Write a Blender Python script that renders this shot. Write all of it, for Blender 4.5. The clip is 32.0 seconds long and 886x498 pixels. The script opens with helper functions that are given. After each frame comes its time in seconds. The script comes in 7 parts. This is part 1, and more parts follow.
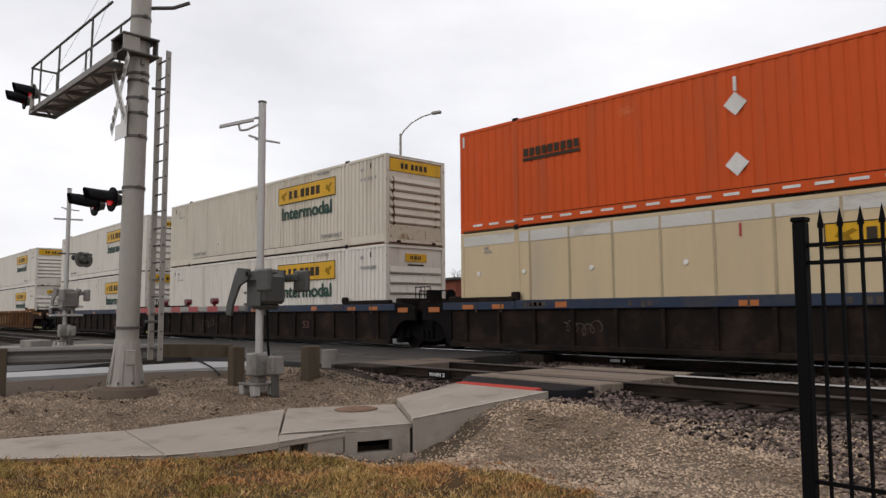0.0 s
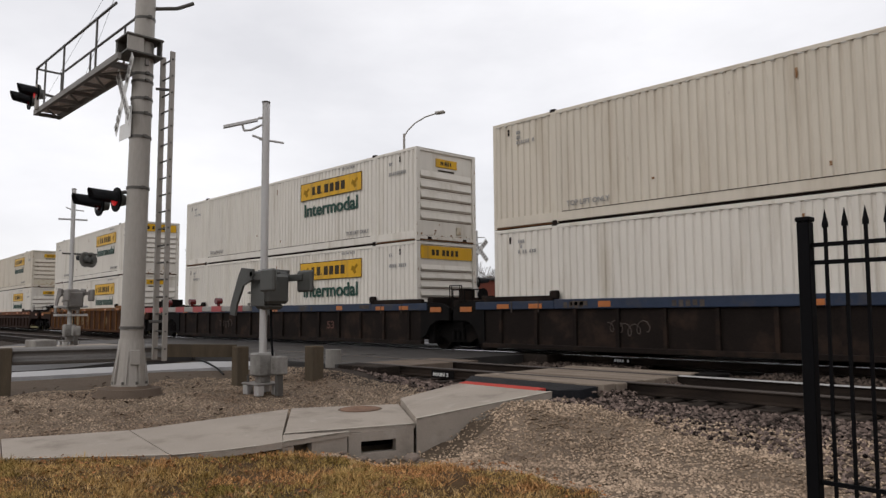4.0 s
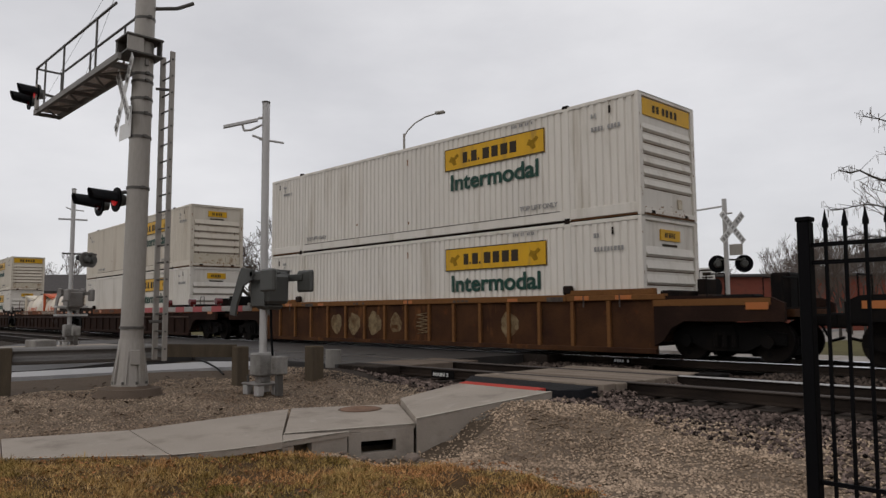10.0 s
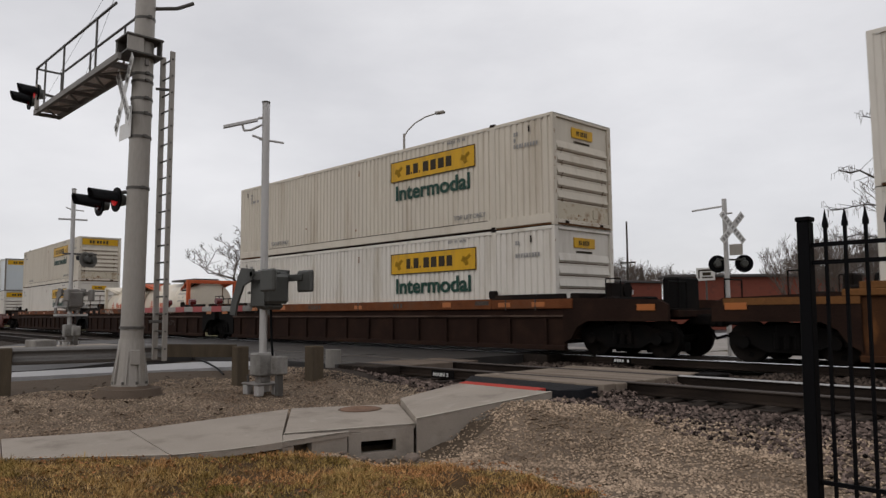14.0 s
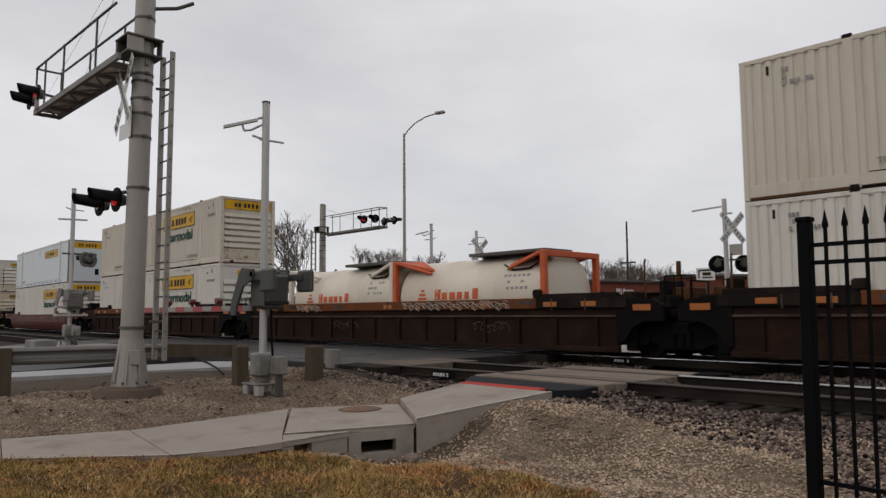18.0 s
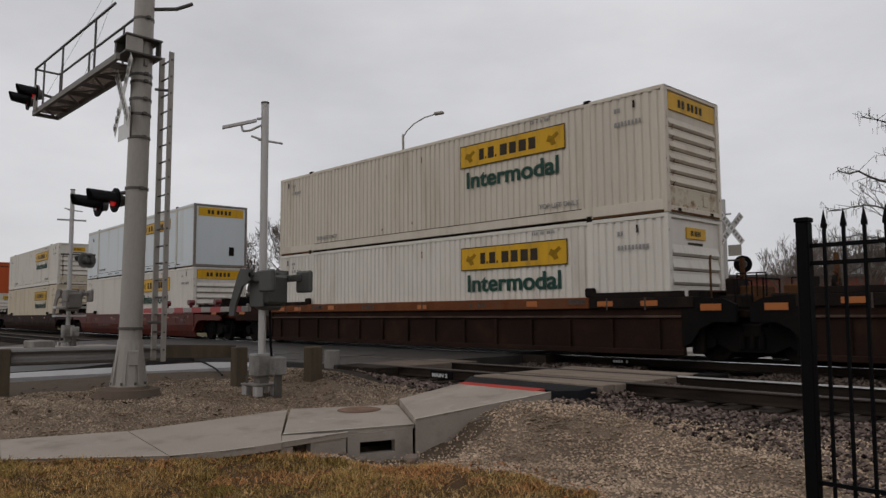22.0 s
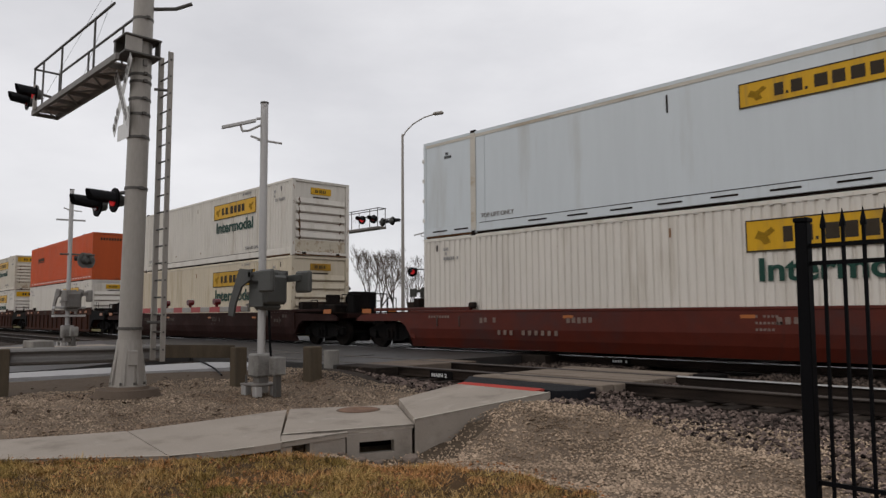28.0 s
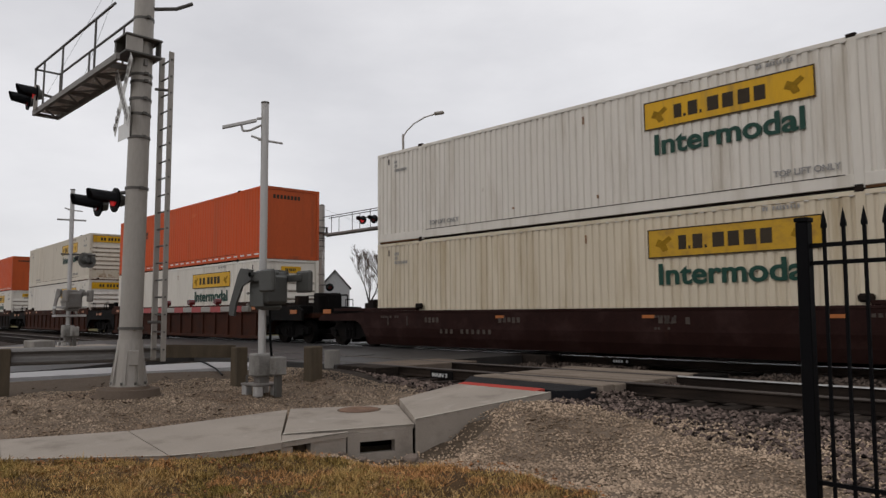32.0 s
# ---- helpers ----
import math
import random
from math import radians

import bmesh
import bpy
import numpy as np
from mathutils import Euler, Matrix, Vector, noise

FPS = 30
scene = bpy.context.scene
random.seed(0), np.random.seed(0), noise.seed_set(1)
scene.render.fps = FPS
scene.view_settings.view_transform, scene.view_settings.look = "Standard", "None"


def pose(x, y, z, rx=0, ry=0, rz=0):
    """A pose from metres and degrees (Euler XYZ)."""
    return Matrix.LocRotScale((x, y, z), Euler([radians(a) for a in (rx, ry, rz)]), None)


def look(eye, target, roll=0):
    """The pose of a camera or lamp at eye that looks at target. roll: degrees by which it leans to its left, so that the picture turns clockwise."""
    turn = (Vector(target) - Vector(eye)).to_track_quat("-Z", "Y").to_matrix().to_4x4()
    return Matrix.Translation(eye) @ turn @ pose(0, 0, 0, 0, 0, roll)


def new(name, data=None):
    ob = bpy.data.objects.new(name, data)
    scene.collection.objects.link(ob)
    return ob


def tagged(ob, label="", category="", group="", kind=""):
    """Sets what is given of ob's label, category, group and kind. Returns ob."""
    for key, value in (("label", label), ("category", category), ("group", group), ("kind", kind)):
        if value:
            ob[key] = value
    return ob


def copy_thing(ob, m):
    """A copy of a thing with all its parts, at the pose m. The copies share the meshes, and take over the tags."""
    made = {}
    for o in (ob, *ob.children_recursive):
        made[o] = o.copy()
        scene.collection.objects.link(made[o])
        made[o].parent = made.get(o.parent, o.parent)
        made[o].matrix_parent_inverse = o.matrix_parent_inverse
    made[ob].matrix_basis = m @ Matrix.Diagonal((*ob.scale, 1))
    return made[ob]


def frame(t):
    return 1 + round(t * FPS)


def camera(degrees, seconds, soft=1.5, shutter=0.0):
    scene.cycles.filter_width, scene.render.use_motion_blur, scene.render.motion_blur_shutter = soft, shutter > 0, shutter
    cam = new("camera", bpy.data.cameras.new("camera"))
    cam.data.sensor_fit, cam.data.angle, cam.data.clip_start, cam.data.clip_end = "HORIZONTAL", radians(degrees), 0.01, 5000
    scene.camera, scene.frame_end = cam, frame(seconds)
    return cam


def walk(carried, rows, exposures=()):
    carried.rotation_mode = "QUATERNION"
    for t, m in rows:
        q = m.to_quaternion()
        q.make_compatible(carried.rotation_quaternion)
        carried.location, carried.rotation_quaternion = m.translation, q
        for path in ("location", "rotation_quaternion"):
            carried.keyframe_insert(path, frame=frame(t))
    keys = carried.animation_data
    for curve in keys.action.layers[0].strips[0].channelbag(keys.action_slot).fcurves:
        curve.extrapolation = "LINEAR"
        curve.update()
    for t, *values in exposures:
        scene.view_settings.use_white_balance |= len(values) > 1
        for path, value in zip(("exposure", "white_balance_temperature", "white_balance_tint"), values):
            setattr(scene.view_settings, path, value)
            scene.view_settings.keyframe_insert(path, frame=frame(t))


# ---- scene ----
# The railway runs along x; z = 0 is the top of the rails; y = 0 is the near face of the train's boxes.
EYE = Vector((0.0, -14.688, 1.069))
YAW, PITCH, ROLL = -46.51, 4.918, -0.443


def aim(pan, tilt):
    a, b = radians(YAW + pan), radians(PITCH + tilt)
    way = Vector((math.sin(a) * math.cos(b), math.cos(a) * math.cos(b), math.sin(b)))
    return look(EYE, EYE + way * 10, ROLL)


cam = camera(62.03, 32.0, soft=1.4, shutter=0.15)
walk(cam, [(t, aim(pan, tilt)) for t, pan, tilt in (
    (0, 0.285, 0), (0.5, 0.2, 0), (1.5, 0.14, 0), (2.0, 0.06, 0), (3.5, 0, 0), (10, 0, 0), (19.5, 0, 0), (20.5, 0.03, 0.03),
    (22.0, 0.08, 0.05), (23.0, 0.13, 0.05), (24.5, 0.15, 0.05), (27.5, 0.13, 0.05), (31.0, 0.11, 0.04), (32.0, 0.08, 0.04))],
     exposures=[(0, 0.22), (3, 0.2), (7, 0.13), (9, -0.13), (10.5, -0.19), (13, -0.11), (17, -0.12), (19, -0.29), (22, -0.36), (23, -0.1), (25, -0.08), (28, -0.08), (30, -0.18), (32, -0.1)])


def run(t):
    """How far the train has come along the track at t seconds."""
    d = t - 16
    return 5.2517 * d + 0.002674 * d * d - 0.0000363 * d ** 3


def bend(x):
    """How far the tracks have swung away from their straight line at x, beyond the road."""
    d = max(0.0, -28.0 - x)
    return 0.05 * d * d / 24 if d < 12 else 0.3 + 0.05 * (d - 12)


# ---- world and sun: an even overcast sky ----
world = bpy.data.worlds.new("overcast")
scene.world = world
world.use_nodes = True
wn, wl = world.node_tree.nodes, world.node_tree.links
wn.clear()
w_out, w_bg, w_sky = wn.new("ShaderNodeOutputWorld"), wn.new("ShaderNodeBackground"), wn.new("ShaderNodeTexSky")
w_sky.sky_type, w_sky.sun_disc, w_sky.sun_elevation, w_sky.sun_rotation = "NISHITA", False, radians(38), radians(150)
w_tc, w_map, w_noise, w_ramp = wn.new("ShaderNodeTexCoord"), wn.new("ShaderNodeMapping"), wn.new("ShaderNodeTexNoise"), wn.new("ShaderNodeValToRGB")
w_map.inputs["Scale"].default_value = (1.0, 1.0, 2.6)
w_map.inputs["Location"].default_value = (-2.2, 4.3, 1.1)
w_noise.inputs["Scale"].default_value, w_noise.inputs["Detail"].default_value, w_noise.inputs["Roughness"].default_value = 1.7, 7.0, 0.55
w_ramp.color_ramp.elements[0].position, w_ramp.color_ramp.elements[0].color = 0.34, (0.71, 0.705, 0.735, 1)
w_ramp.color_ramp.elements[1].position, w_ramp.color_ramp.elements[1].color = 0.68, (0.935, 0.925, 0.947, 1)
w_scale, w_mix = wn.new("ShaderNodeMix"), wn.new("ShaderNodeMix")
w_scale.data_type = w_mix.data_type = "RGBA"
w_scale.blend_type = "MULTIPLY"
w_scale.inputs["Factor"].default_value = 1.0
w_scale.inputs["B"].default_value = (0.1, 0.1, 0.1, 1)
w_mix.inputs["Factor"].default_value = 0.93
wl.new(w_tc.outputs["Generated"], w_map.inputs["Vector"])
wl.new(w_map.outputs["Vector"], w_noise.inputs["Vector"])
wl.new(w_noise.outputs["Fac"], w_ramp.inputs["Fac"])
wl.new(w_sky.outputs["Color"], w_scale.inputs["A"])
wl.new(w_scale.outputs["Result"], w_mix.inputs["A"])
wl.new(w_ramp.outputs["Color"], w_mix.inputs["B"])
wl.new(w_mix.outputs["Result"], w_bg.inputs["Color"])
w_bg.inputs["Strength"].default_value = 1.0
wl.new(w_bg.outputs["Background"], w_out.inputs["Surface"])

sun = new("sun", bpy.data.lights.new("sun", "SUN"))
sun.data.energy, sun.data.angle, sun.data.color = 0.68, radians(40), (1.0, 0.97, 0.93)
sun.matrix_world = look((-20, -40, 45), (0, 0, 0))


# ---- materials ----
def mat(name, color, rough=0.6, metal=0.0, vary=0.25, scale=3.0, fine=40.0, bump=0.15, dirt=None, dirt_amount=0.0, dirt_scale=1.2, stretch=(1, 1, 1),
        emit=0.0, island=0.0, coat=0.0, layers=()):
    """A surface with variation at two scales, streaks or stains of a second colour, and fine relief."""
    m = bpy.data.materials.new(name)
    m.use_nodes = True
    nt = m.node_tree
    n, l = nt.nodes, nt.links
    bsdf = n["Principled BSDF"]
    tc, mp = n.new("ShaderNodeTexCoord"), n.new("ShaderNodeMapping")
    mp.inputs["Scale"].default_value = stretch
    info, shift, add = n.new("ShaderNodeObjectInfo"), n.new("ShaderNodeMath"), n.new("ShaderNodeVectorMath")
    shift.operation = "MULTIPLY"
    shift.inputs[1].default_value = 37.0
    l.new(info.outputs["Random"], shift.inputs[0])
    l.new(tc.outputs["Object"], add.inputs[0])
    l.new(shift.outputs["Value"], add.inputs[1])
    l.new(add.outputs["Vector"], mp.inputs["Vector"])
    big, small = n.new("ShaderNodeTexNoise"), n.new("ShaderNodeTexNoise")
    big.inputs["Scale"].default_value, big.inputs["Detail"].default_value = scale, 6.0
    small.inputs["Scale"].default_value, small.inputs["Detail"].default_value = fine, 3.0
    l.new(mp.outputs["Vector"], big.inputs["Vector"])
    l.new(mp.outputs["Vector"], small.inputs["Vector"])
    mean = n.new("ShaderNodeMix")
    mean.data_type = "FLOAT"
    mean.inputs["Factor"].default_value = 0.45
    l.new(big.outputs["Fac"], mean.inputs["A"])
    l.new(small.outputs["Fac"], mean.inputs["B"])
    ramp = n.new("ShaderNodeValToRGB")
    lo = [max(0.0, c * (1 - vary)) for c in color]
    hi = [min(1.0, c * (1 + vary)) for c in color]
    ramp.color_ramp.elements[0].position, ramp.color_ramp.elements[0].color = 0.3, (*lo, 1)
    ramp.color_ramp.elements[1].position, ramp.color_ramp.elements[1].color = 0.7, (*hi, 1)
    l.new(mean.outputs["Result"], ramp.inputs["Fac"])
    col = ramp.outputs["Color"]
    if dirt:
        dn, dr, mx = n.new("ShaderNodeTexNoise"), n.new("ShaderNodeValToRGB"), n.new("ShaderNodeMix")
        dn.inputs["Scale"].default_value, dn.inputs["Detail"].default_value, dn.inputs["Roughness"].default_value = dirt_scale, 8.0, 0.65
        l.new(mp.outputs["Vector"], dn.inputs["Vector"])
        dr.color_ramp.elements[0].position, dr.color_ramp.elements[1].position = 0.62 - 0.3 * dirt_amount, 0.78 - 0.2 * dirt_amount
        l.new(dn.outputs["Fac"], dr.inputs["Fac"])
        mx.data_type = "RGBA"
        mx.inputs["B"].default_value = (*dirt, 1)
        l.new(dr.outputs["Color"], mx.inputs["Factor"])
        l.new(col, mx.inputs["A"])
        col = mx.outputs["Result"]
    for tint, reach, size, pull in layers:
        mp2, dn, dr, mx = n.new("ShaderNodeMapping"), n.new("ShaderNodeTexNoise"), n.new("ShaderNodeValToRGB"), n.new("ShaderNodeMix")
        mp2.inputs["Scale"].default_value = pull
        l.new(add.outputs["Vector"], mp2.inputs["Vector"])
        l.new(mp2.outputs["Vector"], dn.inputs["Vector"])
        dn.inputs["Scale"].default_value, dn.inputs["Detail"].default_value, dn.inputs["Roughness"].default_value = size, 5.0, 0.6
        dr.color_ramp.elements[0].position, dr.color_ramp.elements[1].position = 0.72 - 0.3 * reach, 0.86 - 0.2 * reach
        l.new(dn.outputs["Fac"], dr.inputs["Fac"])
        mx.data_type = "RGBA"
        mx.inputs["B"].default_value = (*tint, 1)
        l.new(dr.outputs["Color"], mx.inputs["Factor"])
        l.new(col, mx.inputs["A"])
        col = mx.outputs["Result"]
    if island:
        geo, hv, rng = n.new("ShaderNodeNewGeometry"), n.new("ShaderNodeHueSaturation"), n.new("ShaderNodeMapRange")
        rng.inputs["To Min"].default_value, rng.inputs["To Max"].default_value = 1 - island, 1 + island
        l.new(geo.outputs["Random Per Island"], rng.inputs["Value"])
        l.new(rng.outputs["Result"], hv.inputs["Value"])
        l.new(col, hv.inputs["Color"])
        col = hv.outputs["Color"]
    l.new(col, bsdf.inputs["Base Color"])
    rr = n.new("ShaderNodeMapRange")
    rr.inputs["To Min"].default_value, rr.inputs["To Max"].default_value = max(0.02, rough - 0.12), min(1.0, rough + 0.12)
    l.new(big.outputs["Fac"], rr.inputs["Value"])
    l.new(rr.outputs["Result"], bsdf.inputs["Roughness"])
    bsdf.inputs["Metallic"].default_value = metal
    bsdf.inputs["Specular IOR Level"].default_value = 0.5 if metal or rough < 0.45 else 0.2 if rough < 0.6 else 0.05
    bsdf.inputs["Coat Weight"].default_value = coat
    if bump:
        bp = n.new("ShaderNodeBump")
        bp.inputs["Strength"].default_value, bp.inputs["Distance"].default_value = bump, 0.02
        l.new(small.outputs["Fac"], bp.inputs["Height"])
        l.new(bp.outputs["Normal"], bsdf.inputs["Normal"])
    if emit:
        l.new(col, bsdf.inputs["Emission Color"])
        bsdf.inputs["Emission Strength"].default_value = emit
    return m


STREAK = (1.0, 1.0, 0.12)
# dark runs, and small rust spots
GRIME = (((0.36, 0.32, 0.27), 0.17, 3.2, (1.6, 1.6, 0.07)), ((0.21, 0.115, 0.06), 0.03, 5.0, (1.0, 1.0, 0.45)))
M = dict(
    white=mat("white_box_paint", (0.605, 0.562, 0.50), 0.5, vary=0.07, scale=0.6, fine=9, bump=0.03, dirt=(0.44, 0.39, 0.32), dirt_amount=0.3, dirt_scale=1.6, stretch=STREAK, layers=GRIME),
    cream=mat("cream_box_paint", (0.55, 0.492, 0.408), 0.55, vary=0.08, scale=0.6, fine=9, bump=0.03, dirt=(0.42, 0.355, 0.275), dirt_amount=0.32, dirt_scale=1.4, stretch=STREAK, layers=GRIME),
    yellowed=mat("yellowed_box_paint", (0.55, 0.475, 0.362), 0.55, vary=0.08, scale=0.6, fine=9, bump=0.03, dirt=(0.40, 0.32, 0.21), dirt_amount=0.35, dirt_scale=1.4, stretch=STREAK, layers=GRIME),
    smooth=mat("pale_blue_grey_panel", (0.53, 0.565, 0.58), 0.4, vary=0.04, scale=0.5, fine=6, bump=0.02, dirt=(0.44, 0.45, 0.44), dirt_amount=0.25, dirt_scale=1.2, stretch=STREAK, layers=(((0.36, 0.35, 0.33), 0.18, 3.0, (1.5, 1.5, 0.08)),)),
    beige=mat("beige_panel", (0.49, 0.385, 0.24), 0.5, vary=0.06, scale=0.5, fine=8, bump=0.02, dirt=(0.40, 0.33, 0.23), dirt_amount=0.3, dirt_scale=1.0, stretch=STREAK, layers=GRIME),
    orange=mat("orange_box_paint", (0.50, 0.066, 0.006), 0.55, vary=0.08, scale=0.6, fine=8, bump=0.03, dirt=(0.37, 0.066, 0.014), dirt_amount=0.3, dirt_scale=1.3, stretch=STREAK, layers=(((0.20, 0.05, 0.02), 0.12, 3.0, (1.5, 1.5, 0.08)), ((0.56, 0.16, 0.06), 0.12, 2.0, (0.4, 1, 1)))),
    rail_grey=mat("grey_box_rail", (0.50, 0.48, 0.44), 0.55, vary=0.1, dirt=(0.25, 0.21, 0.17), dirt_amount=0.3, stretch=(0.3, 1, 1)),
    rusty=mat("rust_stained_paint", (0.52, 0.46, 0.36), 0.7, vary=0.15, scale=2.5, dirt=(0.18, 0.085, 0.035), dirt_amount=0.35, dirt_scale=2.5),
    yellow=mat("yellow_sign", (0.56, 0.31, 0.010), 0.45, vary=0.10, scale=2.5, bump=0.0, dirt=(0.32, 0.19, 0.035), dirt_amount=0.3, dirt_scale=3, stretch=STREAK),
    ink=mat("dark_print", (0.045, 0.035, 0.025), 0.6, vary=0.2, bump=0),
    green=mat("dark_green_print", (0.010, 0.046, 0.032), 0.5, vary=0.15, bump=0),
    grey_print=mat("grey_print", (0.28, 0.27, 0.26), 0.6, vary=0.2, bump=0),
    pale=mat("pale_print", (0.6, 0.58, 0.55), 0.6, vary=0.2, bump=0),
    blue_car=mat("dark_blue_car_paint", (0.020, 0.030, 0.055), 0.55, vary=0.2, dirt=(0.05, 0.042, 0.038), dirt_amount=0.35, dirt_scale=1.5),
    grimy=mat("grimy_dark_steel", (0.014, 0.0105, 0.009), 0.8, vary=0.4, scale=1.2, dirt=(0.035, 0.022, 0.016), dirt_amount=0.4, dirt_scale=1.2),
    rust_chord=mat("yellow_brown_chord", (0.15, 0.068, 0.025), 0.75, vary=0.25, scale=2, dirt=(0.10, 0.045, 0.02), dirt_amount=0.4, dirt_scale=2),
    lane=mat("pale_wet_concrete", (0.30, 0.293, 0.29), 0.55, vary=0.18, scale=0.7, fine=30, bump=0.03, dirt=(0.25, 0.25, 0.25), dirt_amount=0.25),
    dirt=mat("dark_brown_dirt", (0.075, 0.056, 0.040), 0.95, vary=0.3, scale=1.5, fine=30, bump=0.6, dirt=(0.14, 0.105, 0.07), dirt_amount=0.3),
    scrawl=mat("faded_pale_paint_scrawl", (0.17, 0.125, 0.07), 0.85, vary=0.5, scale=5, bump=0, dirt=(0.07, 0.032, 0.014), dirt_amount=0.6, dirt_scale=4),
    rust_car=mat("rust_brown_car_paint", (0.058, 0.026, 0.012), 0.8, vary=0.4, scale=1.5, dirt=(0.030, 0.014, 0.009), dirt_amount=0.6, dirt_scale=0.9, layers=(((0.17, 0.07, 0.025), 0.4, 2.2, (1, 1, 0.3)), ((0.11, 0.035, 0.012), 0.3, 3.5, (1, 1, 0.6)))),
    brown_car=mat("dark_brown_car_paint", (0.042, 0.016, 0.010), 0.75, vary=0.3, layers=(((0.09, 0.045, 0.025), 0.18, 1.6, (1, 1, 0.3)),), scale=1.5, dirt=(0.026, 0.015, 0.012), dirt_amount=0.5, dirt_scale=1.2),
    chord=mat("orange_brown_chord_paint", (0.13, 0.045, 0.018), 0.65, vary=0.35, layers=(((0.05, 0.022, 0.014), 0.4, 1.4, (0.5, 1, 1)),), dirt=(0.10, 0.05, 0.03), dirt_amount=0.4, dirt_scale=1.5),
    maroon=mat("maroon_car_paint", (0.078, 0.0125, 0.006), 0.5, vary=0.2, dirt=(0.05, 0.018, 0.015), dirt_amount=0.45, dirt_scale=0.7, layers=(((0.035, 0.014, 0.011), 0.3, 1.6, (1, 1, 0.25)), ((0.13, 0.06, 0.04), 0.08, 4.0, (0.5, 1, 1)))),
    dark_maroon=mat("dark_maroon_car_paint", (0.019, 0.008, 0.0065), 0.6, vary=0.3, layers=(((0.045, 0.02, 0.013), 0.25, 1.8, (1, 1, 0.25)),), dirt=(0.035, 0.018, 0.016), dirt_amount=0.4, dirt_scale=0.9),
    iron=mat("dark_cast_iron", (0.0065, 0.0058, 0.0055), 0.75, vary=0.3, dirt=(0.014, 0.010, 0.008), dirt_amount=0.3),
    reflector=mat("orange_reflector", (0.34, 0.10, 0.014), 0.35, vary=0.1, bump=0),
    tank=mat("white_tank_paint", (0.61, 0.535, 0.425), 0.4, vary=0.05, scale=0.8, fine=10, bump=0.02, dirt=(0.5, 0.45, 0.38), dirt_amount=0.2),
    tank_orange=mat("orange_frame_paint", (0.50, 0.10, 0.035), 0.5, vary=0.12, dirt=(0.3, 0.08, 0.04), dirt_amount=0.25),
    galv=mat("weathered_galvanised_steel", (0.30, 0.275, 0.245), 0.55, metal=0.3, vary=0.12, layers=(((0.19, 0.165, 0.14), 0.3, 2.2, (2, 2, 0.15)),), scale=2.0, fine=25, bump=0.05, dirt=(0.28, 0.25, 0.22), dirt_amount=0.3, stretch=(1, 1, 0.3)),
    galv_light=mat("pale_aluminium", (0.42, 0.405, 0.39), 0.42, metal=0.4, vary=0.08, bump=0.03, dirt=(0.35, 0.33, 0.31), dirt_amount=0.2, stretch=(1, 1, 0.3)),
    dark_galv=mat("dark_weathered_steel", (0.085, 0.078, 0.07), 0.55, metal=0.4, vary=0.2, dirt=(0.09, 0.075, 0.06), dirt_amount=0.3),
    black=mat("black_powder_coat", (0.004, 0.004, 0.0045), 0.6, vary=0.2, bump=0.03),
    visor=mat("black_visor_plastic", (0.016, 0.016, 0.018), 0.5, vary=0.3, bump=0.03),
    lens=mat("unlit_red_lens", (0.10, 0.008, 0.008), 0.2, vary=0.1, bump=0),
    lit=mat("lit_red_lens", (0.75, 0.025, 0.028), 0.3, vary=0.02, bump=0, emit=0.25),
    sign_white=mat("white_reflective_sheet", (0.62, 0.61, 0.59), 0.45, vary=0.06, bump=0, dirt=(0.4, 0.38, 0.35), dirt_amount=0.2),
    red=mat("red_reflective_sheet", (0.30, 0.02, 0.02), 0.4, vary=0.1, bump=0),
    concrete=mat("pale_concrete", (0.30, 0.26, 0.22), 0.8, vary=0.14, scale=1.3, fine=60, bump=0.12, dirt=(0.205, 0.175, 0.146), dirt_amount=0.35, dirt_scale=1.6, layers=(((0.37, 0.33, 0.285), 0.4, 2.2, (1, 1, 1)), ((0.12, 0.10, 0.08), 0.1, 6.0, (1, 1, 1)))),
    stone=mat("pinkish_grey_stone", (0.17, 0.135, 0.112), 0.85, vary=0.25, fine=50, dirt=(0.13, 0.10, 0.08), dirt_amount=0.35),
    footing=mat("brown_stained_concrete", (0.115, 0.088, 0.068), 0.85, vary=0.2, fine=50, dirt=(0.13, 0.095, 0.07), dirt_amount=0.4),
    tactile=mat("red_tactile_paving", (0.36, 0.055, 0.042), 0.7, vary=0.12, bump=0.1),
    rubber=mat("black_rubber_panel", (0.016, 0.016, 0.018), 0.6, vary=0.3, bump=0.15),
    panel=mat("worn_crossing_panel", (0.20, 0.163, 0.13), 0.75, vary=0.25, scale=2, dirt=(0.095, 0.072, 0.055), dirt_amount=0.5, stretch=(0.35, 2, 1), layers=(((0.33, 0.275, 0.22), 0.4, 3.0, (0.4, 2, 1)),)),
    rail_steel=mat("rusty_rail_steel", (0.016, 0.012, 0.0098), 0.75, vary=0.35, dirt=(0.036, 0.026, 0.02), dirt_amount=0.4, stretch=(0.3, 1, 1)),
    rail_top=mat("polished_rail_head", (0.62, 0.62, 0.63), 0.22, metal=1.0, vary=0.06, bump=0),
    tie=mat("dark_creosoted_timber", (0.022, 0.017, 0.014), 0.85, vary=0.35, scale=4, stretch=(4, 0.6, 4), dirt=(0.06, 0.046, 0.036), dirt_amount=0.3),
    timber=mat("weathered_timber", (0.092, 0.072, 0.05), 0.85, vary=0.25, scale=3, stretch=(3, 3, 0.4), dirt=(0.07, 0.058, 0.045), dirt_amount=0.35),
    asphalt=mat("wet_asphalt", (0.036, 0.033, 0.031), 0.55, vary=0.45, scale=0.9, fine=80, bump=0.03),
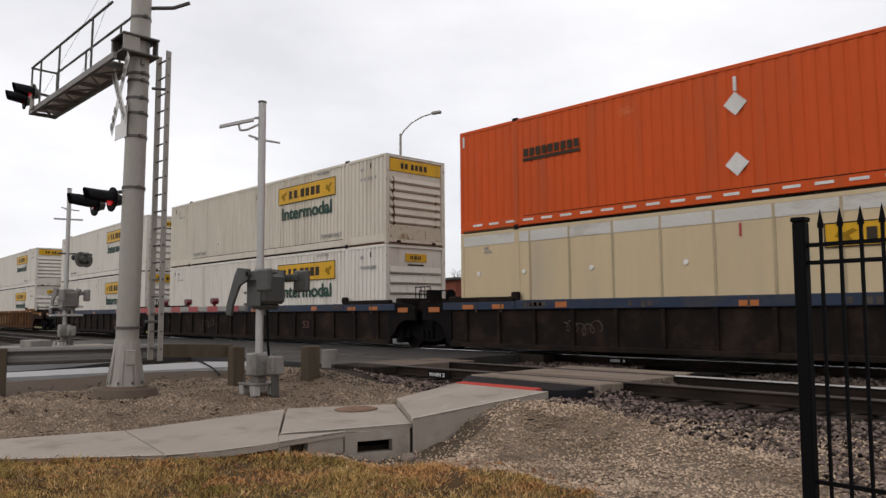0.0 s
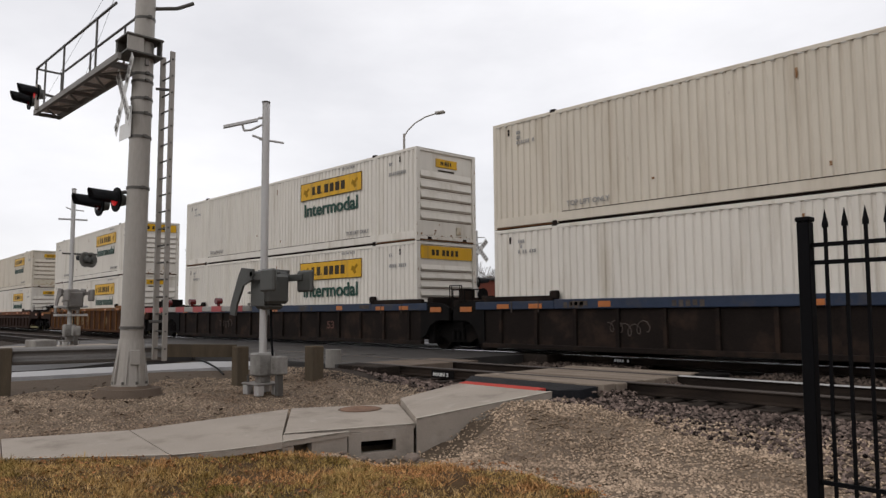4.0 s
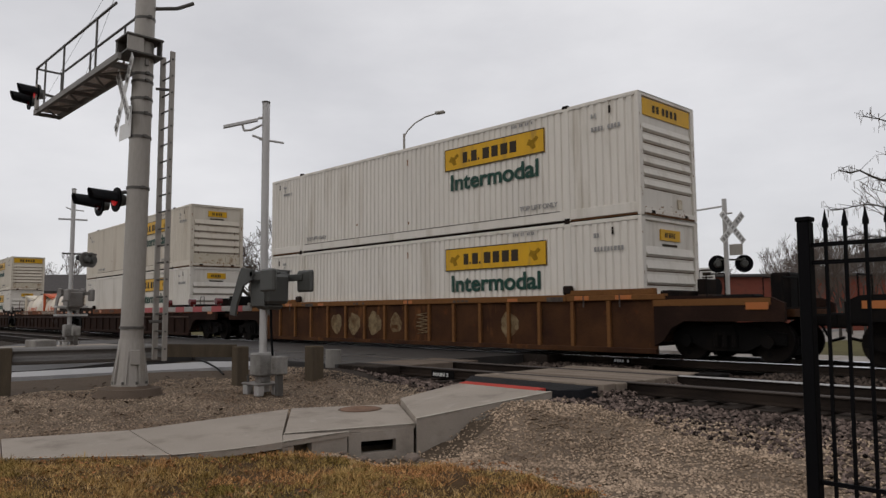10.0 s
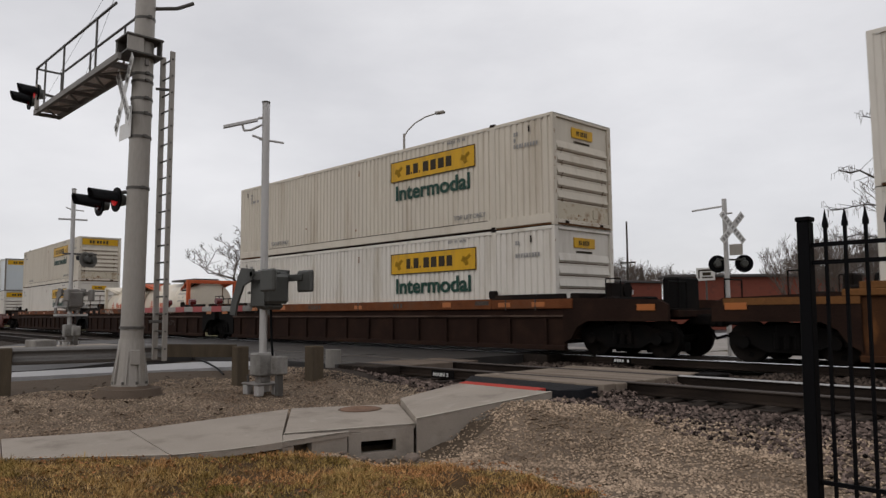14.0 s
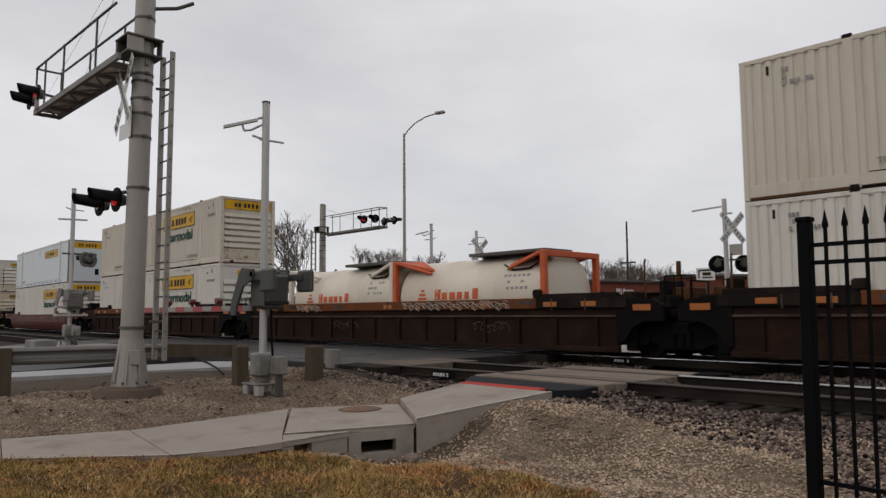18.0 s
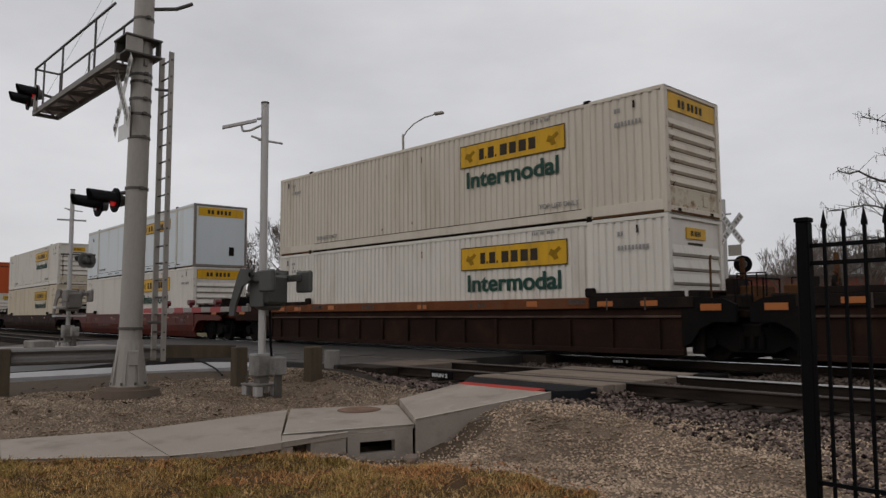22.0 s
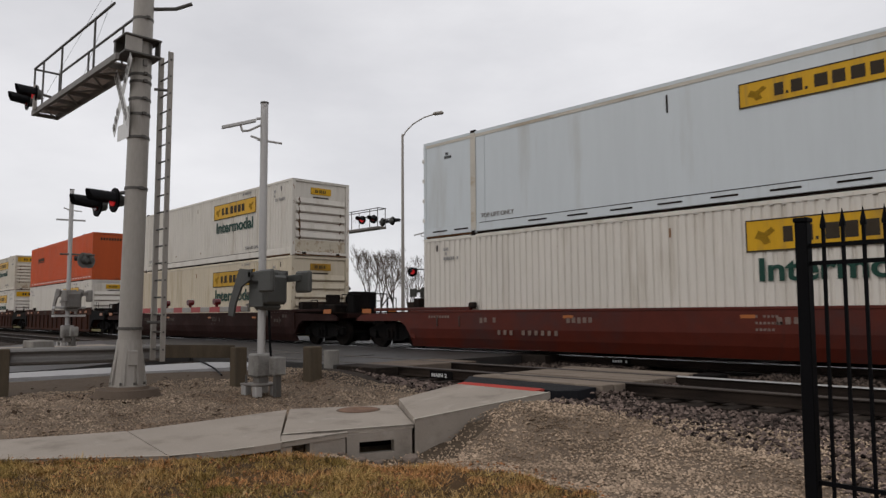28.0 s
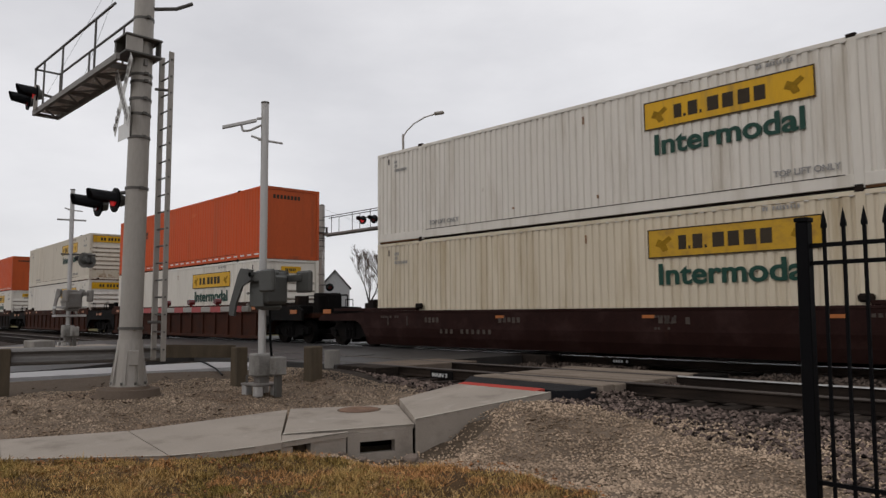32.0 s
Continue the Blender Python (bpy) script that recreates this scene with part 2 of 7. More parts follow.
    gravel=mat("tan_pea_gravel", (0.142, 0.107, 0.079), 0.9, vary=0.4, scale=1.0, fine=28, bump=0.9, dirt=(0.12, 0.09, 0.062), dirt_amount=0.35, dirt_scale=0.8),
    pebble=mat("tan_pebbles", (0.38, 0.286, 0.205), 0.85, vary=0.25, scale=0.6, fine=60, bump=0.1, island=0.45, dirt=(0.16, 0.115, 0.08), dirt_amount=0.5, dirt_scale=0.9),
    ballast_bed=mat("dark_ballast_bed", (0.045, 0.036, 0.03), 0.95, vary=0.5, scale=4, fine=30, bump=0.9),
    ballast=mat("broken_grey_pink_ballast", (0.098, 0.073, 0.062), 0.85, vary=0.3, scale=0.7, fine=50, bump=0.15, island=0.95, layers=(((0.32, 0.262, 0.225), 0.36, 11.0, (1, 1, 1)),)),
    soil=mat("winter_turf_soil", (0.085, 0.052, 0.027), 0.95, vary=0.35, scale=1.5, fine=40, bump=0.5, dirt=(0.05, 0.035, 0.022), dirt_amount=0.45),
    russet=mat("russet_winter_grass", (0.43, 0.235, 0.095), 0.9, vary=0.3, scale=0.9, fine=12, bump=0, island=0.55, dirt=(0.2, 0.10, 0.042), dirt_amount=0.5, dirt_scale=1.6, layers=(((0.62, 0.42, 0.22), 0.35, 3.4, (1, 1, 1)),)),
    straw=mat("dormant_straw_grass", (0.46, 0.295, 0.115), 0.9, vary=0.3, scale=0.9, fine=12, bump=0, island=0.5, dirt=(0.17, 0.125, 0.034), dirt_amount=0.7, dirt_scale=0.9, layers=(((0.095, 0.042, 0.02), 0.6, 1.7, (1, 1, 1)), ((0.60, 0.42, 0.21), 0.55, 3.4, (1, 1, 1)), ((0.36, 0.15, 0.06), 0.45, 5.0, (1, 1, 1)))),
    leaf=mat("fallen_brown_leaf", (0.25, 0.108, 0.045), 0.8, vary=0.35, bump=0.1, island=0.6),
    bark=mat("dark_grey_bark", (0.065, 0.056, 0.049), 0.9, vary=0.3, scale=6, stretch=(2, 2, 0.5)),
    twig=mat("bare_brown_twigs", (0.122, 0.098, 0.083), 0.9, vary=0.3, bump=0),
    brick=mat("red_brown_brick", (0.185, 0.06, 0.042), 0.85, vary=0.15, scale=1.2, fine=20, bump=0.15, dirt=(0.11, 0.05, 0.04), dirt_amount=0.3),
    roofing=mat("dark_grey_roofing", (0.085, 0.078, 0.075), 0.85, vary=0.2),
    siding=mat("pale_grey_siding", (0.40, 0.40, 0.41), 0.7, vary=0.06, dirt=(0.3, 0.3, 0.3), dirt_amount=0.2),
    glass=mat("dark_window_glass", (0.03, 0.035, 0.04), 0.08, vary=0.1, bump=0),
    dull_grass=mat("dull_far_turf", (0.10, 0.088, 0.042), 0.95, vary=0.3, scale=0.3, fine=4, bump=0.2),
)


# ---- mesh helpers ----
def part(name, bm, material, parent=None, label=""):
    me = bpy.data.meshes.new(name)
    bm.normal_update()
    bm.to_mesh(me)
    bm.free()
    me.materials.append(material)
    ob = new(name, me)
    if parent is not None:
        ob.parent = parent
    if label:
        ob["label"] = label
    return ob


def share(name, me, parent, m):
    ob = new(name, me)
    ob.parent = parent
    ob.matrix_basis = m
    return ob


def box(bm, x0, x1, y0, y1, z0, z1, bevel=0.0):
    c = Matrix.Translation(((x0 + x1) / 2, (y0 + y1) / 2, (z0 + z1) / 2)) @ Matrix.Diagonal((abs(x1 - x0), abs(y1 - y0), abs(z1 - z0), 1))
    made = bmesh.ops.create_cube(bm, size=1.0, matrix=c)["verts"]
    if bevel:
        edges = list({e for v in made for e in v.link_edges})
        bmesh.ops.bevel(bm, geom=edges, offset=bevel, segments=1, affect="EDGES")
    return bm


def boxes(*rows, bevel=0.0):
    bm = bmesh.new()
    for r in rows:
        box(bm, *r, bevel=bevel)
    return bm


def rod(bm, a, b, r0, r1=None, seg=10, caps=True):
    a, b = Vector(a), Vector(b)
    d = b - a
    m = Matrix.Translation((a + b) / 2) @ d.to_track_quat("Z", "Y").to_matrix().to_4x4()
    bmesh.ops.create_cone(bm, cap_ends=caps, segments=seg, radius1=r0, radius2=r0 if r1 is None else r1, depth=d.length, matrix=m)
    return bm


def rods(*rows, seg=10):
    bm = bmesh.new()
    for r in rows:
        rod(bm, *r, seg=seg)
    return bm


def pipe(bm, pts, r, seg=8):
    for a, b in zip(pts, pts[1:]):
        rod(bm, a, b, r, seg=seg)
    return bm


def extrude(bm, profile, path0, path1, up=(0, 0, 1)):
    """A solid of the closed profile (sideways, upwards) swept from path0 to path1."""
    a, b = Vector(path0), Vector(path1)
    d = (b - a).normalized()
    side = d.cross(Vector(up)).normalized()
    u = side.cross(d)
    va = [bm.verts.new(a + side * p + u * q) for p, q in profile]
    vb = [bm.verts.new(b + side * p + u * q) for p, q in profile]
    k = len(profile)
    for i in range(k):
        bm.faces.new((va[i], va[(i + 1) % k], vb[(i + 1) % k], vb[i]))
    bm.faces.new(va[::-1])
    bm.faces.new(vb)
    bmesh.ops.recalc_face_normals(bm, faces=bm.faces[:])
    return bm


def slab(bm, corners, depth):
    """A slab with the given top corners, of that depth."""
    top = [bm.verts.new(c) for c in corners]
    low = [bm.verts.new((c[0], c[1], c[2] - depth)) for c in corners]
    k = len(corners)
    bm.faces.new(top)
    bm.faces.new(low[::-1])
    for i in range(k):
        bm.faces.new((top[i], low[i], low[(i + 1) % k], top[(i + 1) % k]))
    bmesh.ops.recalc_face_normals(bm, faces=bm.faces[:])
    return bm


def words(name, text, height, width, material, parent, m, bold=0.0):
    """Lettering in the built-in font, fitted to height and width, standing in the xz plane and facing -y."""
    cu = bpy.data.curves.new(name, "FONT")
    cu.body, cu.extrude, cu.offset = text, 0.004, 0.022
    tmp = bpy.data.objects.new(name, cu)
    scene.collection.objects.link(tmp)
    bpy.context.view_layer.update()
    me = bpy.data.meshes.new_from_object(tmp)
    bpy.data.objects.remove(tmp)
    bpy.data.curves.remove(cu)
    xs, ys = [v.co.x for v in me.vertices], [v.co.y for v in me.vertices]
    w, h = max(xs) - min(xs), max(ys) - min(ys)
    me.transform(Matrix.Diagonal((width / w, height / h, 1, 1)) @ Matrix.Translation((-min(xs), -min(ys), 0)))
    me.transform(Matrix.Rotation(radians(90), 4, "X"))
    if bold:
        bm = bmesh.new()
        bm.from_mesh(me)
        twin = bmesh.ops.duplicate(bm, geom=bm.verts[:] + bm.edges[:] + bm.faces[:])["geom"]
        bmesh.ops.translate(bm, vec=(bold, -0.0015, 0), verts=[v for v in twin if isinstance(v, bmesh.types.BMVert)])
        bm.to_mesh(me)
        bm.free()
    me.materials.clear()
    me.materials.append(material)
    ob = new(name, me)
    ob.parent = parent
    ob.matrix_basis = m
    return ob


def thing(name, label, category, group="", kind="", m=None):
    ob = tagged(new(name), label, category, group, kind)
    if m is not None:
        ob.matrix_basis = m
    return ob


def structure(name, bm, material, label, category="", smooth=False):
    ob = tagged(part(name, bm, material), label, category, kind="structure")
    return ob


# ---- ground, tracks and roads ----
M["far_gravel"] = mat("pale_grey_far_gravel", (0.30, 0.275, 0.25), 0.85, vary=0.2, scale=0.8, fine=20, bump=0.4, dirt=(0.2, 0.175, 0.15), dirt_amount=0.35)
M["verge_dirt"] = mat("grey_brown_verge_dirt", (0.085, 0.065, 0.049), 0.95, vary=0.35, scale=1.2, fine=30, bump=0.5, dirt=(0.07, 0.053, 0.04), dirt_amount=0.35, layers=(((0.15, 0.115, 0.083), 0.4, 5.0, (1, 1, 1)), ((0.035, 0.027, 0.02), 0.2, 7.0, (1, 1, 1))))
def ease(a, b, x):
    k = min(1.0, max(0.0, (x - a) / (b - a)))
    return k * k * (3 - 2 * k)


def paved(x, y):
    """On the footpath, its slab or the crossing."""
    right = -7.16 + 0.29 * (y + 8.35) if y > -8.35 else -7.16 + 0.21 * (y + 8.35) if y > -10.1 else -7.53 + 0.35 * (y + 10.1) if y > -11.3 else -8.05 + 0.85 * (y + 11.3)
    left = -8.5 + 0.25 * (y + 6.3) if y > -7.4 else -8.75 + 0.68 * (y + 7.4) if y > -8.7 else -9.63 + 0.13 * (y + 8.7) if y > -11 else -9.93 + 0.4 * (y + 11)
    return left < x < right and y < -4.9 or -9.0 < x < -6.25 and y > -6.15


def ground_z(x, y):
    z = -0.60 + 0.13 * ease(6.6, 8.2, -x) + 0.17 * ease(9.5, 12.5, -x) + 0.02 * ease(14.5, 17.0, -x) - 0.22 * ease(17.2, 18.0, -x)
    z += 0.10 * ease(-11.5, -13.5, y) * ease(9.0, 5.0, -x)
    z -= 0.17 * math.exp(-(((x + 7.0) / 0.75) ** 2 + ((y + 8.8) / 0.75) ** 2))
    bed = -0.23
    z += (bed - z) * ease(-8.2, -5.7, y)
    hump = math.exp(-((x + 7.0) / 1.5) ** 2)
    z += (-0.09 - z) * math.exp(-((x + 13.2) / 1.7) ** 4) * ease(-6.9, -6.0, y) * (1 - ease(-5.5, -5.0, y))
    z += (-0.15 - z) * hump * ease(-8.2, -7.0, y) * (1 - ease(-5.9, -5.2, y))
    z += 0.07 * ease(-9.4, -7.4, y) * ease(13.9, 15.3, -x) * (1 - ease(17.0, 17.6, -x)) * (1 - ease(-6.4, -5.8, y))
    if -8.0 < x < 3 and -10.5 < y < -6.3:
        z += 0.045 * noise.noise((x * 1.1 + 0.4 * y, y * 2.2, 17)) * ease(-6.3, -7.0, y) * ease(8.0, 7.2, -x)
    if paved(x, y):
        z -= 0.10
    if y > 3.6:
        z = bed - 0.15 * ease(3.8, 5.2, y)
    if abs(x) > 120 or abs(y) > 120:
        z = -0.45
    return z


def hollow(x, y):
    """The dark soil washed bare before the drain and beside the ramp."""
    d = min(((x + 6.95) / 0.5) ** 2 + ((y + 8.8) / 0.75) ** 2, ((x + 6.85) / 0.28) ** 2 + ((y + 8.0) / 0.6) ** 2)
    return d < 1.0 + 0.9 * noise.noise((x * 3.1, y * 3.1, 8))


TURF_EDGE = ((-30, -30), (-10.9, -18.1), (-9.05, -12.75), (-8.3, -11.65), (-7.75, -10.75), (-7.5, -10.15), (-7.2, -9.5), (-6.4, -9.0), (-5.2, -8.83), (-4.1, -8.92), (-3.5, -9.5), (-2.4, -11.2), (0.0, -13.0), (40, -30))


def turf(x, y):
    """Inside the strip of dormant grass round the camera."""
    edge = -16.0
    for (x0, y0), (x1, y1) in zip(TURF_EDGE, TURF_EDGE[1:]):
        if x0 <= x < x1:
            edge = y0 + (y1 - y0) * (x - x0) / (x1 - x0)
    return y < edge + 0.16 * noise.noise((x * 2.3, y * 2.3, 0)) and y > -45


def steps(dense0, dense1, d, far):
    out = list(np.arange(dense0, dense1 + 1e-6, d))
    for sign, start in ((-1, dense0), (1, dense1)):
        w, p = d, start
        while abs(p) < far:
            w *= 1.35
            p += sign * w
            out.append(p)
    return sorted(out)


gx, gy = steps(-17, 1.0, 0.16, 2600), steps(-14.8, -3.6, 0.14, 2600)
bm = bmesh.new()
rows = [[bm.verts.new((x, y, ground_z(x, y) + (0.012 * noise.noise((x * 2.5, y * 2.5, 3)) if abs(x) < 60 and abs(y) < 60 else 0))) for x in gx] for y in gy]
for j in range(len(gy) - 1):
    for i in range(len(gx) - 1):
        f = bm.faces.new((rows[j][i], rows[j][i + 1], rows[j + 1][i + 1], rows[j + 1][i]))
        x, y = (gx[i] + gx[i + 1]) / 2, (gy[j] + gy[j + 1]) / 2
        f.material_index = 2 if -6.4 < y < 4.4 else 1 if turf(x, y) else 6 if hollow(x, y) else 5 if 4.4 < y < 13 and -12.5 < x < 20 else 3 if y > 4.4 or y < -45 or x < -45 or x > 20 else 4 if x < -13.6 + 0.6 * noise.noise((x, y, 4)) else 0
        f.smooth = True
ground = structure("ground", bm, M["gravel"], "tan gravel verge with dormant turf and a dark ballast bed", "ground")
for k in ("soil", "ballast_bed", "dull_grass", "verge_dirt", "far_gravel", "dirt"):
    ground.data.materials.append(M[k])


def scatter(name, pts, sizes, material, label, category, kind="stuff", flat=0.95, seed=1):
    """Many broken stones in one mesh: squashed, turned and dented double pyramids."""
    rng = np.random.default_rng(seed)
    n = len(pts)
    base = np.array([(1, 0, 0.1), (0.45, 0.9, -0.1), (-0.7, 0.7, 0.15), (-0.95, -0.3, -0.1), (-0.1, -1, 0.1), (0.8, -0.65, 0), (0.1, 0.05, 0.85), (0, 0, -0.8)])
    tri = np.array([(i, (i + 1) % 6, 6) for i in range(6)] + [((i + 1) % 6, i, 7) for i in range(6)])
    v = base[None] * rng.uniform(0.65, 1.25, (n, 8, 3))
    a = rng.uniform(0, 6.283, n)
    c, s_ = np.cos(a), np.sin(a)
    x, y = v[..., 0] * c[:, None] - v[..., 1] * s_[:, None], v[..., 0] * s_[:, None] + v[..., 1] * c[:, None]
    z = v[..., 2] * flat + rng.uniform(-0.35, 0.35, n)[:, None] * x
    v = np.stack((x, y, z), -1) * np.asarray(sizes)[:, None, None] + np.asarray(pts)[:, None, :]
    f = tri[None] + (np.arange(n) * 8)[:, None, None]
    me = bpy.data.meshes.new(name)
    me.from_pydata(v.reshape(-1, 3).tolist(), [], f.reshape(-1, 3).tolist())
    me.materials.append(material)
    return tagged(new(name, me), label, category, kind=kind)


def spread(x0, x1, y0, y1, step, seed, keep=None, lift=0.3, size=0.5):
    rng = np.random.default_rng(seed)
    n = int((x1 - x0) * (y1 - y0) / step ** 2)
    pts, sizes = [], []
    for x, y, r in zip(rng.uniform(x0, x1, n), rng.uniform(y0, y1, n), rng.uniform(0.55, 1.25, n)):
        if keep is None or keep(x, y):
            d = step * size * r
            pts.append((x, y, ground_z(x, y) + d * lift))
            sizes.append(d)
    return pts, sizes



pts, sizes = spread(-9.5, 0.6, -9.2, -5.25, 0.052, 5, lambda x, y: not paved(x, y) and y > -6.72 + 0.3 * noise.noise((x * 1.3, y, 5)) - 0.16 * max(-3.0, x + 4) - 0.9 * max(0.0, x + 3.2), size=0.6)
pts2, sizes2 = spread(-14.2, -8.4, -6.9, -5.2, 0.075, 6, lambda x, y: not paved(x, y) and y > -6.3 - 0.25 * (x + 9), size=0.6)
scatter("track_ballast", pts + pts2, sizes + sizes2, M["ballast"], "broken grey and pinkish ballast stones beside the track", "ballast", seed=7)
rng = np.random.default_rng(44)
heap = [(x, y, -0.12 - 0.25 * (x + 6.3) + 0.03 * w, 0.028 * r) for x, y, w, r in zip(rng.uniform(-6.34, -5.8, 900), rng.uniform(-5.75, -2.55, 900), rng.uniform(-1, 1, 900), rng.uniform(0.7, 1.3, 900)) if min(abs(y + 4.804), abs(y + 3.296)) > 0.12]
scatter("heaped_ballast", [h[:3] for h in heap], [h[3] for h in heap], M["ballast"], "broken ballast heaped against the foot crossing boards", "ballast", seed=17)
pts, sizes = spread(-12.1, 0.6, -3.1, 0.4, 0.09, 8, lambda x, y: not (-9.0 < x < -6.2 and y < -2.1), size=0.6)
# Darker copy of the ballast: shade beside the train is put into its colour.
M["ballast_shaded"] = mat("shade_darkened_ballast", (0.05, 0.038, 0.031), 0.85, vary=0.3, scale=0.7, fine=50, bump=0.15, island=0.9, layers=(((0.13, 0.10, 0.08), 0.2, 11.0, (1, 1, 1)),))
scatter("ballast_between_tracks", pts, sizes, M["ballast_shaded"], "broken ballast between the two tracks, darkened for shade", "ballast", seed=9)
pts, sizes = spread(-8.2, 0.4, -10.2, -6.2, 0.031, 10, lambda x, y: not turf(x, y) and not paved(x, y) and not (hollow(x, y) and noise.noise((x * 40, y * 40, 1)) < 0.1), size=0.54)
more, more_s = spread(-8.2, 0.4, -10.2, -6.4, 0.21, 14, lambda x, y: not turf(x, y) and not paved(x, y) and not hollow(x, y) and noise.noise((x, y, 2)) > -0.25, size=0.16)
pts, sizes = pts + more, sizes + more_s
scatter("pea_gravel", pts, sizes, M["pebble"], "tan pea gravel on the slope below the track", "gravel", seed=11)
pts, sizes = spread(-15.6, -8.6, -12.2, -5.9, 0.036, 12, lambda x, y: not paved(x, y) and not turf(x, y) and x > -14.6 + 0.9 * noise.noise((x, y * 1.5, 4)), size=0.42, lift=0.1)
more, more_s = spread(-13.8, -8.6, -12.2, -5.9, 0.3, 15, lambda x, y: not turf(x, y) and not paved(x, y), size=0.11, lift=0.1)
pts, sizes = pts + more, sizes + more_s
M["pebble_verge"] = mat("brown_tan_pebbles", (0.262, 0.2, 0.146), 0.85, vary=0.3, scale=0.6, fine=60, bump=0.1, island=0.6, dirt=(0.15, 0.105, 0.073), dirt_amount=0.55, dirt_scale=0.9)
scatter("verge_gravel", pts, sizes, M["pebble_verge"], "tan gravel round the signal mast and gate", "gravel", seed=13)

# dormant grass in front of the footpath
rng = np.random.default_rng(21)
gv, gf, gm = [], [], []
for x, y, h, a, b in zip(rng.uniform(-10.2, -1.9, 150000), rng.uniform(-13.6, -8.8, 150000), rng.uniform(0.010, 0.045, 150000), rng.uniform(0, 6.28, 150000), rng.uniform(-1, 1, 150000)):
    tuft = noise.noise((x * 1.7, y * 1.7, 31)) + 0.5 * noise.noise((x * 5.0, y * 5.0, 32))
    bare = noise.noise((x * 0.9 + 4, y * 0.9, 35)) + 0.6 * noise.noise((x * 2.6, y * 2.6, 36))
    if turf(x, y) and tuft > -0.45 + 0.3 * b and bare > -0.6 + 0.4 * b and (x * -0.725 + (y + 14.69) * 0.688) > 4.2:
        z = ground_z(x, y)
        h *= 1.0 + 1.9 * max(0.0, tuft)
        w, dx, dy = 0.0062, math.cos(a), math.sin(a)
        lean = 2.6 * h * b
        k = len(gv)
        gv += [(x - w * dy, y + w * dx, z - 0.01), (x + w * dy, y - w * dx, z - 0.01), (x + lean * dx, y + lean * dy, z + h)]
        gf.append((k, k + 1, k + 2))
        gm.append(1 if noise.noise((x * 1.1, y * 1.1, 37)) + 0.5 * noise.noise((x * 4, y * 4, 38)) + (0.35 if not turf(x + 0.2, y + 0.75) else 0.0) > 0.36 + 0.12 * b else 0)
me = bpy.data.meshes.new("dormant_grass")
me.from_pydata(gv, [], gf)
me.materials.append(M["straw"])
me.materials.append(M["russet"])
me.polygons.foreach_set("material_index", gm)
tagged(new("dormant_grass", me), "short straw-coloured winter grass along the footpath", "grass", kind="stuff")


# ---- road and crossing ----
def road_z(y):
    return -0.012 - 0.24 * ease(5.0, 9.5, -y) - 0.22 * ease(4.5, 11.0, y)


def road(name, ys, x0, x1, material, label, lift=0.0):
    bm = bmesh.new()
    for a, b in zip(ys, ys[1:]):
        slab(bm, [(x0, a, road_z(a) + lift), (x1, a, road_z(a) + lift), (x1, b, road_z(b) + lift), (x0, b, road_z(b) + lift)], 0.3)
    structure(name, bm, M[material], label, "road")


NEAR = [-60, -30, -18, -12, -9.5, -8.5, -7.5, -6.5, -5.5]
FAR = [2.8, 5, 6.5, 8, 10, 14, 25, 60, 140]
for side, ys in (("near", NEAR), ("far", FAR)):
    road("road_" + side, ys, -33.5, -19.9, "asphalt", "wet dark asphalt road at the level crossing")
    if side == "far":
        road("lane_far", ys, -19.9, -17.5, "lane", "pale wet concrete lane at the level crossing", 0.004)
    if side == "far":
        road("shoulder_far", ys, -17.5, -12.4, "far_gravel", "pale grey gravel shoulder of the road", -0.13)
# the near lane widens towards the crossing
LANE = (((-24.2, -40, -0.28), (-25.8, -40, -0.28)), ((-18.6, -14, -0.27), (-20.15, -14, -0.255)), ((-18.1, -10.6, -0.255), (-19.6, -10.6, -0.25)), ((-17.2, -8.5, -0.215), (-18.8, -8.25, -0.195)),
        ((-15.6, -6.95, -0.12), (-17.0, -6.45, -0.07)), ((-14.6, -6.2, -0.055), (-15.2, -5.75, -0.03)))
bm = bmesh.new()
for (a, b), (c, d) in zip(LANE, LANE[1:]):
    slab(bm, [a, c, d, b], 0.3)
structure("lane_near", bm, M["lane"], "pale wet concrete lane at the level crossing", "road")
road("road_between", [-2.6, -1.5, -0.13], -33.5, -12.4, "asphalt", "wet dark asphalt between the two tracks")
bm = boxes((-26.6, -24.3, -30, -5.6, -0.25, 0.10), (-26.6, -24.3, 4.6, 60, -0.25, 0.10), bevel=0.03)
structure("median", bm, M["concrete"], "pale concrete raised median with rounded kerbs", "median")

HEAD = [(0.036, -0.02), (0.034, -0.008), (0.024, -0.001), (0.008, 0.002), (-0.008, 0.002), (-0.024, -0.001), (-0.034, -0.008), (-0.036, -0.02)]
RAIL = [(-0.075, -0.18), (0.075, -0.18), (0.075, -0.165), (0.012, -0.145), (0.012, -0.045), (0.035, -0.035), (0.035, -0.019), (-0.035, -0.019), (-0.035, -0.035), (-0.012, -0.045), (-0.012, -0.145), (-0.075, -0.165)]
M["rail_dull"] = mat("brown_rail_head", (0.05, 0.038, 0.031), 0.6, metal=0.2, vary=0.2, bump=0)
M["rail_half"] = mat("half_polished_rail_head", (0.38, 0.37, 0.36), 0.35, metal=1.0, vary=0.2, scale=2, bump=0)
TRACKS = (("track_near", -4.05, 0.0), ("track_far", 1.295, 0.25))
tie_mesh = None
